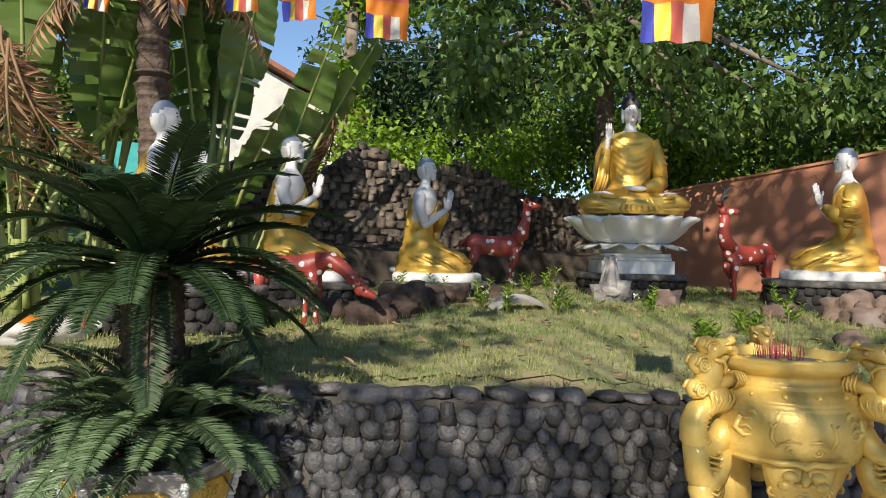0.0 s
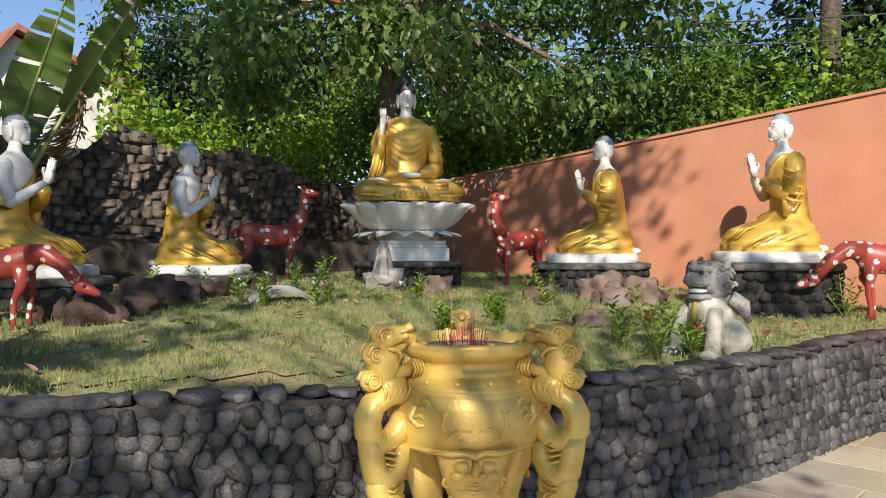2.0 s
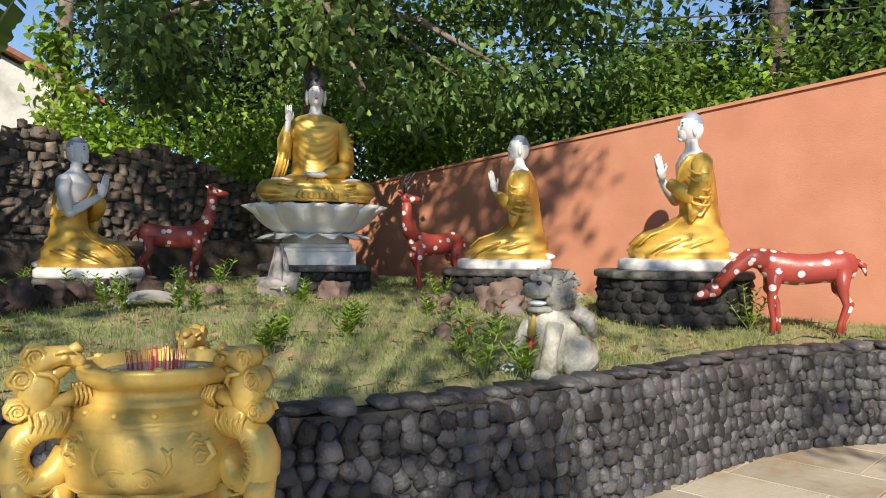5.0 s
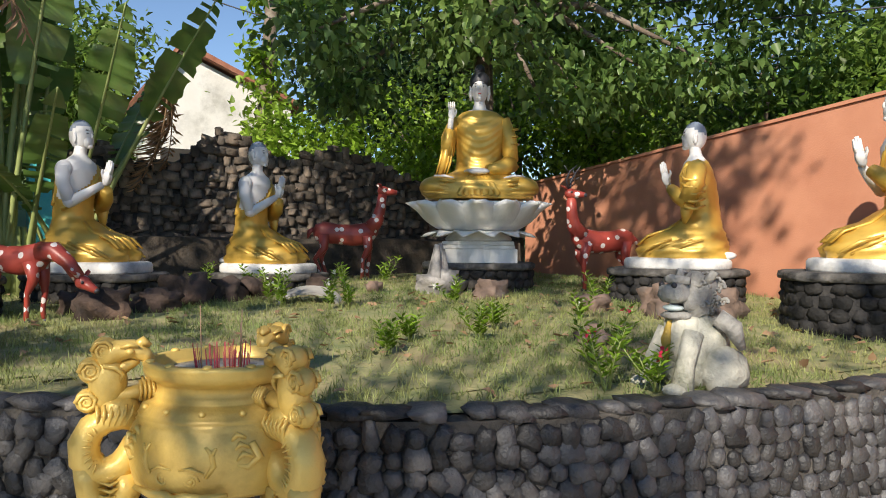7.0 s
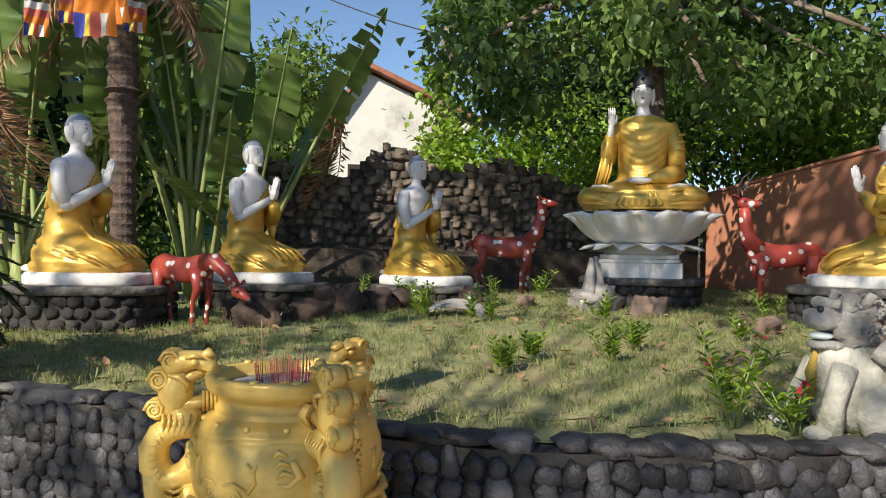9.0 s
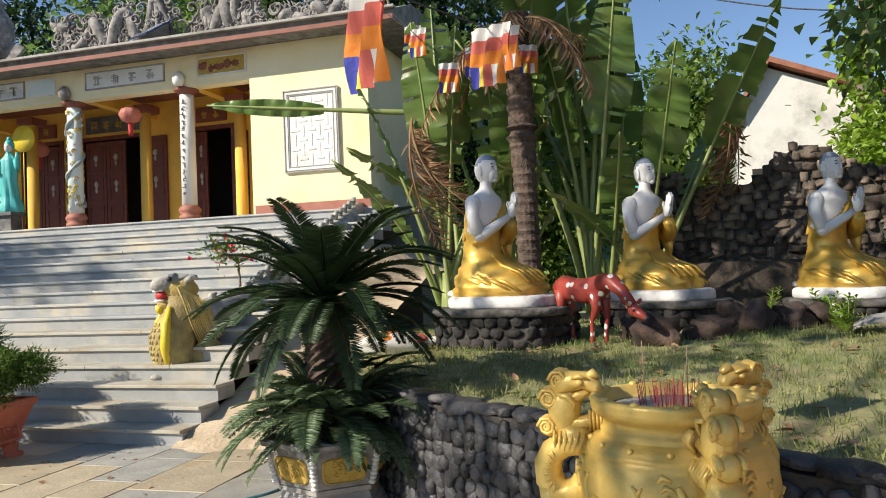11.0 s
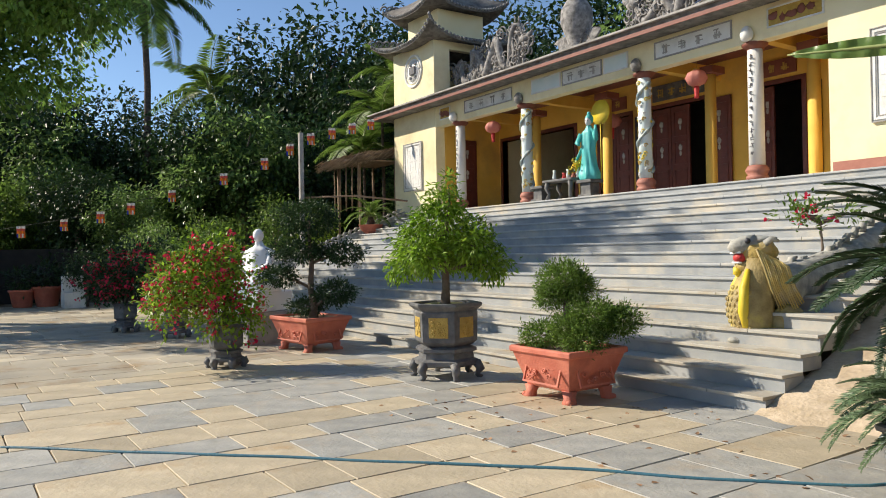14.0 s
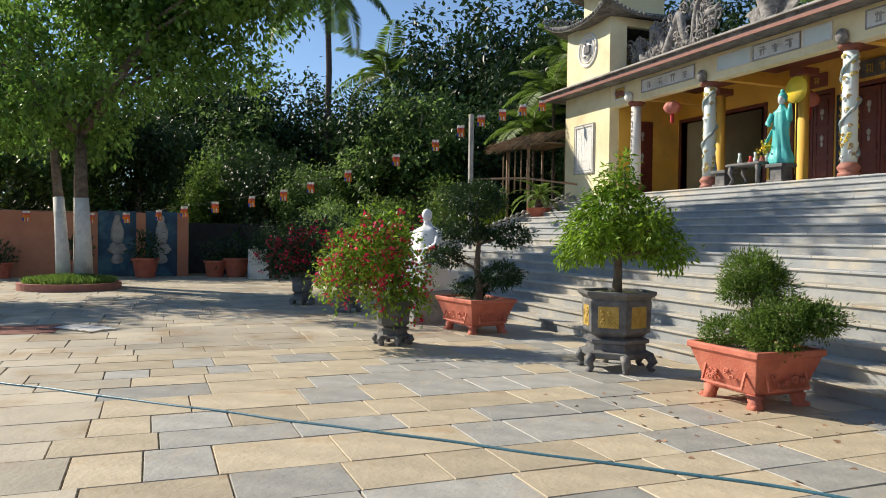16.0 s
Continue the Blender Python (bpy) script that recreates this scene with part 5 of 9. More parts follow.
def palm_crown(t, meshes, n, z, seed, tilt=(-10, 75), scale=1.0, up=0.0):
    """Fronds set in a spiral round a crown at height z; each has its own rib."""
    r = random.Random(seed)
    for i in range(n):
        rib, me = meshes[i % len(meshes)]
        v = (i + 0.5) / n
        el = tilt[1] + (tilt[0] - tilt[1]) * v + r.uniform(-6, 6)
        f = tagged(part("frond", me, None, t), kind="stuff")
        s = scale * r.uniform(0.85, 1.1)
        f.matrix_basis = pose(0, 0, z, 0, 0, 137.5 * i + r.uniform(-9, 9)) @ pose(0, 0, up, 0, -el, 0) @ Matrix.Diagonal((s, s, s, 1))
        o = part("rib", rib, None, f)


# sago palm in a stone pot beside the wall
SX, SY = 0.8, 3.92
sago = thing("sago_palm", "dark green sago palm with stiff feathery fronds", "palm", at=pose(SX, SY, 0))
bm = bmesh.new()
rings = []
for i in range(28):
    z = 0.5 + i * 0.033
    rings.append([((0.15 - 0.03 * i / 27 + 0.025 * ((j + i) % 2)) * math.cos(2 * math.pi * j / 18), (0.15 - 0.03 * i / 27 + 0.025 * ((j + i) % 2)) * math.sin(2 * math.pi * j / 18), z) for j in range(18)])
loft(bm, rings, smooth=False)
part("trunk", bm, M["palmbark"], sago, "scaly dark brown trunk")
big = [frond_mesh(1.02, 110, 0.14, 0.012, M["sago"], 0.25, f, 0.25, stem=0.011, seed=k, ribmat="leafdark") for k, f in enumerate((0.42, 0.55, 0.33))]
palm_crown(sago, big, 54, 1.38, 3, (-24, 58))
pups = [frond_mesh(0.62, 56, 0.12, 0.014, M["sagolight"], 0.3, 0.6, 0.25, stem=0.007, seed=k + 5, ribmat="leafdark") for k in range(2)]
rr = random.Random(8)
for k in range(7):
    a = 2 * math.pi * k / 7
    pup = thing("sago_pup", "small young sago palm at the foot of the big one", "palm", "young sago palms", pose(SX + 0.19 * math.cos(a), SY + 0.19 * math.sin(a), 0.5 + 0.1 * (k % 2)))
    bm = bmesh.new()
    lathe(bm, [(0.03, -0.08), (0.045, 0.0), (0.03, 0.06)], 10)
    part("trunk", bm, M["palmbark"], pup)
    palm_crown(pup, pups, 15, 0.04, k, (-16, 62), 1.02)
pot = thing("stone_pot", "weathered grey six-sided stone pot with ochre panels under the sago palm", "plant pot", at=pose(SX, SY, 0, 0, 0, 8))
bm = bmesh.new()
lathe(bm, [(0.3, 0.19), (0.37, 0.21), (0.43, 0.42), (0.44, 0.46), (0.47, 0.47), (0.48, 0.5), (0.45, 0.51), (0.42, 0.47), (0.1, 0.47)], 6, smooth=False)
part("body", bm, M["carved"], pot)
bm = bmesh.new()
lathe(bm, [(0.42, 0.0), (0.43, 0.06), (0.4, 0.065), (0.39, 0.11), (0.36, 0.115), (0.34, 0.16), (0.36, 0.17), (0.36, 0.2), (0.3, 0.21)], 6, smooth=False)
part("stand", bm, M["grey"], pot, "stepped pale grey base")
for i in range(6):
    a, b = 2 * math.pi * (i + 0.5) / 6, 2 * math.pi * (i + 1.5) / 6
    low = [Vector((0.375 * math.cos(t), 0.375 * math.sin(t), 0.225)) for t in (a, b)]
    top = [Vector((0.43 * math.cos(t), 0.43 * math.sin(t), 0.43)) for t in (a, b)]
    out = (low[1] - low[0]).cross(top[0] - low[0]).normalized()
    on = lambda u, v: low[0].lerp(low[1], u).lerp(top[0].lerp(top[1], u), v)
    rim = [on(0.5 + 0.37 * math.copysign(abs(math.cos(t)) ** 0.45, math.cos(t)), 0.5 + 0.42 * math.copysign(abs(math.sin(t)) ** 0.45, math.sin(t))) for t in (2 * math.pi * k / 20 for k in range(20))]
    mid = on(0.5, 0.5)
    bm = bmesh.new()
    loft(bm, [[p - out * 0.01 for p in rim], [p + out * 0.008 for p in rim], [mid.lerp(p, 0.94) + out * 0.014 for p in rim], [mid.lerp(p, 0.9) + out * 0.005 for p in rim]], smooth=False)
    q = random.Random(i)
    for k in range(7):
        spiral(bm, mid.lerp(rim[q.randrange(20)], q.uniform(0.1, 0.65)) + out * 0.006, (top[0] - low[0]).normalized(), (low[1] - low[0]).normalized(), q.uniform(0.02, 0.035), 1.3, 0.007)
    part("panel", bm, M["ochre"], pot, "ochre relief panel")
    bm = bmesh.new()
    for k in range(8):
        blob(bm, low[0].lerp(top[0], k / 7), (0.026, 0.026, 0.019), 7, 5, 0, None, 0.3, k)
    part("rib", bm, M["whitewash"], pot, "beaded whitewashed rib")


# traveller's palms and banana clump with paddle leaves
def paddle_mesh(length, width, petiole, bend, seed, splits=True):
    """A long stalk and a broad, slightly torn blade along +z, leaning to +x."""
    r = np.random.default_rng(seed)
    total = petiole + length
    us = np.linspace(0, 1, 26)
    line = [Vector((bend * total * u**2.2, 0, total * (u - 0.12 * bend * u**2))) for u in us]
    bm = bmesh.new()
    tube(bm, line, [0.036 * (1 - 0.85 * u) + 0.004 for u in us], 8)
    rib = mesh(bm, "stalk", M["stalk"])
    bm = bmesh.new()
    start = petiole / total
    n = 40
    for s in (-1, 1):
        prev = None
        gap = set(r.integers(3, n - 2, 7).tolist()) if splits else set()
        for i in range(n + 1):
            v = i / n
            u = start + (1 - start) * v
            k = u * 25
            a = min(24, int(k))
            p = line[a].lerp(line[a + 1], k - a)
            t = (line[a + 1] - line[a]).normalized()
            nrm = Vector((-t.z, 0, t.x))
            w = width * (math.sin(math.pi * min(1, 0.06 + 0.94 * v)) ** 0.55) * (0.7 + 0.3 * (1 - v))
            wav = 0.02 * math.sin(v * 40 + s) + 0.015 * r.normal()
            pts = [bm.verts.new(p + Vector((0, s * w * q, 0)) - nrm * (0.16 * w * q - 0.35 * w * q * q * 0.5 - wav * q) - t * 0.12 * w * q) for q in (0.02, 0.35, 0.7, 1.0)]
            if prev and i not in gap:
                for b in range(3):
                    bm.faces.new((prev[b], prev[b + 1], pts[b + 1], pts[b])).smooth = True
            prev = pts
    return rib, mesh(bm, "blade", M["banana"])


paddles = [paddle_mesh(1.7, 0.31, 1.9, 0.10, 1), paddle_mesh(1.5, 0.28, 1.5, 0.22, 2), paddle_mesh(1.3, 0.24, 1.2, 0.4, 3), paddle_mesh(1.9, 0.36, 2.3, 0.05, 4)]


def banana(x, y, n, seed, lean=(2, 26), scale=1.0, label="clump of tall paddle-leaved tropical plants", fan=None):
    t = thing("traveller_palm", label, "plant", "paddle-leaved plants", pose(x, y, lawn_z(x, y) - 0.02))
    r = random.Random(seed)
    bm = bmesh.new()
    for i in range(5):
        a = r.uniform(0, 6.28)
        tube(bm, [(0.12 * math.cos(a), 0.12 * math.sin(a), -0.05), (0.1 * math.cos(a), 0.1 * math.sin(a), 0.35), (0.09 * math.cos(a), 0.09 * math.sin(a), 0.75)], [0.06, 0.05, 0.03], 8)
    part("stem", bm, M["stalk"], t)
    for i in range(n):
        rib, bl = paddles[r.randrange(4)]
        az = 137.5 * i + r.uniform(-20, 20) if fan is None else fan + (180 if i % 2 else 0) + r.uniform(-16, 16)
        s = scale * r.uniform(0.8, 1.12)
        f = part("leaf", bl, None, t)
        f.matrix_basis = pose(r.uniform(-0.14, 0.14), r.uniform(-0.14, 0.14), 0.1, 0, 0, az) @ pose(0, 0, 0, 0, r.uniform(*lean), 0) @ pose(0, 0, 0, 0, 0, r.uniform(-40, 40)) @ Matrix.Diagonal((s, s, s, 1))
        part("stalk", rib, None, f)


banana(2.35, 8.35, 13, 5, (1, 16), 1.1)
banana(1.25, 8.75, 12, 6, (2, 22), 1.1)
banana(0.55, 8.2, 10, 7, (3, 18), 1.0)
banana(2.9, 8.8, 8, 8, (4, 28), 0.85)

# palm with ringed trunk and dead hanging fronds
palm = thing("fan_palm", "ringed palm trunk with dead brown fronds hanging", "palm", at=pose(1.62, 7.7, 0.9))
bm = bmesh.new()
rings = []
for i in range(104):
    z = -0.1 + i * 0.036
    rad = (0.13 + 0.012 * (i % 3 == 0) + (0.05 * noise.noise(Vector((i * 3.1, 0, 0))) if i > 55 else 0)) * (1 if i < 55 else 1.12)
    rings.append([(0.05 * z * 0.3 * -1 + rad * (1 + 0.06 * noise.noise(Vector((j, i, 0)))) * math.cos(2 * math.pi * j / 16), rad * math.sin(2 * math.pi * j / 16), z) for j in range(16)])
loft(bm, rings, smooth=False)
part("trunk", bm, M["palmbark"], palm, "grey-brown ringed trunk, shaggy near the top")
dead = [frond_mesh(1.3, 30, 0.42, 0.035, M["dry"], -0.2, 0.8, -0.3, stem=0.02, ragged=0.9, seed=k + 30, ribmat="dry") for k in range(2)]
live = [frond_mesh(1.7, 40, 0.55, 0.04, M["leafmid"], 0.5, 0.7, 0.2, stem=0.02, seed=k + 40) for k in range(2)]
for i, (az, el, z, s) in enumerate(((200, 2, 3.55, 1.0), (262, 6, 3.6, 0.9), (150, 0, 3.6, 1.0), (318, 4, 3.55, 0.9), (20, 8, 3.6, 0.9))):
    rib, me = dead[i % 2]
    f = tagged(part("dead_frond", me, None, palm, "withered brown frond"), kind="stuff")
    f.matrix_basis = pose(0, 0, z, 0, 0, az) @ pose(0, 0, 0, 0, -el, 0) @ Matrix.Diagonal((s, s, s, 1))
    part("rib", rib, None, f)
palm_crown(palm, live, 9, 3.7, 12, (20, 75))
# withered fronds that hang beside the temple wing and over the far wall
for x, y, z, az, s in ((0.35, 7.4, 3.25, 250, 0.9), (0.3, 7.6, 3.4, 200, 0.8), (3.9, 8.6, 3.5, 300, 0.85), (4.0, 8.8, 3.4, 330, 0.75)):
    d = thing("hanging_frond", "dry brown palm frond hanging down", "frond", "dry hanging fronds", pose(x, y, z, 0, 0, az) @ pose(0, 0, 0, 0, 62, 0))
    d.scale = (s, s, s)
    for k in range(2):
        rib, me = dead[k]
        f = tagged(part("frond", me, None, d), kind="stuff")
        f.matrix_basis = pose(0, 0, 0, 20 * k, 8 * k, 10 * k)
        part("rib", rib, None, f)

# coconut palm and feather palms by the temple
coco = [frond_mesh(2.6, 60, 0.75, 0.05, M["leafmid"], 0.35, 0.85, -0.35, stem=0.035, seed=k + 50) for k in range(2)]
for x, y, h, n, sd in ((-32.7, 6.9, 13.2, 16, 1), (-41.5, 12.5, 11.0, 14, 2)):
    t = thing("coconut_palm", "tall coconut palm with drooping fronds", "palm", "coconut palms", pose(x, y, 0))
    bm = bmesh.new()
    tube(bm, [(0, 0, -0.1), (0.15, 0, h * 0.4), (0.1, 0.1, h * 0.7), (0, 0, h)], [0.2, 0.16, 0.14, 0.13], 10)
    part("trunk", bm, M["palmbark"], t)
    palm_crown(t, coco, n, h, sd, (-25, 70), 1.45)
areca = [frond_mesh(1.5, 40, 0.5, 0.04, M["leafmid"], 0.5, 0.9, -0.1, stem=0.02, seed=k + 70) for k in range(2)]
for x, y, h, sd in ((-21.0, 12.5, 6.4, 3), (-21.5, 13.5, 8.0, 4), (-21.9, 12.2, 5.2, 5), (-20.4, 14.6, 7.2, 6), (15.5, 1.5, 3.4, 7)):
    t = thing("feather_palm", "slender feather palm with light green fronds", "palm", "feather palms", pose(x, y, 0))
    bm = bmesh.new()
    tube(bm, [(0, 0, -0.1), (0.05, 0, h * 0.5), (0, 0, h)], [0.07, 0.06, 0.05], 10)
    part("trunk", bm, M["palmbark"], t)
    palm_crown(t, areca, 12, h, sd, (-10, 75), 1.2)
t = thing("palm_trunk", "tall straight palm trunk behind the boundary wall", "palm", at=pose(13.0, 3.45, 0))
bm = bmesh.new()
tube(bm, [(0, 0, -0.1), (-0.03, 0.02, 3), (0.05, 0, 6), (0.0, 0, 9.2)], [0.17, 0.155, 0.15, 0.14], 12)
part("trunk", bm, M["palmbark"], t)
palm_crown(t, coco, 10, 9.2, 9, (-20, 60))

# unseen shade tree added behind the walk, and the round-planter tree across the court
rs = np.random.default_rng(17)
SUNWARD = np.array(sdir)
# places to be shaded (x, y, z, radius); each gets a crown clump sunward
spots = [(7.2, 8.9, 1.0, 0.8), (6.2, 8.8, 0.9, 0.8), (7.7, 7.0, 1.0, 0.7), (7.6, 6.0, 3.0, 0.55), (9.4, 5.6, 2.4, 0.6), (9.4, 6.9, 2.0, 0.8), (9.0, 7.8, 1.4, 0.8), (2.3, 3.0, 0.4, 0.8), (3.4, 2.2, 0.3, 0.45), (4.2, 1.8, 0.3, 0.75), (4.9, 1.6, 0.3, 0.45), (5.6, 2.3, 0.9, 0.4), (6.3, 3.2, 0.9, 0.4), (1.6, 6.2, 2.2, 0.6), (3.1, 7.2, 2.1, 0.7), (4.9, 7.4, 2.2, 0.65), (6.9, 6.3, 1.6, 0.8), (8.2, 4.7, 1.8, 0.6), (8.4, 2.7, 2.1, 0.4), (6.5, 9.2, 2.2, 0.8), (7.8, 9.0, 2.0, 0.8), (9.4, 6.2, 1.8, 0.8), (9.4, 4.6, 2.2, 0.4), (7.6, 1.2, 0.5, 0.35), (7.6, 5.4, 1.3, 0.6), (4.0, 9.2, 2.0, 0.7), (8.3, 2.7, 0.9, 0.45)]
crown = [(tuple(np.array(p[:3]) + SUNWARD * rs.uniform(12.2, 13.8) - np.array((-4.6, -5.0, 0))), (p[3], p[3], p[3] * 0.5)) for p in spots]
# small extra clumps, added only to dapple the lawn
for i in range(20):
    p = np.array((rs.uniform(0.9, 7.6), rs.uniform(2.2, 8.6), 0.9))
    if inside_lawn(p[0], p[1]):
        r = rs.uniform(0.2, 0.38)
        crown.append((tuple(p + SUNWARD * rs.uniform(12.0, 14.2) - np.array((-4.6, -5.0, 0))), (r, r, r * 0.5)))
tree("shade_tree", (-4.6, -5.0, 0), [((3.0, -3.0, -0.1), 0.3), ((2.8, -2.8, 2.4), 0.26), ((2.0, -1.6, 4.6), 0.17), ((0.8, 0.2, 6.4), 0.045)], [c for c, _ in crown[::4]], crown, 6600, 0.17, 0.13, M["leaf"], "large unseen leafy tree added behind the walk to dapple the lawn", heart=True, seed=31, spread=0.2)
# tall unseen trees beyond the court, to the south-west, added to shade court and stairs
for k, (base, top, r) in enumerate((((-25.5, -6.5, 0), (1.2, 1.8, 15.4), 3.4), ((-23.5, -12.5, 0), (0, 0, 9.0), 3.0))):
    cl = cloud(140 + k, top, (r, r, r * 0.45), 22, (0.95, 0.95, 0.6))
    tree("tall_tree", base, [((0, 0, -0.1), 0.34), ((0.1, 0.1, top[2] * 0.4), 0.26), ((top[0] * 0.8, top[1] * 0.8, top[2] * 0.78), 0.16)], [c for c, _ in cl[::2]], cl, 5200, 0.3, 0.17, M["leaf"], "tall broad unseen tree added to shade the court and stairs", seed=150 + k, spread=0.28, group="tall trees beyond the court")


COURT = cloud(81, (0, 1.0, 6.8), (3.2, 4.6, 2.6), 34, (1.25, 1.25, 0.9)) + cloud(82, (0.6, -0.6, 4.2), (2.2, 2.6, 1.3), 16, (0.8, 0.8, 0.65)) + cloud(83, (2.5, 3.6, 7.8), (2.4, 2.6, 1.2), 14, (1.1, 1.1, 0.8))
ct = tree("court_tree", (-20.2, -2.75, 0.25), [((0, 0.25, -0.2), 0.26), ((0.02, 0.22, 1.2), 0.2), ((0.1, 0.2, 2.6), 0.17), ((0.2, 0.2, 4.0), 0.14)], [c for c, _ in COURT[::4]], COURT, 32000, 0.19, 0.115, M["leaflight"], "big leafy tree with whitewashed twin trunks", seed=41, droop=0.6, bark="bark")
bm = bmesh.new()
tube(bm, [(0, 0.26, -0.2), (0.02, 0.24, 1.2), (0.07, 0.21, 2.2)], [0.275, 0.215, 0.19], 14)
part("whitewash", bm, M["whitebark"], ct, "white limewashed lower trunk")
bm = bmesh.new()
tube(bm, [(0.1, -0.2, -0.2), (0.02, -0.28, 1.2), (-0.1, -0.36, 2.2)], [0.2, 0.16, 0.14], 14)
part("whitewash", bm, M["whitebark"], ct, "white limewashed lower trunk")
bm = bmesh.new()
tube(bm, [(-0.1, -0.36, 2.15), (-0.3, -0.5, 3.6), (-0.9, -0.8, 5.2)], [0.13, 0.11, 0.06], 10)
part("trunk", bm, M["bark"], ct)

# ---- temple details ----


def column(x, kind):
    t = thing("column", "round porch column with %s on a red base" % ("coloured dragon relief" if kind else "white plaster and ink lettering"), "column", "porch columns", pose(x, FRONT + 0.2, PORCH))
    bm = bmesh.new()
    lathe(bm, [(0.2, 0.0), (0.21, 0.04), (0.2, 0.08), (0.17, 0.1), (0.215, 0.16), (0.22, 0.2), (0.18, 0.26), (0.165, 0.28)], 24)
    part("base", bm, M["redbase"], t, "red painted moulded base")
    bm = bmesh.new()
    lathe(bm, [(0.15, 0.27), (0.145, 1.4), (0.14, 2.53)], 24)
    part("shaft", bm, M["pale" if kind else "white"], t)
    bm = bmesh.new()
    lathe(bm, [(0.14, 2.5), (0.2, 2.55), (0.24, 2.58), (0.24, 2.62), (0.2, 2.64)], 24)
    part("capital", bm, M["brown"], t, "dark red capital")
    bm = bmesh.new()
    lathe(bm, [(0.07, 2.64), (0.11, 2.69), (0.125, 2.76), (0.1, 2.84), (0.08, 2.88), (0.03, 2.92)], 16, (0, -0.26, 0), flute=0.06)
    part("finial", bm, M["carved" if kind else "white"], t)
    if kind:
        bm = bmesh.new()
        pts = [(0.165 * math.cos(a), 0.165 * math.sin(a), 0.4 + 2.0 * a / 12.5) for a in np.linspace(0, 12.5, 60)]
        tube(bm, pts, [0.035 + 0.012 * math.sin(i) for i in range(60)], 8)
        part("dragon", bm, M["mosaic"], t, "grey-blue mosaic dragon winding up the shaft")
        for k, mt in enumerate(("yellowpaint", "white", "ochre")):
            bm = bmesh.new()
            q = random.Random(int(x * 7) + k)
            for i in range(24):
                a, z = q.uniform(0, 6.28), q.uniform(0.35, 2.45)
                c = Vector((0.155 * math.cos(a), 0.155 * math.sin(a), z))
                spiral(bm, c, (-math.sin(a), math.cos(a), 0), (0, 0, 1), q.uniform(0.03, 0.06), 1.2, 0.013)
            part("clouds", bm, M[mt], t, "painted relief clouds")
    else:
        q = random.Random(int(x * 3))
        bm = bmesh.new()
        for i in range(14):
            z = 2.35 - 0.14 * i
            for k in range(4):
                dx, dz = q.uniform(-0.035, 0.02), q.uniform(-0.04, 0.04)
                box(bm, dx - (0.03 if k % 2 else 0.006), dx + (0.03 if k % 2 else 0.006), -0.156, -0.146, z + dz - (0.006 if k % 2 else 0.03), z + dz + (0.006 if k % 2 else 0.03))
        tagged(part("lettering", bm, M["ink"], t, "faded ink characters"), kind="stuff")
    return t


for x, k in ((-5.89, 0), (-8.62, 1), (-12.65, 1), (-15.7, 0)):
    column(x, k)
for x in (-5.3, -7.64, -10.7, -13.4):
    t = thing("pillar", "plain deep yellow inner porch pillar", "pillar", "inner pillars", pose(x, 13.2, PORCH))
    bm = bmesh.new()
    lathe(bm, [(0.15, 0.0), (0.15, 0.1), (0.125, 0.13), (0.12, 2.5)], 20)
    part("shaft", bm, M["deepyellow"], t)
    bm = bmesh.new()
    box(bm, -0.22, 0.22, -0.22, 0.22, 2.5, 2.66, 0.01)
    part("capital", bm, M["brown"], t)


def scribble(bm, x0, x1, z0, z1, y, n, seed):
    """Unreadable characters as short crossing strokes."""
    q = random.Random(seed)
    w = (x1 - x0) / n
    for i in range(n):
        cx, cz, s = x0 + w * (i + 0.5), (z0 + z1) / 2, min(w * 0.36, (z1 - z0) * 0.42)
        for k in range(6):
            dx, dz = q.uniform(-s, s) * 0.6, q.uniform(-s, s) * 0.8
            if k % 2:
                box(bm, cx - s, cx + s * q.uniform(0.2, 1), y - 0.006, y, cz + dz - 0.012, cz + dz + 0.012)
            else:
                box(bm, cx + dx - 0.012, cx + dx + 0.012, y - 0.009, y - 0.003, cz - s, cz + s * q.uniform(0.2, 1))


for i, (x0, x1, mt, n) in enumerate(((-16.5, -15.95, "ochre", 0), (-15.2, -13.0, "white", 4), (-12.2, -11.1, "pale", 0), (-11.04, -9.7, "white", 3), (-9.64, -8.9, "pale", 0), (-8.15, -6.25, "white", 4), (-5.5, -4.42, "ochre", 0))):
    t = thing("beam_panel", "framed %s panel on the temple beam" % ("inked white text" if n else "painted"), "panel", "beam panels", pose(0, FRONT, 0))
    bm = bmesh.new()
    box(bm, x0 + 0.03, x1 - 0.03, 0.0, 0.017, 5.62, 5.93)
    part("board", bm, M[mt], t)
    for a, b, c, d in ((x0, x1, 5.59, 5.62), (x0, x1, 5.93, 5.96), (x0, x0 + 0.03, 5.62, 5.93), (x1 - 0.03, x1, 5.62, 5.93)):
        bm = bmesh.new()
        box(bm, a, b, -0.012, 0.017, c, d)
        part("frame", bm, M["grey" if n else "white"], t)
    if n:
        bm = bmesh.new()
        scribble(bm, x0 + 0.1, x1 - 0.1, 5.65, 5.9, -0.001, n, i)
        tagged(part("lettering", bm, M["grey"], t, "unreadable grey characters"), kind="stuff")
    elif mt == "ochre":
        bm = bmesh.new()
        q = random.Random(i)
        for k in range(5):
            cx = x0 + (x1 - x0) * (k + 0.7) / 6
            blob(bm, (cx, 0.0, 5.74 + q.uniform(-0.05, 0.08)), (q.uniform(0.06, 0.12), 0.01, q.uniform(0.04, 0.1)), 8, 6, 0, None, 0.5, k)
        part("painting", bm, M["brown"], t, "dark painted motif")


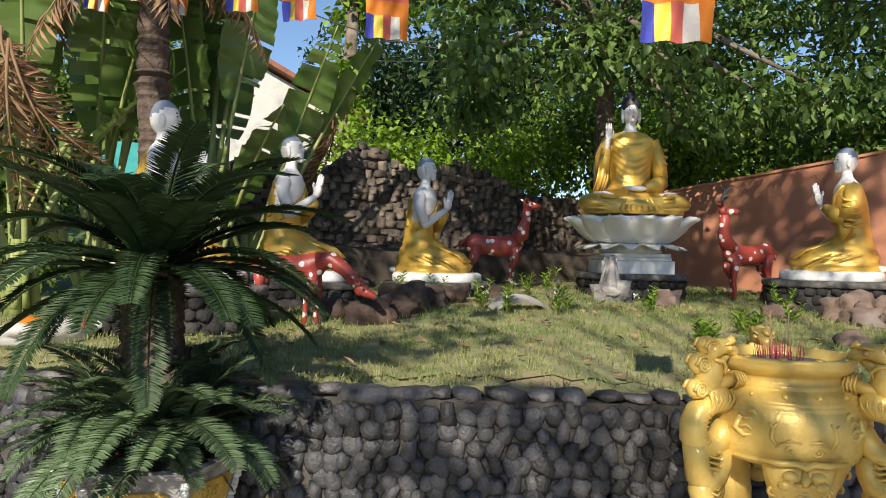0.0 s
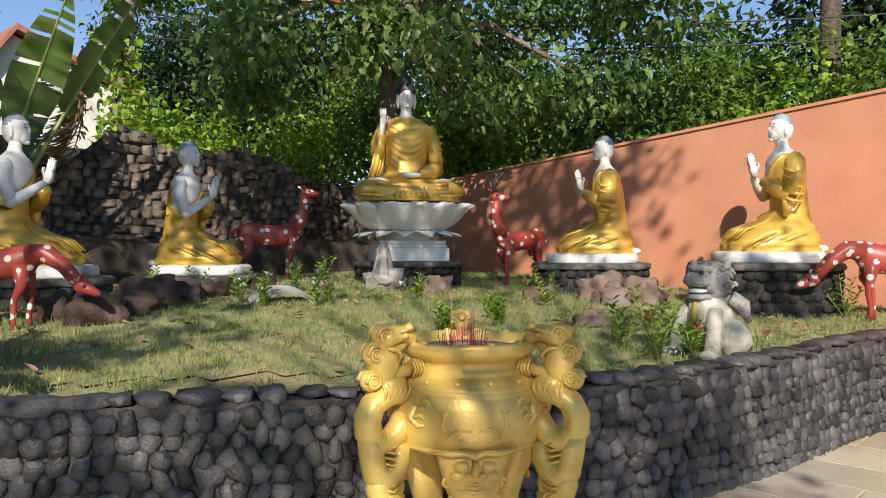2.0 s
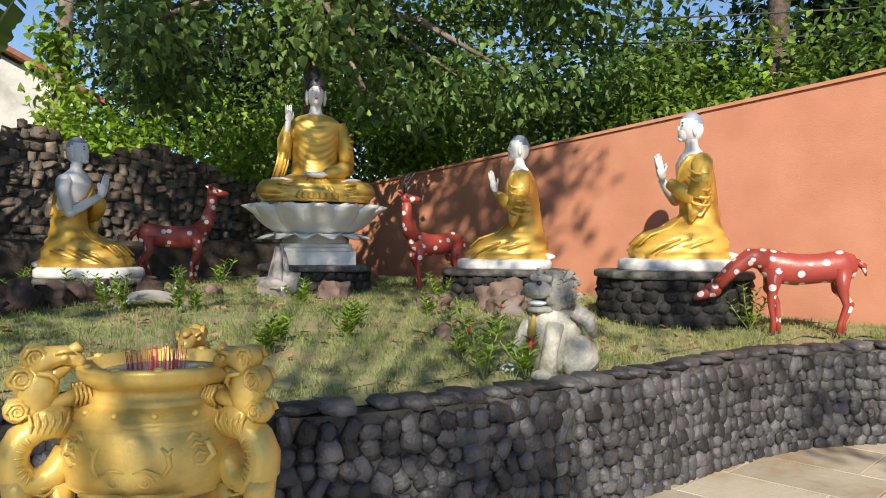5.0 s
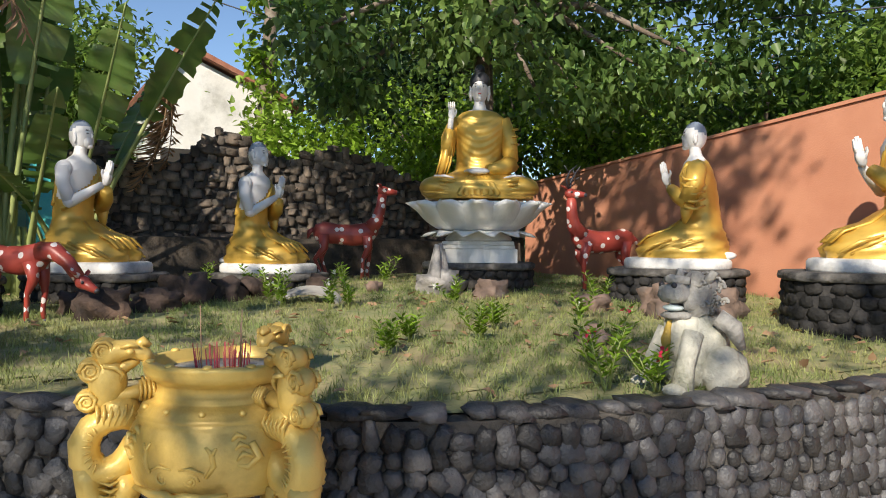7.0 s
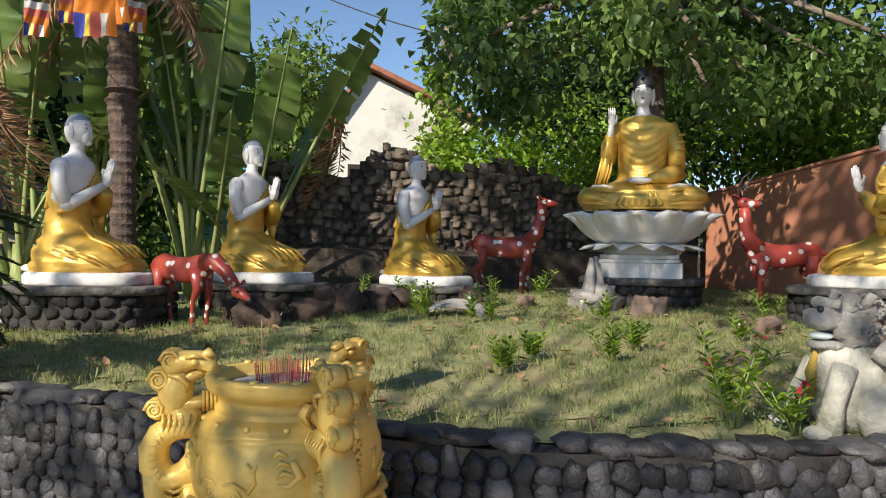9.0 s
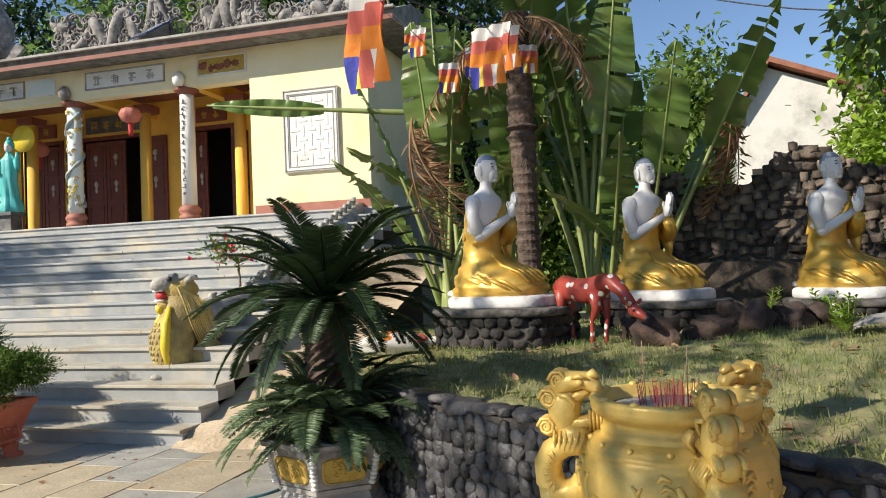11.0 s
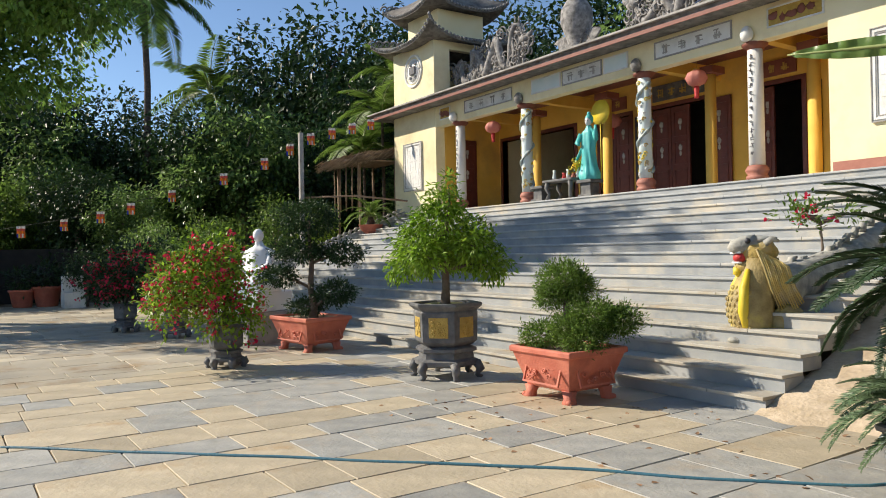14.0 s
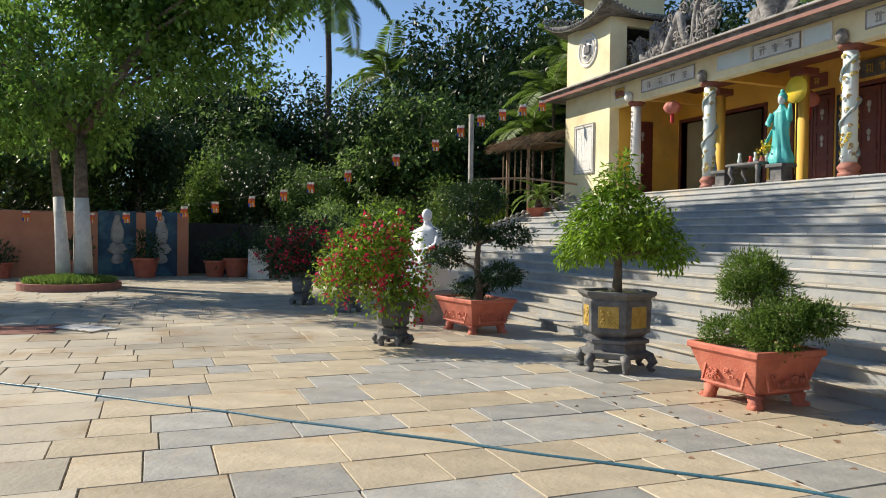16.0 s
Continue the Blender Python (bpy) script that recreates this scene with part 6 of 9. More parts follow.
def lattice_window(cx, z0, z1, w):
    t = thing("window_panel", "white relief lattice window panel with double grey border", "window", "lattice windows", pose(cx, FRONT, 0))
    bm = bmesh.new()
    box(bm, -w / 2, w / 2, -0.03, -0.002, z0, z1)
    part("board", bm, M["white"], t)
    for k, (o, th, mt) in enumerate(((0.0, 0.018, "grey"), (0.04, 0.04, "white"), (0.1, 0.012, "grey"))):
        for a, b, c, d in ((-w / 2 + o, w / 2 - o, z0 + o, z0 + o + th), (-w / 2 + o, w / 2 - o, z1 - o - th, z1 - o), (-w / 2 + o, -w / 2 + o + th, z0 + o + th, z1 - o - th), (w / 2 - o - th, w / 2 - o, z0 + o + th, z1 - o - th)):
            bm = bmesh.new()
            box(bm, a, b, -0.055 + 0.006 * k, -0.03, c, d)
            part("border", bm, M[mt], t)
    iw, ih = w - 0.3, z1 - z0 - 0.3
    q = random.Random(3)
    for i in range(5):
        for j in range(7):
            x, z = -iw / 2 + iw * (i + 0.5) / 5, z0 + 0.15 + ih * (j + 0.5) / 7
            bm = bmesh.new()
            if (i + j) % 2:
                box(bm, x - iw / 10, x + iw / 10, -0.040, -0.03, z - 0.014, z + 0.014)
            else:
                box(bm, x - 0.018, x + 0.018, -0.038, -0.03, z - ih / 14 - 0.02, z + ih / 14 + 0.02)
            part("bar", bm, M["white"], t)


lattice_window(-3.08, 3.54, 5.1, 1.12)
lattice_window(-18.1, 3.54, 5.1, 1.12)


def door_leaf(x0, x1, y, swing=0, label="dark red carved wooden door leaf"):
    t = thing("door", label, "door", "temple doors", pose(x0, y, PORCH, 0, 0, swing))
    w = x1 - x0
    bm = bmesh.new()
    box(bm, 0, w, -0.03, 0.03, 0.0, 2.27, 0.006)
    part("leaf", bm, M["dooro"], t)
    for z0, z1 in ((0.12, 0.7), (0.82, 1.4), (1.52, 2.15)):
        for a, b, c, d in ((0.08, w - 0.08, z0, z0 + 0.03), (0.08, w - 0.08, z1 - 0.03, z1), (0.08, 0.11, z0 + 0.03, z1 - 0.03), (w - 0.11, w - 0.08, z0 + 0.03, z1 - 0.03)):
            bm = bmesh.new()
            box(bm, a, b, -0.045, -0.03, c, d)
            part("moulding", bm, M["dooro"], t)
    for z in (1.15, 1.8):
        bm = bmesh.new()
        blob(bm, (w / 2, -0.033, z + 0.08), (0.06, 0.015, 0.08), 10, 7, 0, None, 0.3, z)
        blob(bm, (w / 2, -0.033, z - 0.06), (0.035, 0.012, 0.07), 10, 7, 0, None, 0.3, z + 2)
        part("inlay", bm, M["ash"], t, "pale mother-of-pearl flower inlay")


for x0, x1 in ((-12.18, -11.66), (-11.64, -11.12), (-10.38, -9.8), (-9.78, -9.24), (-7.28, -6.98)):
    door_leaf(x0, x1, BACK + 0.06)
door_leaf(-16.68, -15.93, 12.75, 90, "dark red carved door leaf folded against the side wall")
door_leaf(-8.62, -8.0, BACK - 0.05, 0, "dark red folded door leaf against the porch wall")
for d in DOORS:
    for x0, x1, z0, z1 in ((d[0] - 0.1, d[0], PORCH, 5.1), (d[1], d[1] + 0.1, PORCH, 5.1), (d[0] - 0.1, d[1] + 0.1, 5.1, 5.2)):
        bm = bmesh.new()
        box(bm, x0, x1, BACK - 0.03, BACK + 0.21, z0, z1)
        solo("door_frame", bm, M["dooro"], "dark red timber door frame", "door frame", kind="structure")
for x0, x1, z0, z1, mt, n, lab in ((-10.3, -8.7, 5.28, 5.68, "darkpot", 4, "dark carved plaque above the temple doors"), (-7.2, -6.4, 5.28, 5.62, "brown", 2, "brown carved plaque above the side door"), (-12.1, -11.2, 5.28, 5.62, "brown", 2, "brown carved plaque above the side door"), (-6.12, -5.86, 3.0, 5.0, "black", 0, "black vertical signboard with gilt characters"), (-10.9, -10.62, 3.0, 5.0, "black", 0, "black vertical signboard with gilt characters"), (-5.6, -5.34, 3.0, 5.0, "red", 0, "red vertical signboard beside the door")):
    t = thing("plaque", lab, "sign", "temple plaques", pose(0, BACK - 0.005, 0))
    bm = bmesh.new()
    box(bm, x0, x1, -0.05, -0.0, z0, z1, 0.01)
    part("board", bm, M[mt], t)
    bm = bmesh.new()
    if n:
        scribble(bm, x0 + 0.1, x1 - 0.1, z0 + 0.06, z1 - 0.06, -0.051, n, int(x0 * 10))
    else:
        for k in range(9):
            scribble(bm, x0 + 0.03, x1 - 0.03, z1 - 0.2 * (k + 1), z1 - 0.2 * k - 0.05, -0.051, 1, k)
    tagged(part("lettering", bm, M["ochre"], t, "dull gilt characters"), kind="stuff")

# red paper lanterns under the beam
for x, y, z, s in ((-7.35, 12.35, 5.08, 1.0), (-14.3, 12.35, 5.08, 1.0), (-11.2, 13.9, 4.9, 1.1)):
    t = thing("lantern", "faded red paper lantern with a tassel", "lantern", "paper lanterns", pose(x, y, z))
    t.scale = (s, s, s)
    bm = bmesh.new()
    lathe(bm, [(0.06, -0.17), (0.17, -0.12), (0.23, 0.0), (0.17, 0.12), (0.06, 0.17)], 32, flute=0.05)
    part("shade", bm, M["lantern"], t)
    bm = bmesh.new()
    lathe(bm, [(0.06, 0.165), (0.07, 0.2), (0.02, 0.21)], 12)
    tube(bm, [(0, 0, 0.2), (0, 0, 0.62)], 0.006, 6)
    part("cap", bm, M["ochre"], t)
    bm = bmesh.new()
    lathe(bm, [(0.05, -0.17), (0.055, -0.22), (0.045, -0.36), (0.05, -0.42)], 12)
    part("tassel", bm, M["red"], t)

# corner tower with flared roofs
tower = thing("bell_tower", "small yellow corner tower with flared tiled roofs", "tower", at=pose(-18.02, 13.3, 0))
bm = bmesh.new()
box(bm, -1.27, 1.2, -1.28, -0.68, 6.05, 8.2)
box(bm, -1.27, -1.07, -0.68, 1.3, 6.05, 8.2)
box(bm, -1.07, 1.2, 1.1, 1.3, 6.05, 8.2)
box(bm, 1.0, 1.2, -0.68, 1.1, 7.95, 8.2)
box(bm, 1.0, 1.2, -0.68, 1.1, 6.05, 6.5)
box(bm, 1.0, 1.2, 0.72, 1.1, 6.5, 7.95)
part("wall", bm, M["yellow"], tower)
bm = bmesh.new()
box(bm, -0.9, 0.9, -0.9, 0.9, 8.5, 9.3)
part("storey", bm, M["yellow"], tower)


def flared_roof(z, half, height):
    """Four hipped slopes with turned-up corners."""
    bm = bmesh.new()
    n = 16
    rows = []
    for j in range(7):
        v = j / 6
        h = half * (1 - 0.55 * v)
        ring = []
        for s in range(4):
            for i in range(n):
                u = -1 + 2 * i / n
                a = [(u, -1), (1, u), (-u, 1), (-1, -u)][s]
                lift = 0.42 * (abs(u) ** 3) * (1 - v) ** 2
                ring.append((a[0] * h * (1 + 0.06 * abs(u) ** 3 * (1 - v)), a[1] * h * (1 + 0.06 * abs(u) ** 3 * (1 - v)), z + height * v**0.8 + lift))
        rows.append(ring)
    under = [(x * 0.99, y * 0.99, zz - 0.07) for x, y, zz in rows[0]]
    loft(bm, [under] + rows, 0, True, False)
    return bm


for z, half, hh in ((8.16, 1.75, 0.42), (9.3, 1.45, 0.75)):
    roofpart = part("roof", flared_roof(z, half, hh), M["tile"], tower, "grey tiled flared roof")
    bm = bmesh.new()
    for s in range(4):
        for i in range(26):
            u = -1 + 2 * (i + 0.5) / 26
            a = [(u, -1), (1, u), (-u, 1), (-1, -u)][s]
            k = half * (1 + 0.06 * abs(u) ** 3)
            blob(bm, (a[0] * k, a[1] * k, z + 0.42 * abs(u) ** 3 + 0.02), (0.05, 0.05, 0.05), 7, 5)
    tagged(part("tile_ends", bm, M["carved"], roofpart, "row of round eave tiles"), kind="stuff")
    bm = bmesh.new()
    for sx in (-1, 1):
        for sy in (-1, 1):
            for k in range(5):
                spiral(bm, (sx * half * (1.02 - 0.1 * k), sy * half * (1.02 - 0.1 * k), z + 0.5 - 0.03 * k), (sx * 0.7, sy * 0.7, 0), (0, 0, 1), 0.14, 1.3, 0.035)
    part("corner_scrolls", bm, M["carved"], roofpart)
bm = bmesh.new()
pts = [(0.5 * math.cos(a), -1.285, 7.42 + 0.5 * math.sin(a)) for a in np.linspace(0, 2 * math.pi, 40)]
tube(bm, pts, 0.045, 8)
pts = [(0.38 * math.cos(a), -1.285, 7.42 + 0.38 * math.sin(a)) for a in np.linspace(0, 2 * math.pi, 40)]
tube(bm, pts, 0.03, 8)
rw = part("round_window", bm, M["white"], tower, "white moulded round window")
bm = bmesh.new()
lathe(bm, [(0.005, 0.0), (0.36, 0.0), (0.36, 0.012), (0.005, 0.012)], 40)
o = part("disc", bm, M["white"], rw)
o.matrix_basis = pose(0, -1.282, 7.42, 90, 0, 0)
bm = bmesh.new()
box(bm, -0.16, 0.16, -1.36, -1.29, 7.32, 7.56, 0.01)
box(bm, -0.2, -0.1, -1.33, -1.29, 7.62, 7.66)
box(bm, 0.08, 0.2, -1.33, -1.29, 7.62, 7.66)
box(bm, -0.2, -0.12, -1.33, -1.29, 7.2, 7.26)
box(bm, 0.1, 0.18, -1.33, -1.29, 7.2, 7.26)
part("grille", bm, M["ink"], rw, "dark grille with a lamp")


def flames(bm, x, y, z, n, size, q, spread):
    for _ in range(n):
        a = q.uniform(0, 6.28)
        c = Vector((x + q.uniform(-spread, spread), y + q.uniform(-0.08, 0.08), z + q.uniform(-spread, spread) * 0.7))
        spiral(bm, c, (math.cos(a), 0.2, math.sin(a)), (-math.sin(a), 0.1, math.cos(a)), size * q.uniform(0.6, 1.2), q.uniform(0.7, 1.5), size * 0.17)


def roof_dragon(x0, x1, z, h, seed, label, flip=1):
    t = thing("roof_dragon", label, "ornament", "roof dragons", pose(0, FRONT + 0.75, 0))
    q = random.Random(seed)
    n = 34
    pts = [Vector((x0 + (x1 - x0) * i / n, 0.06 * math.sin(i), z + 0.16 + h * (0.45 + 0.4 * math.sin(i * 0.62 + seed)) * (0.5 + 0.5 * i / n))) for i in range(n + 1)]
    bm = bmesh.new()
    tube(bm, pts, [0.05 + 0.075 * math.sin(math.pi * (0.12 + 0.8 * i / n)) for i in range(n + 1)], 9)
    for i in range(2, n, 1):
        p = pts[i]
        tube(bm, [p + Vector((0, 0, 0.08)), p + Vector((0.03, 0, 0.19)), p + Vector((-0.03, 0, 0.27))], [0.035, 0.026, 0.006], 5)
    part("body", bm, M["carved"], t)
    bm = bmesh.new()
    hd = pts[-1] if flip > 0 else pts[0]
    blob(bm, hd + Vector((0.05 * flip, 0, 0.12)), (0.2, 0.13, 0.14), 12, 8, 0, None, 0.3, seed)
    tube(bm, [hd + Vector((0.1 * flip, 0, 0.14)), hd + Vector((0.3 * flip, 0, 0.2)), hd + Vector((0.38 * flip, 0, 0.28))], [0.1, 0.07, 0.03], 8)
    tube(bm, [hd + Vector((0.1 * flip, 0, 0.02)), hd + Vector((0.27 * flip, 0, -0.03))], [0.08, 0.03], 8)
    for s in (-1, 1):
        tube(bm, [hd + Vector((0, 0.05 * s, 0.2)), hd + Vector((-0.18 * flip, 0.09 * s, 0.36)), hd + Vector((-0.34 * flip, 0.1 * s, 0.38))], [0.04, 0.03, 0.008], 6)
    flames(bm, hd.x, 0, hd.z + 0.05, 14, 0.15, q, 0.38)
    part("head", bm, M["carved"], t)
    bm = bmesh.new()
    for i in range(0, n + 1, 2):
        flames(bm, pts[i].x, 0, pts[i].z - 0.05, 8, 0.15, q, 0.34)
        flames(bm, pts[i].x, 0, z + 0.5 * (pts[i].z - z), 12, 0.1, q, 0.22)
        tube(bm, [pts[i], Vector((pts[i].x + 0.05, 0, z))], [0.05, 0.06], 6)
    tagged(part("cloud_scrollwork", bm, M["carved"], t), kind="stuff")


roof_dragon(-16.6, -13.4, 6.55, 1.5, 1, "grey stucco dragon coiling along the temple roof")
roof_dragon(-9.3, -6.6, 6.55, 1.1, 2, "grey stucco dragon coiling along the temple roof", -1)
roof_dragon(-5.9, -4.6, 6.55, 1.0, 5, "grey stucco dragon coiling along the temple roof")
roof_dragon(-4.2, -2.2, 6.55, 0.35, 4, "low grey stucco scrollwork on the roof edge")
t = thing("roof_jewel", "grey stucco jewel vase in a ring of flames", "ornament", at=pose(-11.25, FRONT + 0.75, 6.5))
bm = bmesh.new()
lathe(bm, [(0.28, 0.0), (0.3, 0.15), (0.22, 0.3), (0.3, 0.5), (0.42, 0.85), (0.4, 1.15), (0.26, 1.4), (0.2, 1.48), (0.26, 1.56), (0.16, 1.68), (0.2, 1.78), (0.05, 1.98)], 24)
part("vase", bm, M["carved"], t)
bm = bmesh.new()
q = random.Random(6)
for i in range(26):
    a = math.pi * i / 25
    c = Vector((0.62 * math.cos(a), 0, 0.28 + 0.14 * math.sin(a)))
    tube(bm, [(0.3 * math.cos(a), 0, 0.2), c, c + Vector((0.12 * math.cos(a) + 0.05, 0, 0.16)), c + Vector((0.22 * math.cos(a), 0, 0.2))], [0.05, 0.045, 0.035, 0.01], 6)
flames(bm, 0, -0.1, 0.15, 14, 0.1, q, 0.45)
part("flames", bm, M["carved"], t)
bm = bmesh.new()
box(bm, -0.32, 0.32, -0.45, 0.45, -0.015, 0.015)
t = solo("solar_panel", bm, M["panel"], "small dark blue solar panel propped on the roof", "solar panel", at=pose(-6.75, FRONT + 0.35, 6.82, 35, 0, -20))
for i in range(1, 4):
    bm = bmesh.new()
    box(bm, -0.32, 0.32, -0.45 + 0.225 * i - 0.006, -0.45 + 0.225 * i + 0.006, 0.016, 0.02)
    part("grid_line", bm, M["white"], t)
bm = bmesh.new()
box(bm, -0.012, 0.012, -0.44, 0.44, -0.4, -0.016)
part("prop", bm, M["grey"], t)

# turquoise standing figure on an altar table
AX, AY = -10.5, 12.35
tb = thing("altar_table", "carved grey stone altar table with curved legs", "table", at=pose(AX - 0.55, AY - 0.12, PORCH))
bm = bmesh.new()
box(bm, -0.75, 0.3, -0.28, 0.28, 0.44, 0.5, 0.015)
part("tabletop", bm, M["darkpot"], tb)
for sx in (-0.62, 0.2):
    for sy in (-0.2, 0.2):
        bm = bmesh.new()
        tube(bm, [(sx, sy, 0.44), (sx * 1.08, sy, 0.3), (sx * 0.92, sy, 0.15), (sx * 1.05, sy, 0.0)], [0.07, 0.06, 0.04, 0.055], 8)
        part("leg", bm, M["darkpot"], tb)
for k, (dx, sc) in enumerate(((-1.15, 0.9), (0.6, 0.94))):
    t = thing("stone_stool", "dark carved stone stand", "stand", "stone stands", pose(AX - 0.5 + dx, AY - 0.1, PORCH))
    bm = bmesh.new()
    box(bm, -0.22, 0.22, -0.2, 0.2, 0.0, 0.06, 0.01)
    box(bm, -0.16, 0.16, -0.15, 0.15, 0.06, 0.36 * sc, 0.01)
    box(bm, -0.24, 0.24, -0.22, 0.22, 0.36 * sc, 0.44 * sc, 0.01)
    part("block", bm, M["darkpot"], t)
bm = bmesh.new()
fold = lambda a, z: 0.1 * math.sin(7 * a + 5 * z) + 0.05 * math.sin(13 * a)
rows = [(0.0, 0, 0.2, 0.24, 2), (0.1, 0, 0.2, 0.27, 2), (0.35, 0, 0.15, 0.2, 2), (0.7, 0.02, 0.13, 0.17, 2), (0.95, 0.0, 0.13, 0.19, 2), (1.15, 0, 0.11, 0.19, 2), (1.25, 0, 0.06, 0.09, 2), (1.32, 0, 0.05, 0.05, 2)]
loft(bm, [oval(cx, 0, z, a, b, 36, p, fold) for z, cx, a, b, p in stack(rows, 0.03)], 0)
tube(bm, [(0.05, 0.2, 1.12), (0.12, 0.28, 0.95), (0.16, 0.3, 1.15), (0.16, 0.3, 1.28)], [0.07, 0.06, 0.05, 0.03], 10, 0)
tube(bm, [(0.04, -0.2, 1.12), (0.1, -0.28, 0.9), (0.2, -0.16, 0.85)], [0.07, 0.06, 0.04], 10, 0)
tube(bm, [(0.0, -0.2, 0.8), (0.02, -0.36, 0.5), (0.0, -0.45, 0.25)], [0.06, 0.06, 0.02], 10, 0, 0.5)
blob(bm, (0.02, 0, 1.42), (0.09, 0.08, 0.115), 14, 10, 1)
blob(bm, (-0.02, 0, 1.47), (0.11, 0.1, 0.13), 14, 10, 0)
blob(bm, (-0.01, 0, 1.6), (0.05, 0.05, 0.06), 10, 8, 0)
for s in (-1, 1):
    blob(bm, (0.095, s * 0.03, 1.43), (0.012, 0.018, 0.008), 8, 5, 2)
solo("standing_statue", bm, [M["turq"], M["skin"], M["black"]], "turquoise robed standing statue on a stone stand", "statue", at=pose(AX + 0.1, AY - 0.1, PORCH + 0.414, 0, 0, -80))
bm = bmesh.new()
lathe(bm, [(0.01, -0.015), (0.3, -0.015), (0.3, 0.015), (0.01, 0.015)], 40)
tube(bm, [(0, -0.3, 0), (0, -1.9, 0)], 0.012, 6)
solo("halo_disc", bm, M["yellowpaint"], "round yellow halo disc on a thin rod", "halo", at=pose(AX + 0.15, AY + 0.25, PORCH + 2.08, 90, 0, 0))
for dx, hh, mt in ((-1.1, 0.26, "pale"), (-0.75, 0.16, "red"), (-0.6, 0.24, "pale"), (-0.42, 0.14, "lantern"), (-0.25, 0.26, "white")):
    bm = bmesh.new()
    lathe(bm, [(0.04, 0.0), (0.055, hh * 0.3), (0.03, hh * 0.75), (0.045, hh)], 14)
    solo("altar_vase", bm, M[mt], "small porcelain vase on the altar table", "vase", "altar vases", at=pose(AX + dx, AY - 0.15, PORCH + 0.5))
q = np.random.default_rng(4)
p = q.normal(size=(160, 3)) * 0.07 + np.array((0, 0, 0.4))
solo("altar_flowers", leaves("altar_flowers", p, q.normal(size=(160, 3)), q.normal(size=(160, 3)), 0.07, 0.06, M["yellowpaint"]), None, "bunch of yellow flowers in an altar vase", "flowers", at=pose(AX - 0.25, AY - 0.17, PORCH + 0.4))


# guardian lion with a long balustrade body
def lion_mesh():
    """A rearing guardian whose scaled breast carries a maned head; the body runs back up the stairs; it looks along -y."""
    bm = bmesh.new()
    lean = [(0.0, -0.12, 0.2, 0.17), (0.12, -0.17, 0.24, 0.21), (0.3, -0.2, 0.25, 0.24), (0.48, -0.19, 0.235, 0.25), (0.62, -0.13, 0.21, 0.24), (0.78, -0.08, 0.18, 0.21), (0.92, -0.08, 0.16, 0.18)]
    loft(bm, [oval(0, y, z, a, b, 24, 2.3) for z, y, a, b in lean], 7)
    q = random.Random(2)
    # small scales over the breast, yellow edges to it, mane strands down the neck
    for j in range(9):
        for i in range(8):
            a = radians(-150 + 17 * (i + 0.5 * (j % 2)))
            z = 0.1 + 0.062 * j
            k = min(5, int(z / 0.16))
            y0, w, d = [lean[k][m] + (lean[k + 1][m] - lean[k][m]) * max(0.0, min(1.0, (z - lean[k][0]) / (lean[k + 1][0] - lean[k][0]))) for m in (1, 2, 3)]
            blob(bm, (w * math.cos(a), y0 + d * math.sin(a), z), (0.024, 0.02, 0.028), 6, 4, 7)
    for s in (-1, 1):
        tube(bm, [(s * 0.13, -0.25, 0.8), (s * 0.2, -0.31, 0.6), (s * 0.22, -0.33, 0.35), (s * 0.17, -0.28, 0.1)], [0.022, 0.05, 0.055, 0.03], 9, 5)
        blob(bm, (s * 0.13, -0.36, 0.03), (0.075, 0.12, 0.045), 12, 8, 2)
        blob(bm, (s * 0.15, 0.16, 0.2), (0.1, 0.2, 0.22), 14, 10, 7)
        for k in range(13):
            y = -0.14 + 0.02 * k
            tube(bm, [(s * 0.17, y - 0.03, 1.02 - 0.012 * k), (s * (0.222 + 0.003 * (k % 3)), y + 0.04, 0.82), (s * (0.235 - 0.004 * (k % 2)), y + 0.1, 0.6), (s * 0.2, y + 0.2, 0.34 + 0.02 * (k % 7))], [0.012, 0.016, 0.015, 0.006], 6, 0 if k % 5 else 7)
    # head: brow, muzzle, open jaw with a red ball, pale crown and small ears
    blob(bm, (0, -0.1, 0.98), (0.165, 0.2, 0.16), 18, 12, 0, None, 0.15, 4)
    tube(bm, [(0, -0.14, 1.06), (0, -0.27, 1.06), (0, -0.36, 1.04), (0, -0.4, 1.0)], [0.12, 0.1, 0.085, 0.05], 12, 2)
    tube(bm, [(0, -0.16, 0.84), (0, -0.28, 0.82), (0, -0.35, 0.835)], [0.1, 0.075, 0.04], 12, 0)
    blob(bm, (0, -0.3, 0.925), (0.075, 0.075, 0.06), 12, 8, 3)
    tube(bm, [(-0.075, -0.3, 0.87), (0, -0.375, 0.87), (0.075, -0.3, 0.87)], 0.014, 6, 6)
    tube(bm, [(-0.08, -0.31, 0.985), (0, -0.395, 0.975), (0.08, -0.31, 0.985)], 0.013, 6, 6)
    tube(bm, [(0, -0.33, 0.82), (0, -0.33, 0.76), (0, -0.29, 0.7)], [0.045, 0.05, 0.015], 8, 5)
    blob(bm, (0, -0.06, 1.12), (0.11, 0.15, 0.05), 12, 8, 2, None, 0.3, 8)
    for s in (-1, 1):
        blob(bm, (s * 0.1, -0.24, 1.11), (0.032, 0.034, 0.032), 9, 6, 4)
        tube(bm, [(s * 0.13, -0.06, 1.08), (s * 0.19, -0.01, 1.13), (s * 0.2, 0.06, 1.1)], [0.04, 0.036, 0.012], 8, 2)
    turn = Matrix.Rotation(radians(-42), 3, "Z")
    for v in bm.verts:
        v.co = turn @ v.co
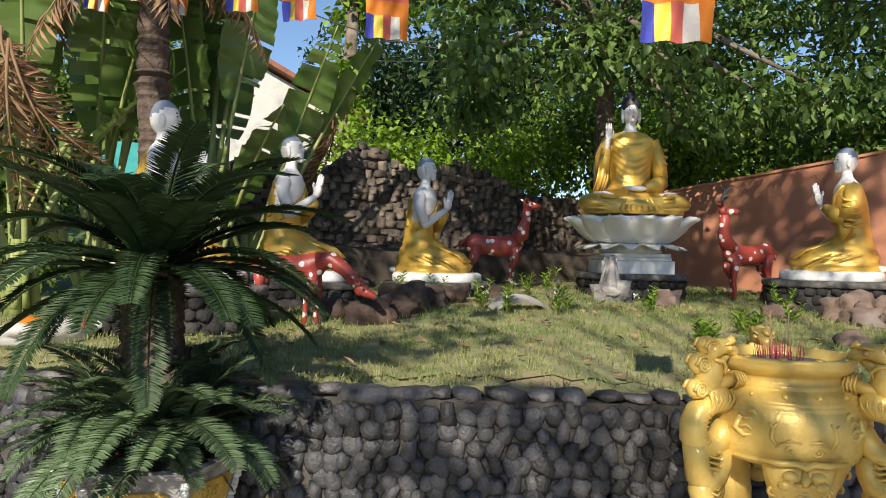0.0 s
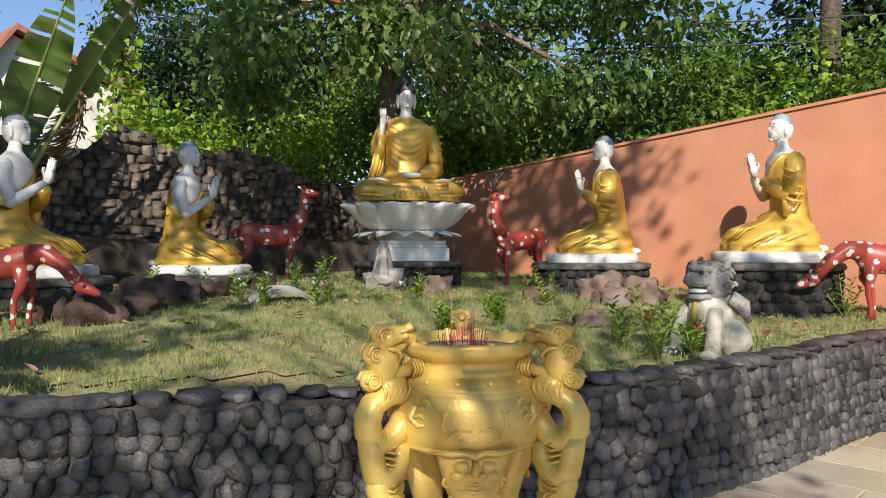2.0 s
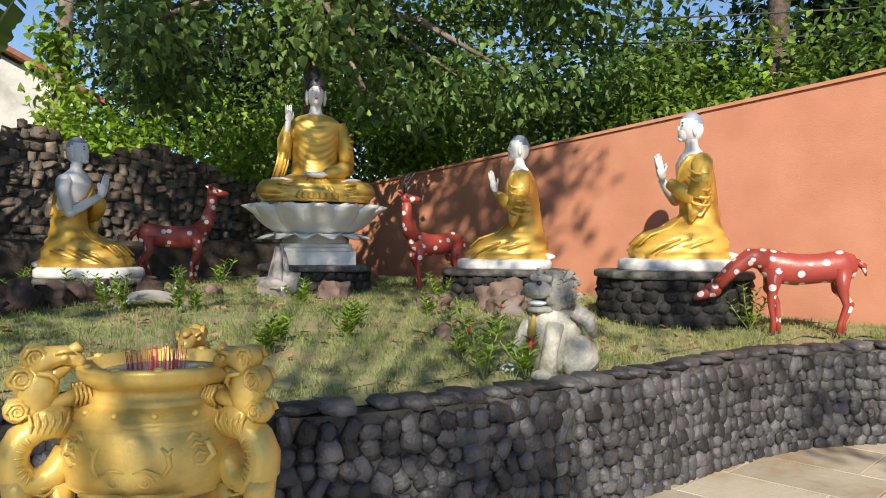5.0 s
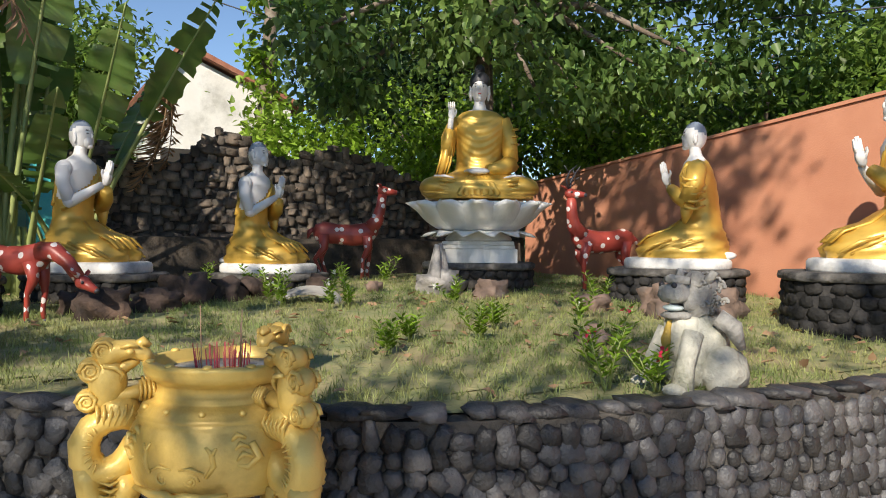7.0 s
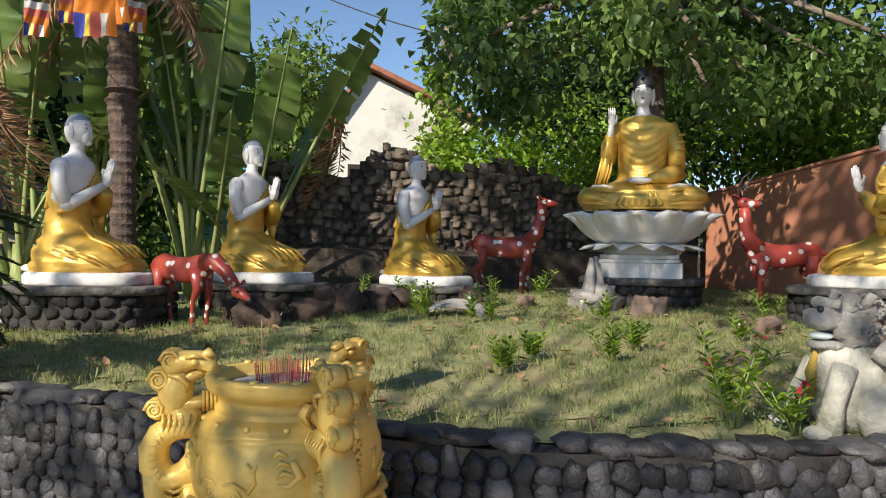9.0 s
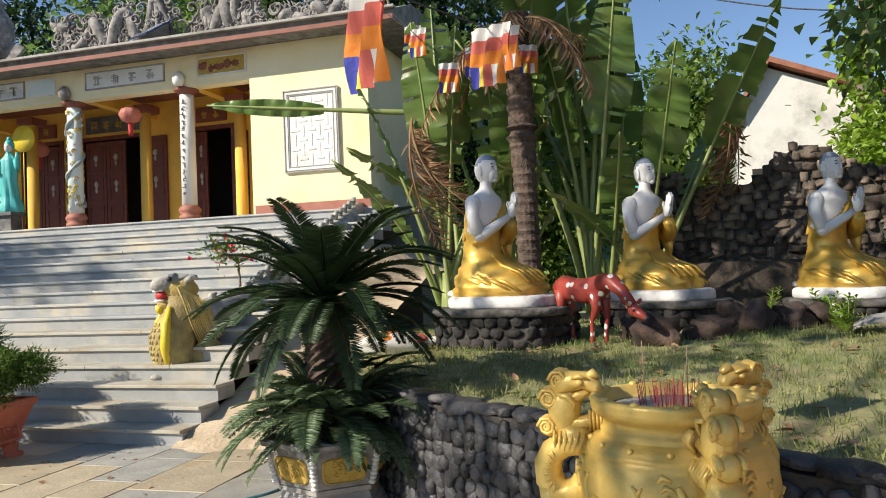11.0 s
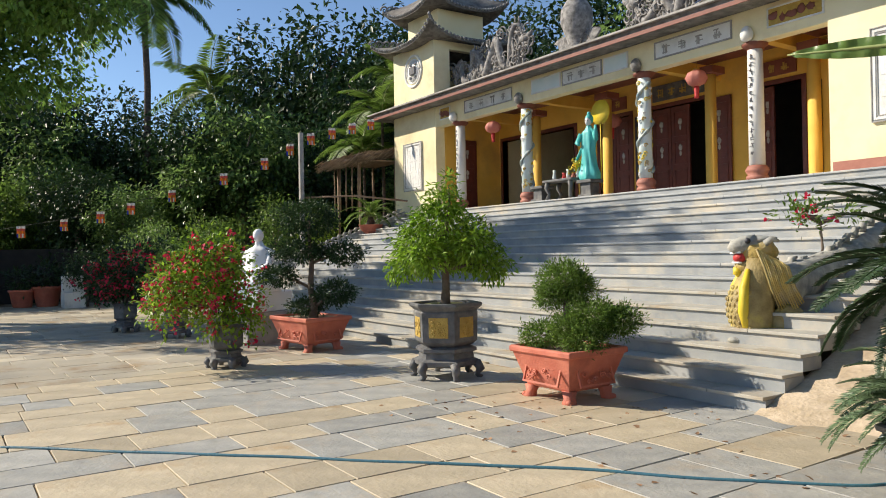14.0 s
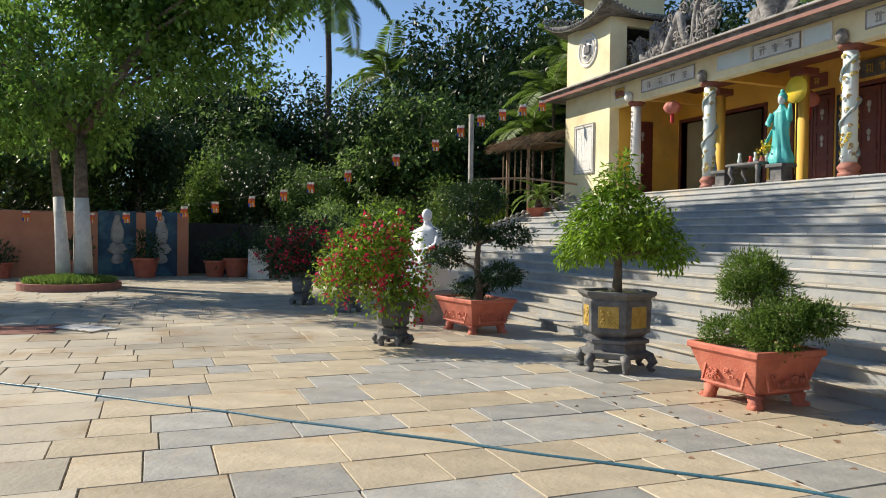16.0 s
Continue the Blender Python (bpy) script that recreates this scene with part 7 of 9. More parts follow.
    # body as the stair's cheek, a low crest along it
    tube(bm, [(0, 0.0, 0.5), (0, 0.35, 0.62), (0, 0.9, 0.7), (0, 1.7, 0.88), (0, 2.6, 1.22), (0, 3.6, 1.6), (0, 4.6, 1.98), (0, 5.3, 2.3)], [0.26, 0.25, 0.22, 0.2, 0.19, 0.18, 0.17, 0.12], 16, 2)
    box(bm, -0.16, 0.16, 0.3, 5.2, -0.02, 0.1)
    for f in bm.faces[-6:]:
        f.material_index = 2
    for i in range(24):
        y = 0.4 + 0.2 * i
        z = 0.8 + max(0, y - 0.9) * 0.38
        tube(bm, [(0, y, z), (0, y + 0.05, z + 0.09), (0, y + 0.16, z + 0.12)], [0.06, 0.045, 0.012], 6, 2)
    return mesh(bm, "lion_statue", [M["lionfur"], M["ochre"], M["fur"], M["red"], M["black"], M["yellowpaint"], M["white"], M["bronze"]])


lion = lion_mesh()
for x in (-2.2, -18.7):
    solo("lion_statue", lion, None, "yellow guardian lion statue forming the stair balustrade", "statue", "guardian lions", at=pose(x, 6.72, 0.495, 0, 0, 0))
# stone cheek under the lion's long body
for x in (-2.2, -18.7):
    bm = bmesh.new()
    loft(bm, [[(x - 0.14, y, z0), (x - 0.14, y, z1), (x + 0.14, y, z1), (x + 0.14, y, z0)] for y, z0, z1 in ((7.2, 0.5, 0.95), (8.4, 0.9, 1.3), (10.2, 1.5, 2.0), (12.0, 2.3, 2.75))], smooth=False)
    solo("stair_cheek", bm, M["grey"], "low grey masonry cheek under the guardian lion", "stair cheek", "stair cheeks")

# thatched shelter by the tower
hut = thing("thatched_shelter", "small shelter with a ragged palm-thatch roof", "shelter", at=pose(-20.6, 11.6, 0))
for x, y in ((-0.8, -0.7), (0.8, -0.7), (-0.8, 0.7), (0.8, 0.7)):
    bm = bmesh.new()
    tube(bm, [(x, y, -0.05), (x + 0.03, y, 2.4), (x, y, 4.7)], 0.05, 8)
    part("post", bm, M["wood"], hut)
q = np.random.default_rng(12)
n = 2600
u, v = q.uniform(-1, 1, n), q.uniform(0, 1, n)
at = np.stack([u * 1.1, -1.1 + 2.2 * v, 4.75 + 0.45 * v + 0.05 * q.normal(size=n)], 1)
part("thatch", leaves("thatch", at, np.stack([q.normal(size=n) * 0.25, -np.ones(n), -0.55 + q.normal(size=n) * 0.15], 1), np.array((0, 0, 1.0)) + q.normal(size=(n, 3)) * 0.2, 0.55, 0.03, M["thatch"]), None, hut, "dry ragged palm thatch")
bm = bmesh.new()
box(bm, -1.0, 1.0, -0.9, 0.9, 4.66, 4.7)
part("roof_board", bm, M["wood"], hut)
for k in range(5):
    bm = bmesh.new()
    tube(bm, [(-0.9 + 0.45 * k, -0.8, 3.0), (-0.88 + 0.45 * k, -0.8, 4.7)], 0.025, 6)
    part("pole", bm, M["wood"], hut)

# ---- courtyard: potted plants, statues, hose, bunting ----


def square_pot(x, y, w, d, h, ang, label):
    """A tapered rectangular pot with relief panels and four bracket feet."""
    t = thing("planter", label, "plant pot", "red clay planters", pose(x, y, 0, 0, 0, ang))
    bm = bmesh.new()

    def ring(k, z):
        return [(sx * w / 2 * k, sy * d / 2 * k, z) for sx, sy in ((-1, -1), (1, -1), (1, 1), (-1, 1))]

    loft(bm, [ring(0.66, 0.13), ring(0.7, 0.15), ring(0.94, h - 0.07), ring(1.0, h - 0.06), ring(1.0, h - 0.01), ring(0.98, h), ring(0.9, h), ring(0.88, h - 0.05)], smooth=False)
    bmesh.ops.bevel(bm, geom=[e for e in bm.edges], offset=0.006, segments=1, affect="EDGES")
    part("body", bm, M["terracotta"], t)
    bm = bmesh.new()
    loft(bm, [ring(0.895, h - 0.06), ring(0.895, h - 0.03)], smooth=False)
    part("soil", bm, M["soil"], t, "dry potting soil")
    for sx, sy in ((-1, -1), (1, -1), (1, 1), (-1, 1)):
        bm = bmesh.new()
        cx, cy = sx * w / 2 * 0.62, sy * d / 2 * 0.62
        loft(bm, [oval(cx + sx * o, cy + sy * o, z, r, r, 12, 3) for z, r, o in ((0.0, 0.065, 0.012), (0.03, 0.07, 0.014), (0.07, 0.055, 0.0), (0.14, 0.075, -0.01))])
        blob(bm, (cx + sx * 0.05, cy + sy * 0.05, 0.035), (0.035, 0.035, 0.03), 8, 6)
        part("foot", bm, M["terracotta"], t)
    q = random.Random(int(x * 10))
    for k in range(4):
        face = w if k % 2 == 0 else d
        off = (d if k % 2 == 0 else w) / 2
        slope = math.degrees(math.atan2(off * 0.24, h - 0.22))
        holder = pose(0, 0, 0, 0, 0, 90 * k) @ pose(0, -off * 0.83, (h + 0.1) / 2, 90 - slope, 0, 0)
        bm = bmesh.new()
        a, b = face * 0.29, (h - 0.26) / 2
        for x0, x1, y0, y1 in ((-a, a, -b, -b + 0.02), (-a, a, b - 0.02, b), (-a, -a + 0.02, -b + 0.02, b - 0.02), (a - 0.02, a, -b + 0.02, b - 0.02)):
            box(bm, x0, x1, y0, y1, -0.005, 0.016)
        for i in range(16):
            c = (q.uniform(-a + 0.06, a - 0.06), q.uniform(-b + 0.04, b - 0.04), 0.006)
            spiral(bm, c, (1, 0, 0), (0, 1, 0), q.uniform(0.02, 0.045), q.uniform(0.6, 1.5), 0.01)
        part("relief_panel", bm, M["terracotta"], t, "moulded flower relief in a frame").matrix_basis = holder
    return t


def hex_pot(x, y, r, h, ang, label, panels=True):
    """A six-sided dark pot on a waisted base with scroll feet."""
    t = thing("stone_planter", label, "plant pot", "dark stone planters", pose(x, y, 0, 0, 0, ang))
    bm = bmesh.new()
    lathe(bm, [(r * 0.72, h * 0.44), (r * 0.9, h * 0.5), (r * 0.93, h * 0.88), (r * 0.9, h * 0.9), (r * 1.06, h * 0.96), (r * 1.06, h), (r * 0.92, h), (r * 0.86, h * 0.95), (0.05, h * 0.95)], 6, smooth=False)
    bmesh.ops.bevel(bm, geom=[e for e in bm.edges], offset=0.006, segments=1, affect="EDGES")
    body = part("body", bm, M["darkpot"], t)
    bm = bmesh.new()
    lathe(bm, [(r * 0.78, h * 0.17), (r * 0.95, h * 0.2), (r * 0.95, h * 0.25), (r * 0.8, h * 0.28), (r * 0.78, h * 0.35), (r * 0.88, h * 0.37), (r * 0.88, h * 0.41), (r * 0.7, h * 0.44)], 6, smooth=False)
    part("stand", bm, M["darkpot"], t)
    for i in range(6):
        a = 2 * math.pi * (i + 0.5) / 6
        bm = bmesh.new()
        tube(bm, [(r * 0.86 * math.cos(a), r * 0.86 * math.sin(a), h * 0.22), (r * 0.98 * math.cos(a), r * 0.98 * math.sin(a), h * 0.13), (r * 0.88 * math.cos(a), r * 0.88 * math.sin(a), h * 0.06), (r * 1.0 * math.cos(a), r * 1.0 * math.sin(a), 0.012)], [0.06, 0.055, 0.035, 0.04], 8)
        part("foot", bm, M["darkpot"], t)
        if panels:
            b = 2 * math.pi * (i + 1) / 6
            q = random.Random(i)
            hold = pose(0, 0, 0, 0, 0, math.degrees(b)) @ pose(r * 0.792, 0, h * 0.69, 0, 90, 0)
            bm = bmesh.new()
            box(bm, -h * 0.13, h * 0.13, -r * 0.27, r * 0.27, -0.01, 0.006, 0.004)
            for k in range(12):
                spiral(bm, (q.uniform(-0.09, 0.09), q.uniform(-r * 0.2, r * 0.2), 0.008), (1, 0, 0), (0, 1, 0), q.uniform(0.015, 0.04), 1.2, 0.008)
            part("panel", bm, M["ochre"], t, "ochre gilt relief panel").matrix_basis = hold
    bm = bmesh.new()
    lathe(bm, [(0.02, h * 0.96), (r * 0.5, h * 0.985), (r * 0.84, h * 0.955)], 12)
    part("soil", bm, M["grassbed"], t, "mossy soil")
    return t


def bonsai(x, y, z, trunk, pads, n, leaf, width, mt, label, seed, droop=0.1, spread=0.05, extra=None):
    t = thing("bonsai", label, "bonsai tree", "", pose(x, y, z))
    r = np.random.default_rng(seed)
    bm = bmesh.new()
    tube(bm, [p for p, _ in trunk], [q for _, q in trunk], 9)
    part("trunk", bm, M["bark"], t)
    top = Vector(trunk[-1][0])
    for c, _ in pads:
        bm = bmesh.new()
        c = Vector(c)
        near = min((Vector(p) for p, _ in trunk[1:]), key=lambda p: (p - c).length)
        tube(bm, [near, near.lerp(c, 0.5) + Vector((0.02, 0.02, 0.03)), c], [0.028, 0.02, 0.008], 6)
        part("branch", bm, M["bark"], t)
    at, out = clump_points(r, pads, n, 6, spread)
    m = len(at)
    me = leaves("foliage", at, out + r.normal(size=(m, 3)) * 0.5 - np.array((0, 0, droop)), np.array((0, 0, 1.0)) + r.normal(size=(m, 3)) * 0.5, leaf * r.uniform(0.6, 1.3, m), width, M[mt])
    part("foliage", me, None, t)
    if extra:
        k = r.choice(m, extra[0])
        d = unit(out[k])
        pos = np.repeat(at[k] + d * 0.04, 5, 0) + r.normal(size=(extra[0] * 5, 3)) * 0.025
        part("blossom", leaves("blossom", pos, r.normal(size=(len(pos), 3)), r.normal(size=(len(pos), 3)), 0.055, 0.05, M[extra[1]]), None, t, "bright papery blossoms")
    return t


square_pot(-3.12, 4.56, 0.92, 0.82, 0.55, 0, "red clay planter with relief panels on bracket feet")
bonsai(-3.12, 4.56, 0.5, [((0, 0, -0.05), 0.06), ((0.03, 0.02, 0.15), 0.05), ((-0.05, 0.05, 0.35), 0.04), ((-0.08, 0.05, 0.6), 0.025)], [((-0.12, 0.08, 0.72), (0.26, 0.26, 0.19)), ((0.0, 0.14, 0.62), (0.22, 0.22, 0.15)), ((-0.24, 0.02, 0.55), (0.17, 0.18, 0.13)), ((0.3, 0.12, 0.34), (0.27, 0.25, 0.17)), ((0.46, 0.3, 0.32), (0.22, 0.2, 0.14)), ((0.12, -0.06, 0.24), (0.2, 0.2, 0.14)), ((-0.26, -0.12, 0.14), (0.24, 0.2, 0.12)), ((0.3, -0.05, 0.13), (0.22, 0.2, 0.12))], 21000, 0.045, 0.014, "leafmid", "clipped juniper bonsai with dense dark green pads", 3, -0.2, 0.03)
hex_pot(-5.0, 4.3, 0.44, 0.93, 12, "dark six-sided stone planter with gilt panels")
bonsai(-5.0, 4.3, 0.88, [((0, 0, -0.03), 0.07), ((0.02, 0, 0.2), 0.05), ((0.0, 0.02, 0.45), 0.045), ((0.05, 0.0, 0.9), 0.02)], [((0, 0, 0.95), (0.4, 0.4, 0.3)), ((-0.35, -0.15, 0.75), (0.28, 0.28, 0.22)), ((0.35, 0.2, 0.72), (0.32, 0.32, 0.24)), ((0.1, -0.35, 0.62), (0.3, 0.26, 0.2)), ((-0.2, 0.35, 0.65), (0.3, 0.28, 0.2)), ((-0.45, -0.3, 0.5), (0.2, 0.2, 0.16)), ((0.5, 0.35, 0.5), (0.22, 0.22, 0.16)), ((0.0, 0.0, 1.25), (0.2, 0.2, 0.2)), ((0.05, 0.05, 1.48), (0.06, 0.06, 0.14))], 7200, 0.085, 0.032, "leafbright", "bright green round-crowned potted tree", 5, 0.5, 0.05)
hex_pot(-7.6, 2.4, 0.26, 0.62, 30, "small dark stone pot on scroll feet", False)
bonsai(-7.6, 2.4, 0.58, [((0, 0, -0.03), 0.05), ((0.02, 0, 0.3), 0.035), ((0.0, 0.02, 0.7), 0.02)], [((0, -0.25, 0.62), (0.4, 0.45, 0.35)), ((-0.2, -0.65, 0.55), (0.35, 0.35, 0.25)), ((0.1, 0.15, 0.4), (0.3, 0.3, 0.3)), ((0.0, -0.2, 1.0), (0.3, 0.35, 0.25)), ((0.0, 0.1, 0.85), (0.2, 0.2, 0.25)), ((0.1, -0.85, 0.25), (0.25, 0.25, 0.2)), ((0.1, -0.1, 0.15), (0.35, 0.4, 0.2)), ((0.2, 0.3, 0.05), (0.12, 0.12, 0.2))], 4600, 0.075, 0.042, "leafbright", "sprawling bougainvillea with red and pink blossoms", 7, 0.2, 0.09, (230, "flower"))
square_pot(-8.62, 4.1, 1.15, 0.85, 0.56, 8, "large red clay planter with relief panels")
bonsai(-8.62, 4.1, 0.5, [((0.1, 0, -0.03), 0.08), ((0.16, 0, 0.2), 0.06), ((0.0, 0.02, 0.5), 0.05), ((0.1, 0.0, 0.9), 0.04), ((0, 0, 1.4), 0.025)], [((0, 0, 1.62), (0.5, 0.5, 0.26)), ((-0.1, -0.1, 1.1), (0.4, 0.42, 0.15)), ((0.3, 0.45, 1.05), (0.3, 0.36, 0.15)), ((-0.2, -0.45, 0.7), (0.3, 0.32, 0.14)), ((0.35, 0.3, 0.42), (0.32, 0.34, 0.17)), ((-0.1, 0.0, 0.2), (0.3, 0.3, 0.12))], 13000, 0.055, 0.028, "leafdark", "tiered bonsai with clipped dark foliage pads", 9, 0.0, 0.035)
# further pots beyond
hex_pot(-13.8, 2.3, 0.26, 0.62, 10, "small dark stone pot on scroll feet", False)
bonsai(-13.8, 2.3, 0.58, [((0, 0, -0.03), 0.05), ((0.02, 0, 0.5), 0.03)], [((0, 0, 0.55), (0.5, 0.6, 0.35)), ((0, -0.4, 0.4), (0.4, 0.4, 0.3)), ((0, 0.2, 0.9), (0.4, 0.5, 0.3))], 2200, 0.09, 0.05, "leafdark", "bougainvillea with magenta blossoms", 11, 0.2, 0.09, (220, "flower"))
hex_pot(-12.0, 2.85, 0.26, 0.6, 20, "small dark stone pot on scroll feet", False)
bonsai(-12.0, 2.85, 0.55, [((0, 0, -0.03), 0.05), ((0.02, 0, 0.6), 0.03)], [((0, 0, 0.7), (0.4, 0.5, 0.4)), ((0, 0.3, 1.1), (0.3, 0.3, 0.3))], 1600, 0.09, 0.05, "leafmid", "leafy potted shrub with pink blossoms", 13, 0.2, 0.09, (30, "flower"))
for i, (x, y, h, mt) in enumerate(((-17.0, 3.6, 2.4, "leafdark"), (-19.2, 4.2, 2.9, "leaf"), (-21.5, 4.6, 3.2, "leafmid"), (-16.0, 5.0, 1.8, "leafdark"), (-22.5, 7.0, 3.6, "leafmid"), (-20.8, 8.3, 4.0, "leafmid"), (-23.4, 3.0, 2.0, "leafdark"), (-21.0, 10.0, 3.6, "leafbright"), (-18.0, 4.6, 1.6, "leaf"), (-23.0, 9.0, 3.0, "leafdark"))):
    tree("shrub", (x, y, 0), [((0, 0, -0.05), 0.06), ((0.03, 0, 0.4), 0.05), ((0, 0, h * 0.5), 0.03)], [(0.3, 0.2, h * 0.7), (-0.3, -0.2, h * 0.7)], cloud(i + 200, (0, 0, h * 0.6), (0.75, 0.85, h * 0.3), 11, (0.5, 0.5, 0.4)), 2400, 0.1, 0.05, M[mt], "leafy garden shrub beside the stairs", seed=i + 90, spread=0.1, group="garden shrubs")
# sago in a red bowl on the stairs' west end
t = thing("potted_sago", "small sago palm in a red clay bowl", "potted palm", at=pose(-18.5, 10.6, RISE * 13))
bm = bmesh.new()
lathe(bm, [(0.2, 0.0), (0.3, 0.12), (0.38, 0.28), (0.4, 0.3), (0.36, 0.3), (0.3, 0.24), (0.02, 0.24)], 20)
part("bowl", bm, M["terracotta"], t, "red clay bowl")
bm = bmesh.new()
lathe(bm, [(0.1, 0.2), (0.13, 0.4), (0.08, 0.55)], 12)
part("trunk", bm, M["palmbark"], t)
gold_f = [frond_mesh(1.0, 50, 0.2, 0.02, M["leafmid"], 0.4, 0.8, 0.1, stem=0.014, seed=91)]
palm_crown(t, gold_f, 18, 0.55, 4, (-15, 65))
# white carved figure on a block
bm = bmesh.new()
box(bm, -0.42, 0.42, -0.32, 0.32, 0.0, 0.5, 0.02)
box(bm, -0.5, 0.5, -0.4, 0.4, 0.5, 0.58, 0.015)
solo("statue_block", bm, M["grey"], "grey stone block under the white statue", "pedestal", at=pose(-10.1, 3.75, 0))
bm = bmesh.new()
box(bm, -0.4, 0.4, -0.34, 0.34, 0.0, 0.3, 0.02)
fold = lambda a, z: 0.06 * math.sin(6 * a + 9 * z)
rows = [(0.3, 0, 0.34, 0.36, 2), (0.42, 0, 0.34, 0.36, 2), (0.55, -0.05, 0.24, 0.27, 2), (0.8, -0.08, 0.17, 0.2, 2), (0.95, -0.08, 0.13, 0.19, 2), (1.02, -0.08, 0.06, 0.07, 2), (1.1, -0.07, 0.05, 0.05, 2)]
loft(bm, [oval(cx, 0, z, a, b, 28, p, fold) for z, cx, a, b, p in stack(rows, 0.03)], 0)
blob(bm, (-0.06, 0, 1.17), (0.085, 0.075, 0.11), 14, 9)
tube(bm, [(-0.1, -0.2, 0.92), (0.0, -0.24, 0.7), (0.15, -0.1, 0.6)], [0.07, 0.06, 0.04], 10)
tube(bm, [(-0.1, 0.2, 0.92), (0.0, 0.24, 0.7), (0.15, 0.1, 0.6)], [0.07, 0.06, 0.04], 10)
solo("white_statue", bm, M["marble"], "white marble seated figure on a plain block", "statue", at=pose(-10.1, 3.75, 0.58, 0, 0, -60) @ Matrix.Diagonal((1.2, 1.2, 1.12, 1)))

# far court wall with mural, pots and planter
bm = bmesh.new()
box(bm, -25.6, -25.35, -16, -2.45, 0.0, 2.2)
box(bm, -25.6, -25.35, 0.08, 0.45, 0.0, 2.2)
box(bm, -25.6, -25.35, -1.25, -0.95, 0.0, 2.2)
solo("wall_court", bm, M["redwall"], "salmon plastered wall across the court", "wall", kind="structure")
for y0, y1 in ((-2.45, -1.25), (-0.95, 0.08)):
    t = thing("mural", "blue painted mural panel on the court wall", "mural", "mural panels", pose(-25.45, 0, 0))
    bm = bmesh.new()
    box(bm, -0.05, 0.06, y0, y1, 0.0, 2.25)
    part("panel", bm, M["mural"], t)
    c = (y0 + y1) / 2
    bm = bmesh.new()
    for z, w, h in ((1.5, 0.22, 0.42), (0.95, 0.3, 0.2), (0.6, 0.2, 0.16)):
        blob(bm, (0.064, c, z), (0.008, w, h), 12, 8, 0, None, 0.4, z)
    blob(bm, (0.064, c, 2.0), (0.008, 0.1, 0.13), 10, 8)
    part("figure", bm, M["grey"], t, "pale grey painted shape")
# plain slab; its near-black colour paints in the gloom under the hedges
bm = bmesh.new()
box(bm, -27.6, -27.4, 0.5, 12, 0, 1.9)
solo("wall_far", bm, M["dark"], "wall behind the court, coloured near-black for hedge shade", "wall", kind="structure")
for i, (x, y, s) in enumerate(((-24.7, -3.0, 1.0), (-24.6, -0.95, 1.15), (-24.7, 1.3, 1.0), (-24.6, 2.0, 1.15), (-24.8, 2.7, 1.0), (-24.7, -5.2, 0.9))):
    t = thing("clay_pot", "red clay pot with a leafy plant by the wall", "potted plant", "pots along the wall", pose(x, y, 0))
    t.scale = (s, s, s)
    bm = bmesh.new()
    lathe(bm, [(0.24, 0.0), (0.28, 0.05), (0.36, 0.5), (0.4, 0.52), (0.4, 0.58), (0.34, 0.58), (0.3, 0.5), (0.02, 0.5)], 20)
    part("pot", bm, M["terracotta"], t, "red clay pot")
    q = np.random.default_rng(i)
    at, out = clump_points(q, [((0, 0, 0.9), (0.4, 0.4, 0.35))], 360, 6, 0.08)
    part("foliage", leaves("foliage", at, out + q.normal(size=at.shape) * 0.5, np.array((0, 0, 1.0)) + q.normal(size=at.shape) * 0.4, 0.16, 0.06, M["leafdark"]), None, t)
t = thing("white_altar", "small white box altar at the court's end", "altar", at=pose(-23.4, 2.6, 0))
bm = bmesh.new()
box(bm, -0.4, 0.4, -0.3, 0.3, 0.0, 0.5, 0.01)
box(bm, -0.3, 0.1, -0.3, 0.3, 0.5, 1.0, 0.01)
part("body", bm, M["white"], t)
ring_planter = thing("round_planter", "low brick ring planter with grass round a tree", "planter", at=pose(-19.5, -2.75, 0))
bm = bmesh.new()
lathe(bm, [(1.25, -0.02), (1.25, 0.2), (1.1, 0.2), (1.1, 0.05)], 40, smooth=False)
part("kerb", bm, M["redbase"], ring_planter, "dull pink masonry kerb")
bm = bmesh.new()
lathe(bm, [(0.02, 0.3), (0.6, 0.27), (1.12, 0.16), (1.12, 0.05)], 32)
part("soil", bm, M["grassbed"], ring_planter)
q = np.random.default_rng(77)
n = 2600
rad, a = 1.1 * np.sqrt(q.uniform(0, 1, n)), q.uniform(0, 6.28, n)
at = np.stack([rad * np.cos(a), rad * np.sin(a), 0.27 - 0.09 * rad], 1)
g = part("grass", leaves("grass", at, q.normal(size=(n, 3)) * 0.4 + np.array((0, 0, 1.0)), q.normal(size=(n, 3)), 0.2, 0.025, M["leafmid"]), None, ring_planter)
g["kind"] = "stuff"

# blue hose across the paving
bm = bmesh.new()
hp = [(-8.5, -4.6), (-6.13, -2.15), (-4.16, -0.16), (-2.7, 1.31), (-1.77, 2.21), (-1.08, 2.88), (-0.39, 3.4), (0.2, 4.0), (0.3, 4.5)]
_, hq, _ = along_curve(hp, 0.12)
tube(bm, [Vector((p[0] + 0.01 * math.sin(i * 0.7), p[1] + 0.012 * math.sin(i * 0.4), 0.022)) for i, p in enumerate(hq)], 0.014, 8)
solo("garden_hose", bm, M["hose"], "thin blue garden hose lying across the paving", "hose")
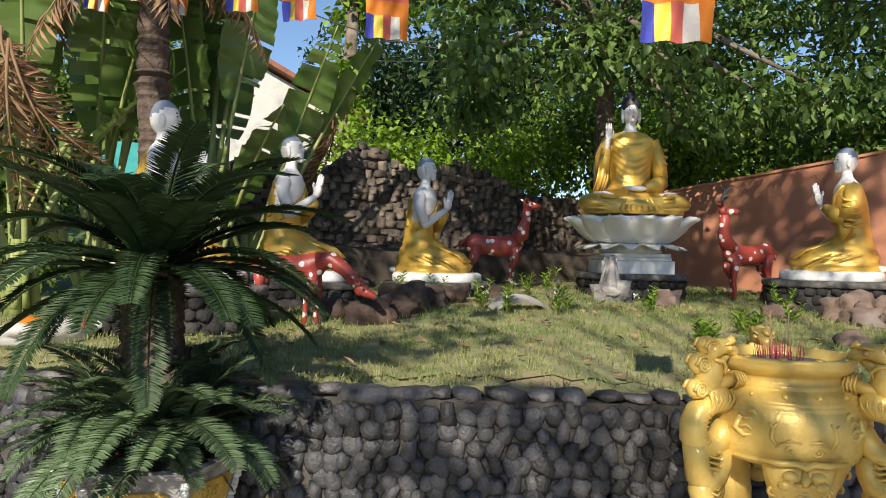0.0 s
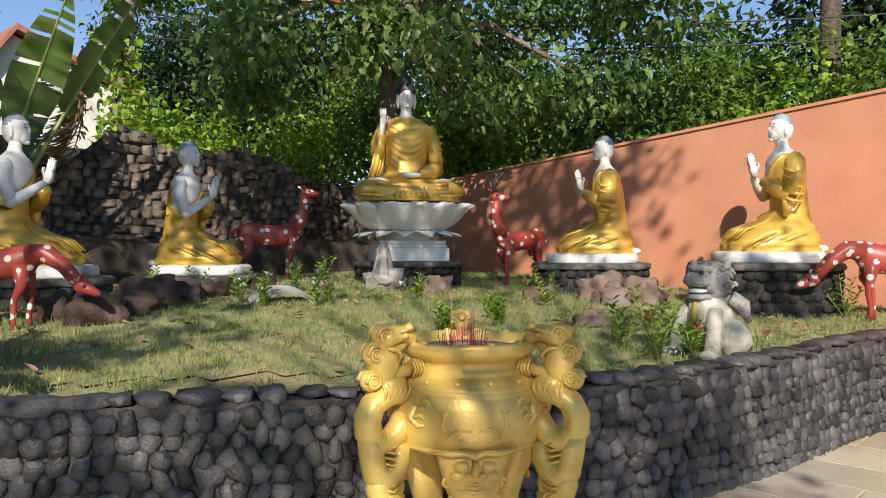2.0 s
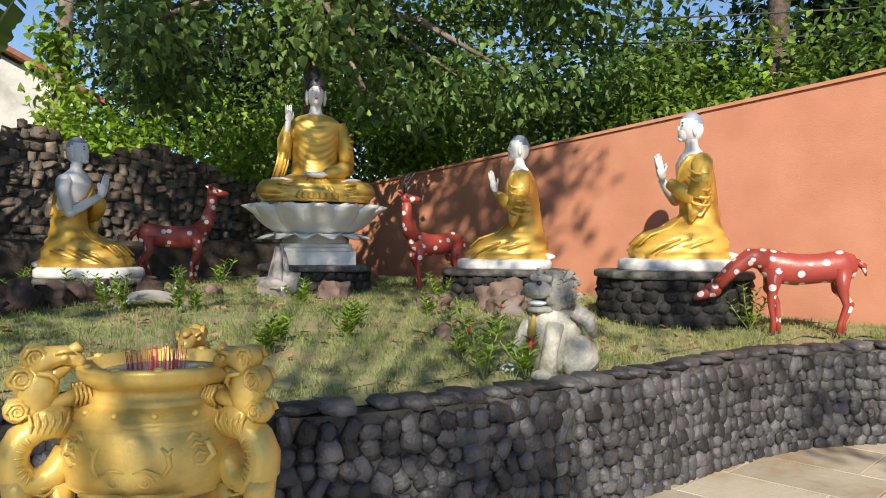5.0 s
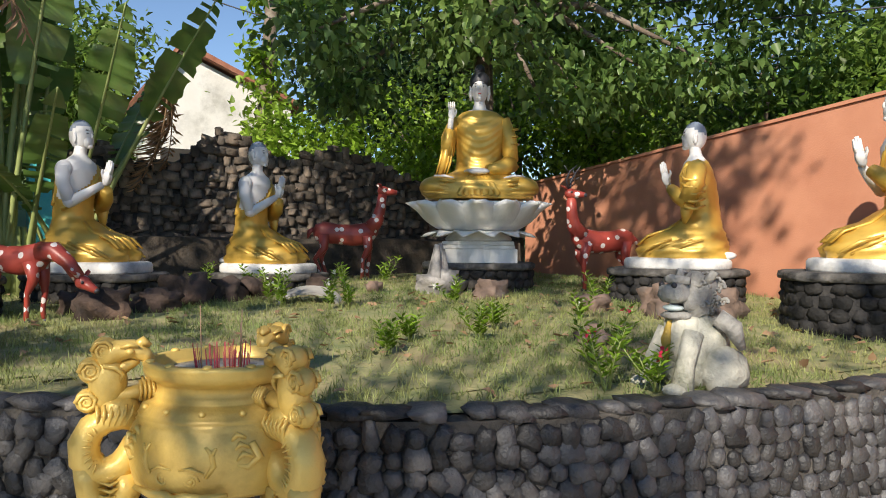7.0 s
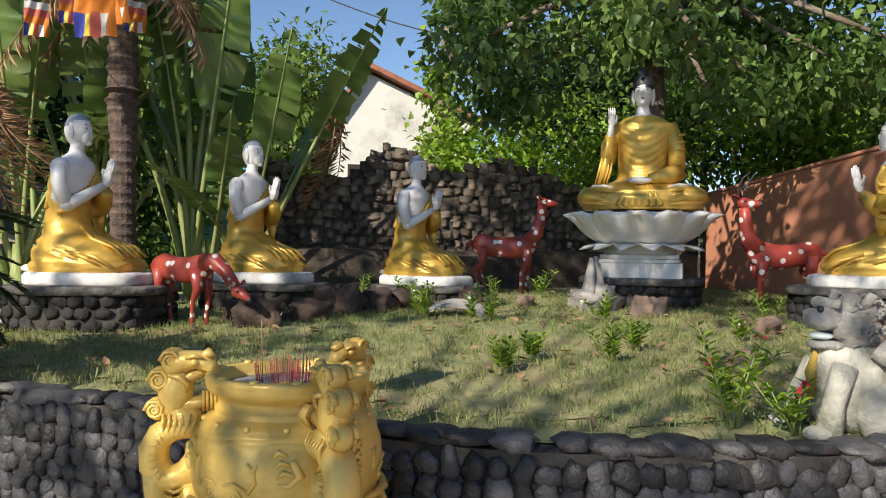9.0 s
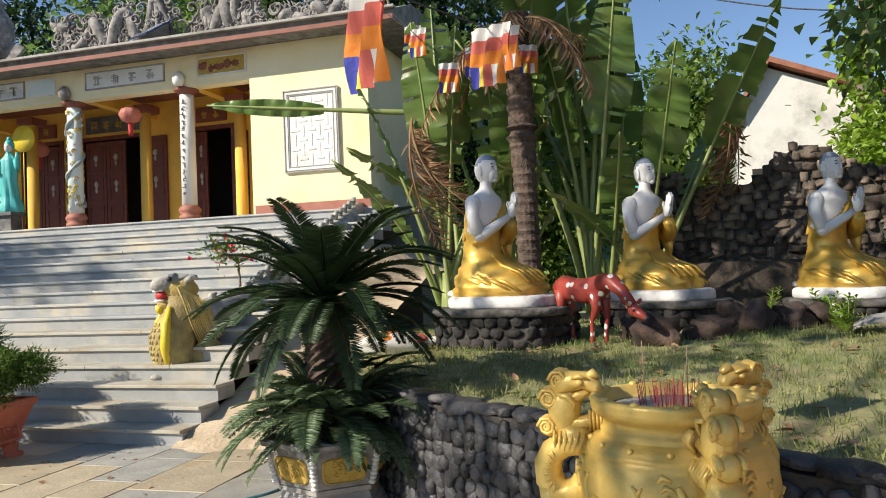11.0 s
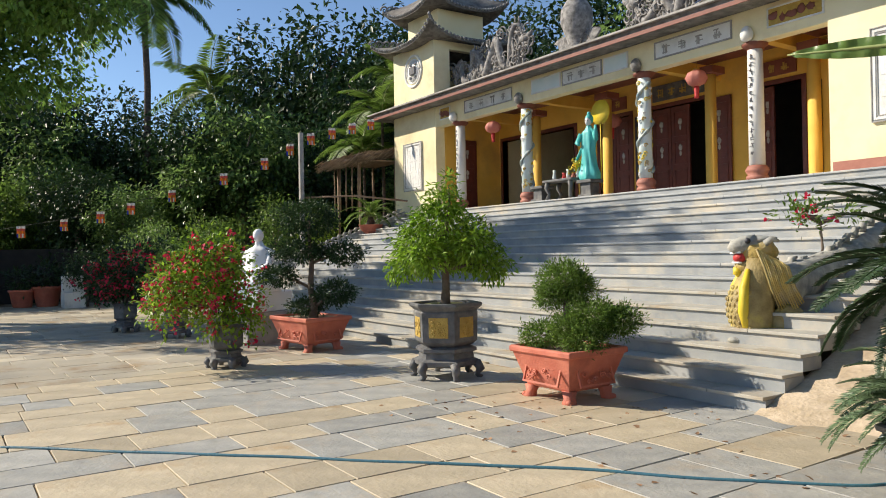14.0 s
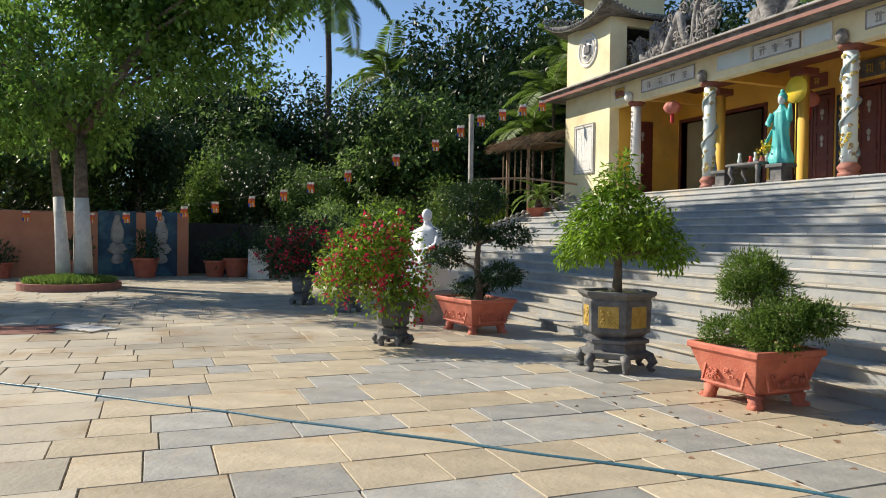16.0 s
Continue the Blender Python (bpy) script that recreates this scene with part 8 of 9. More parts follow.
# dark mat with a crumpled white cloth
t = thing("floor_mat", "dark mat on the paving", "mat", at=pose(-10.6, -2.9, 0.012))
bm = bmesh.new()
box(bm, -0.55, 0.55, -0.8, 0.8, -0.004, 0.012, 0.003)
part("mat", bm, M["brown"], t)
bm = bmesh.new()
rows = []
for i in range(14):
    rows.append([bm.verts.new((0.07 * i + 0.03 * math.sin(j * 2.0), 0.06 * j, 0.03 + 0.05 * abs(noise.noise(Vector((i * 0.6, j * 0.6, 1)))))) for j in range(9)])
for a, b in zip(rows, rows[1:]):
    for j in range(8):
        bm.faces.new((a[j], a[j + 1], b[j + 1], b[j])).smooth = True
solo("crumpled_cloth", bm, M["cloth"], "crumpled white cloth at the mat's edge", "cloth", at=pose(-10.6, -2.2, 0.01, 0, 0, 40))


# flags: five stripes and a banded fly end
def flag_mesh(w, h, seed):
    """A hanging striped flag, top edge along x, slightly waved; five colours and a banded foot."""
    bm = bmesh.new()
    n, m = 15, 14
    vs = [[bm.verts.new((w * (i / n - 0.5), 0.02 * math.sin(i * 0.9 + j * 0.4 + seed), -h * j / m)) for j in range(m + 1)] for i in range(n + 1)]
    low = [[bm.verts.new(v.co + Vector((0, 0.003, 0))) for v in r] for r in vs]
    for i in range(n):
        for j in range(m):
            if j < 9:
                k = (1, 1, 1, 2, 2, 2, 3, 3, 3)[j]
            else:
                k = (0, 4, 2, 1, 3)[min(4, i // 3)]
            for g, flip in ((vs, False), (low, True)):
                q = (g[i][j], g[i + 1][j], g[i + 1][j + 1], g[i][j + 1])
                f = bm.faces.new(q[::-1] if flip else q)
                f.material_index, f.smooth = k, True
    me = bpy.data.meshes.new("flag")
    bm.to_mesh(me)
    bm.free()
    for c in ("blue", "cloth", "pinkcloth", "orange", "yellowpaint"):
        me.materials.append(M[c])
    return me


FLAG = flag_mesh(0.26, 0.4, 1)


def bunting(pts, flags, size, yaw, label, droop=0.0):
    t = thing("bunting", label, "bunting", "strings of flags")
    bm = bmesh.new()
    tube(bm, [Vector(p) for p in pts], 0.005, 5)
    part("string", bm, M["cable"], t)
    for i, p in enumerate(flags):
        f = part("flag", FLAG, None, t)
        f.matrix_basis = pose(*p, 0, 0, yaw + 17 * math.sin(i * 2.1)) @ Matrix.Diagonal((size, size, size, 1))


bunting([(2.02, 0.6, 2.5), (2.0, 1.73, 2.62), (2.02, 3.8, 3.1), (1.92, 4.86, 3.45), (1.82, 5.76, 3.72), (1.65, 7.6, 4.2)], [(2.0, 1.73, 2.62), (2.02, 3.8, 3.1), (1.92, 4.86, 3.45), (1.82, 5.76, 3.72)], 0.94, -35, "string of striped orange, white and blue flags")
bunting([(1.65, 7.6, 4.25), (0.9, 8.0, 4.2), (0.2, 8.6, 4.6), (-1.3, 11.45, 6.1)], [(1.74, 7.42, 4.05)], 0.8, 22, "string of striped flags tied to the palm")
bunting([(1.7, 7.4, 4.3), (1.2, 7.0, 3.95), (0.9, 6.9, 3.8), (0.55, 7.0, 4.2), (-1.25, 11.45, 6.15)], [(1.22, 7.0, 3.97), (0.95, 6.9, 3.8), (0.5, 7.3, 4.35), (0.25, 7.9, 4.6)], 0.8, 0, "sagging string of faded flags by the temple")
far = [(-25.3, -6.0, 2.25), (-24.6, -4.0, 2.15), (-24.59, -2.14, 2.14), (-23.63, -0.92, 2.19), (-22.59, 0.58, 2.43), (-21.36, 2.69, 2.79), (-20.54, 4.21, 3.27), (-19.67, 5.49, 3.74), (-19.17, 6.86, 4.25), (-18.34, 7.54, 4.6), (-17.8, 7.92, 5.0), (-18.2, 9.5, 5.5), (-19.4, 11.5, 6.1)]
fl = []
for a, b in zip(far, far[1:]):
    d = (Vector(b) - Vector(a)).length
    for k in range(max(1, int(d / 0.85))):
        fl.append(tuple(Vector(a).lerp(Vector(b), (k + 0.5) / max(1, int(d / 0.85))) + Vector((0, 0, 0.0))))
bunting(far, fl, 0.85, 70, "long string of small faded flags across the court")
t = thing("flag_pole", "thin concrete pole holding the flag string", "pole", at=pose(-17.8, 7.95, 0))
bm = bmesh.new()
box(bm, -0.06, 0.06, -0.06, 0.06, RISE * 7, 5.1, 0.01)
part("post", bm, M["grey"], t)
bm = bmesh.new()
tube(bm, [(0, 0, 3.2), (0.6, 1.5, 3.25), (1.0, 3.0, 3.1)], 0.03, 6)
part("rail", bm, M["wood"], t)

# ---- small things on the lawn ----


def rock(name, x, y, r, seed, mt="rock", flat=0.7, label="brown weathered rock on the lawn"):
    bm = bmesh.new()
    blob(bm, (0, 0, r * flat * 0.45), (r, r * 0.8, r * flat), 18, 12, 0, None, 0.75, seed, 0.8)
    solo(name, bm, M[mt], label, "rock", "lawn rocks", at=pose(x, y, lawn_z(x, y), 0, 0, seed * 47))


for i, (x, y, r, mt) in enumerate(((3.0, 5.75, 0.2, "darkrock"), (3.4, 5.95, 0.17, "darkrock"), (3.75, 6.45, 0.24, "darkrock"), (4.15, 6.6, 0.2, "darkrock"), (2.85, 6.2, 0.18, "darkrock"), (4.5, 6.75, 0.18, "darkrock"), (7.45, 4.0, 0.24, "rock"), (7.2, 3.75, 0.18, "rock"), (7.75, 3.75, 0.22, "rock"), (5.6, 6.3, 0.1, "rock"), (6.55, 5.55, 0.17, "rock"), (5.2, 6.9, 0.13, "darkrock"), (5.75, 3.1, 0.1, "rock"), (6.9, 4.4, 0.14, "rock"))):
    rock("rock", x, y, r, i * 3.1, mt, 0.75)
# broken curved tile lying in the grass
bm = bmesh.new()
loft(bm, [[(0.3 * math.cos(a), y, 0.16 * math.sin(a)) for a in np.linspace(0.25, 2.9, 12)] + [(0.27 * math.cos(a), y, 0.14 * math.sin(a)) for a in np.linspace(2.9, 0.25, 12)] for y in (-0.16, 0.16)], smooth=False)
solo("curved_tile", bm, M["grey"], "broken curved grey tile lying in the grass", "tile", at=pose(4.75, 5.9, lawn_z(4.75, 5.9) - 0.03, 8, 0, -25))
# grey driftwood-like stone by the lotus
bm = bmesh.new()
q = random.Random(9)
for i in range(9):
    a = q.uniform(0, 6.28)
    r = q.uniform(0.02, 0.16)
    tube(bm, [(r * math.cos(a), r * math.sin(a), -0.05), (r * 0.9 * math.cos(a) + q.uniform(-0.03, 0.03), r * 0.8 * math.sin(a), 0.15), (r * 0.6 * math.cos(a), r * 0.5 * math.sin(a), q.uniform(0.2, 0.55))], [0.09, 0.07, 0.025], 8)
blob(bm, (0, 0, 0.08), (0.26, 0.2, 0.16), 14, 9, 0, None, 0.8, 3)
solo("rock_carving", bm, M["carved"], "jagged pale grey ornamental stone before the lotus", "stone", at=pose(6.25, 6.05, lawn_z(6.25, 6.05)))


def guardian_mesh():
    """A small upright guardian beast with a blocky maned head, looking along -y."""
    bm = bmesh.new()
    blob(bm, (0, 0.03, 0.2), (0.14, 0.15, 0.24), 18, 13, 1, Matrix.Rotation(radians(-8), 3, "X"), 0.25, 1, 0.8)
    blob(bm, (0, -0.07, 0.27), (0.11, 0.09, 0.14), 16, 11, 1, None, 0.25, 4, 0.85)
    for s in (-1, 1):
        tube(bm, [(s * 0.1, -0.08, 0.3), (s * 0.125, -0.15, 0.15), (s * 0.135, -0.18, 0.0)], [0.055, 0.048, 0.06], 10, 1)
        blob(bm, (s * 0.135, -0.22, 0.02), (0.06, 0.075, 0.035), 10, 6, 1)
        blob(bm, (s * 0.14, 0.09, 0.1), (0.085, 0.15, 0.13), 14, 9, 1, None, 0.2, 3)
        tube(bm, [(s * 0.13, 0.05, 0.38), (s * 0.19, 0.1, 0.33), (s * 0.2, 0.15, 0.22)], [0.05, 0.05, 0.02], 8, 0)
    tube(bm, [(0, -0.15, 0.36), (0, -0.175, 0.26), (0, -0.17, 0.14)], [0.012, 0.026, 0.012], 8, 2)
    # head: squared mane, brow, muzzle, jaw and teeth
    blob(bm, (0, 0.0, 0.48), (0.11, 0.115, 0.12), 18, 13, 0, None, 0.5, 5, 0.78)
    blob(bm, (0, -0.12, 0.5), (0.085, 0.07, 0.055), 14, 9, 0, None, 0.3, 7, 0.75)
    blob(bm, (0, -0.11, 0.385), (0.075, 0.075, 0.024), 12, 8, 0, None, 0.2, 2, 0.8)
    blob(bm, (0, -0.13, 0.425), (0.065, 0.05, 0.018), 12, 6, 4)
    tube(bm, [(-0.09, -0.1, 0.57), (0, -0.15, 0.575), (0.09, -0.1, 0.57)], [0.02, 0.028, 0.02], 8, 0)
    for s in (-1, 1):
        blob(bm, (s * 0.05, -0.165, 0.545), (0.018, 0.016, 0.016), 8, 6, 3)
        tube(bm, [(s * 0.1, 0.0, 0.56), (s * 0.13, 0.02, 0.61), (s * 0.12, 0.06, 0.6)], [0.026, 0.022, 0.008], 8, 0)
    q = random.Random(3)
    for i in range(34):
        a = q.uniform(-2.5, 2.5)
        c = (0.118 * math.sin(a), q.uniform(-0.04, 0.1), 0.48 + 0.11 * math.cos(a))
        spiral(bm, c, (0.9, 0.3, 0), (0, 0.5, 0.8), 0.028, 1.2, 0.009)
    return mesh(bm, "guardian_statue", [M["oldstone"], M["palestone"], M["ochre"], M["black"], M["pale"]])


solo("guardian_statue", guardian_mesh(), None, "small weathered grey guardian beast statue on the lawn", "statue", at=pose(5.48, 2.0, lawn_z(5.48, 2.0) - 0.02, 0, 0, -98))
# rice sack with faded print
bm = bmesh.new()
blob(bm, (0, 0, 0.09), (0.36, 0.17, 0.11), 20, 12, 0, None, 0.35, 3)
tube(bm, [(0.3, 0, 0.1), (0.42, 0.02, 0.12), (0.5, 0.05, 0.06)], [0.09, 0.05, 0.07], 10, 0, 0.5)
sack = solo("sack", bm, M["cloth"], "white woven sack with orange and pink print", "sack", at=pose(0.55, 6.05, lawn_z(0.55, 6.05), 0, 0, 20))
bm = bmesh.new()
blob(bm, (-0.08, -0.04, 0.165), (0.16, 0.1, 0.035), 12, 8, 0, Matrix.Rotation(0.3, 3, "X"), 0.3, 4)
part("print", bm, M["orange"], sack, "orange printed patch")
bm = bmesh.new()
blob(bm, (0.2, -0.06, 0.14), (0.09, 0.08, 0.035), 12, 8, 0, Matrix.Rotation(0.4, 3, "X"), 0.3, 6)
part("print", bm, M["pinkcloth"], sack, "pink printed patch")


def weed(x, y, h, seed, bloom=None, mt="leafbright"):
    t = thing("weed", "small leafy weed growing in the lawn", "weed", "lawn weeds", pose(x, y, lawn_z(x, y)))
    q = np.random.default_rng(seed)
    A, L = [], []
    bm = bmesh.new()
    for s in range(q.integers(3, 6)):
        d = np.array((q.normal() * 0.3, q.normal() * 0.3, 1.0))
        hh = h * q.uniform(0.6, 1.1)
        tube(bm, [(0.01 * s, 0, 0), tuple(d * hh * 0.5), tuple(d * hh)], [0.005, 0.004, 0.002], 5)
        for k in range(16):
            u = 0.2 + 0.8 * k / 16
            A.append(d * hh * u)
            ang = k * 2.4
            L.append((math.cos(ang), math.sin(ang), 0.7))
    part("stem", bm, M["stalk"], t)
    A, L = np.array(A), np.array(L)
    part("foliage", leaves("foliage", A, L, np.array((0, 0, 1.0)) + q.normal(size=A.shape) * 0.3, 0.075, 0.026, M[mt]), None, t)
    if bloom:
        p = np.array([A[-1], A[15]]).repeat(5, 0) + q.normal(size=(10, 3)) * 0.012
        part("bloom", leaves("bloom", p, q.normal(size=p.shape), q.normal(size=p.shape), 0.03, 0.025, M[bloom]), None, t, "small pale blooms")


for i, (x, y, h, b) in enumerate(((4.42, 6.1, 0.3, "flowerwhite"), (4.7, 5.3, 0.32, "flowerwhite"), (4.3, 3.3, 0.22, None), (5.1, 3.5, 0.24, None), (7.05, 4.5, 0.34, None), (4.95, 2.1, 0.42, "flower"), (5.2, 2.5, 0.36, None), (4.6, 3.6, 0.2, None), (5.45, 3.85, 0.22, None), (4.05, 7.2, 0.3, None), (4.4, 5.65, 0.3, "flowerwhite"), (4.9, 5.35, 0.26, None), (6.4, 4.0, 0.22, "flowerwhite"), (5.9, 5.2, 0.25, "flowerwhite"), (5.3, 6.4, 0.3, None), (8.3, 1.95, 0.4, None), (6.0, 6.9, 0.3, None), (5.15, 1.95, 0.25, "flower"), (4.5, 7.0, 0.26, None))):
    weed(x, y, h, i, b)
# thorny plant with red blooms beside the lion
t = bonsai(-2.35, 8.0, RISE * 7 + 0.15, [((0, 0, -0.1), 0.02), ((0.05, 0, 0.2), 0.016), ((0.0, 0.05, 0.5), 0.01)], [((0, -0.2, 0.6), (0.3, 0.3, 0.16)), ((-0.3, -0.1, 0.65), (0.2, 0.2, 0.12)), ((0.3, 0.1, 0.6), (0.2, 0.2, 0.12))], 260, 0.09, 0.04, "leafmid", "sparse thorny shrub with red blooms by the stairs", 33, -0.4, 0.05, (9, "flower"))

# grass blades and fallen leaves
q = np.random.default_rng(23)
pts = []
while len(pts) < 48000:
    x, y = q.uniform(-0.4, 9.4), q.uniform(0.4, 8.6)
    near = 1 if y < 6.5 else 0.45
    if q.random() > near * (0.35 + 0.9 * (noise.noise(Vector((x * 1.1, y * 1.1, 4))) + 0.45)):
        continue
    i = int(np.argmin((WP[:, 0] - x) ** 2 + (WP[:, 1] - y) ** 2))
    if (x - WP[i, 0]) * WN[i, 0] + (y - WP[i, 1]) * WN[i, 1] > -0.2:
        continue
    for k in range(5):
        a, b = x + q.normal() * 0.03, y + q.normal() * 0.03
        pts.append((a, b))
zz = np.array([0.76 + 0.05 * min(5.5, float(np.sqrt(np.min((WP[::3, 0] - a) ** 2 + (WP[::3, 1] - b) ** 2)))) + 0.03 * noise.noise(Vector((a * 0.7, b * 0.7, 0))) - 0.01 for a, b in pts])
at = np.concatenate([np.array(pts), zz[:, None]], 1)
n = len(at)
o = solo("lawn_grass", leaves("lawn_grass", at, q.normal(size=(n, 3)) * 0.45 + np.array((0, 0, 1.0)), q.normal(size=(n, 3)), q.uniform(0.03, 0.085, n), 0.0055, M["grass"]), None, "short green and straw-coloured grass blades", "grass", kind="stuff")
n = 420
lx, ly = q.uniform(0.6, 9.2, n), q.uniform(1.6, 8.4, n)
keep = [i for i in range(n) if inside_lawn(lx[i], ly[i]) and curve_dist(lx[i], ly[i]) > 0.3]
at = np.array([(lx[i], ly[i], lawn_z(lx[i], ly[i]) + 0.03) for i in keep])
solo("fallen_leaves", leaves("fallen_leaves", at, q.normal(size=at.shape) * np.array((1, 1, 0.2)), np.array((0, 0, 1.0)) + q.normal(size=at.shape) * 0.25, q.uniform(0.05, 0.11, len(at)), 0.05, M["dry"], True), None, "scattered dry brown fallen leaves", "leaves", kind="stuff")
n = 90
at = np.stack([q.uniform(-4, 0.2, n), q.uniform(2.6, 5.2, n), np.full(n, 0.02)], 1)
solo("court_leaves", leaves("court_leaves", at, q.normal(size=(n, 3)) * np.array((1, 1, 0.15)), np.array((0, 0, 1.0)) + q.normal(size=(n, 3)) * 0.3, 0.06, 0.035, M["dry"], True), None, "a few dry leaves on the paving", "leaves", kind="stuff")
n = 130
at = np.stack([-3.75 + q.normal(size=n) * 0.16, 4.95 + q.normal(size=n) * 0.1, np.full(n, 0.02)], 1)
solo("fallen_petals", leaves("fallen_petals", at, q.normal(size=(n, 3)) * np.array((1, 1, 0.3)), np.array((0, 0, 1.0)) + q.normal(size=(n, 3)) * 0.4, 0.04, 0.035, M["lantern"]), None, "pink fallen petals swept by the step", "petals", kind="stuff")

# neighbour's white house behind the back wall
house = thing("house", "white rendered house with a red tiled gable roof", "house", at=pose(6.0, 17.2, 0))
bm = bmesh.new()
loft(bm, [[(-1.0, y, 0.0), (-1.0, y, 4.9), (-0.55, y, 5.55), (1.9, y, 4.55), (1.9, y, 0.0)] for y in (-1.2, 4.0)], smooth=False)
part("wall", bm, M["white"], house)
bm = bmesh.new()
loft(bm, [[(-1.25, y, 4.6), (-0.55, y, 5.62), (2.2, y, 4.5), (2.2, y, 4.6), (-0.55, y, 5.74), (-1.3, y, 4.68)] for y in (-1.45, 4.2)], smooth=False)
part("roof", bm, M["redtile"], house, "red tiled roof")
bm = bmesh.new()
box(bm, -0.95, 1.85, -1.23, -1.205, 3.0, 3.45)
part("window", bm, M["dark"], house, "dark window strip")
t = thing("awning_house", "low blue-green house behind the palms", "house", at=pose(3.6, 16.5, 0))
bm = bmesh.new()
box(bm, -1.0, -0.6, -1, 2, 0, 3.5)
part("wall", bm, M["turq"], t)

# cables over the boundary wall
for k, (a, b) in enumerate((((6.5, 12.5, 5.4), (16, -4.0, 4.9)), ((6.4, 12.4, 5.0), (16, -4.0, 4.6)), ((4.0, 13.0, 6.2), (9.0, 9.5, 5.0)))):
    bm = bmesh.new()
    tube(bm, [Vector(a).lerp(Vector(b), u) - Vector((0, 0, 0.5 * math.sin(math.pi * u))) for u in np.linspace(0, 1, 16)], 0.012, 5)
    solo("cable", bm, M["cable"], "thin black cable strung overhead", "cable", "overhead cables")

# one long leaf reaching out level in front of the temple wing
t = thing("leaf_spray", "single long green paddle leaf reaching out level", "leaf", at=pose(0.35, 8.1, 3.55, 0, 0, 196) @ pose(0, 0, 0, 0, 86, 0) @ pose(0, 0, 0, 0, 0, 75))
rib, bl = paddle_mesh(1.5, 0.125, 1.3, -0.08, 12, False)
f = part("blade", bl, None, t)
part("stalk", rib, None, t)

# ---- pieces of walls and paving ----


def stone_mesh(seed, sx, sy, sz, mt, name="cobble", square=1.0):
    bm = bmesh.new()
    blob(bm, (0, 0, 0), (sx, sy, sz), 8, 5, 0, None, 0.4, seed, square)
    return mesh(bm, name, mt)


# cobbles on the garden wall: x along, y outward, z up
rr = random.Random(14)
variants = [stone_mesh(3.7 * k, 0.052 * a, 0.03, 0.056 * b, M["cobble"], "cobble", 0.85) for k, (a, b) in enumerate(((1.0, 1.0), (1.2, 0.85), (0.85, 1.15), (1.05, 1.2), (0.8, 0.85), (1.3, 1.05)))]
rest_bm = []
count = 0
rows_z = [0.045 + 0.088 * k for k in range(8)]
places = []
for j, z in enumerate(rows_z):
    s = 0.05 * (j % 2)
    while s < S[-1] - 0.05:
        places.append((s, z + rr.uniform(-0.015, 0.015)))
        s += rr.uniform(0.082, 0.112)


def on_wall(s):
    i = min(len(WP) - 1, int(s / 0.05))
    return WP[i], WN[i]


verts, faces = [], []
base_v = {}
for s, z in places:
    p, n = on_wall(s)
    if p[0] < 0.1 and p[1] > 6.0:
        continue
    ang = math.degrees(math.atan2(n[1], n[0])) + 90
    m = pose(p[0] + n[0] * 0.004, p[1] + n[1] * 0.004, z, 0, rr.uniform(-35, 35), ang) @ Matrix.Diagonal((rr.uniform(0.9, 1.15), rr.uniform(0.9, 1.3), rr.uniform(0.9, 1.15), 1))
    me = variants[rr.randrange(6)]
    if 2.2 < p[0] < 6.2 and count < 300:
        part("cobble", me, None, wall_garden).matrix_basis = m
        count += 1
    else:
        b = len(verts)
        verts += [m @ v.co for v in me.vertices]
        faces += [tuple(b + i for i in f.vertices) for f in me.polygons]


def poly(name, verts, faces, mt):
    me = bpy.data.meshes.new(name)
    me.from_pydata([tuple(v) for v in verts], [], faces)
    me.materials.append(mt)
    me.polygons.foreach_set("use_smooth", np.ones(len(me.polygons), dtype=bool))
    return me


tagged(part("cobbles", poly("cobbles", verts, faces, M["cobblerest"]), None, wall_garden, "dark rounded river cobbles"), kind="stuff")
# flat cap stones
caps = [stone_mesh(50 + k, 0.1 * a, 0.11, 0.034, M["cobble"], "cap_stone", 0.7) for k, a in enumerate((1.0, 1.3, 0.8, 1.1))]
s = 0.0
while s < S[-1] - 0.1:
    p, n = on_wall(s)
    w = rr.uniform(0.15, 0.24)
    if not (p[0] < 0.1 and p[1] > 6.0):
        ang = math.degrees(math.atan2(n[1], n[0])) + 90
        part("cap_stone", caps[rr.randrange(4)], None, wall_garden).matrix_basis = pose(p[0] - n[0] * 0.09, p[1] - n[1] * 0.09, WALL_TOP + 0.02 + rr.uniform(-0.01, 0.012), rr.uniform(-6, 6), rr.uniform(-6, 6), ang + rr.uniform(-10, 10)) @ Matrix.Diagonal((w / 0.2, rr.uniform(0.85, 1.15), rr.uniform(0.8, 1.2), 1))
    s += w * 0.93

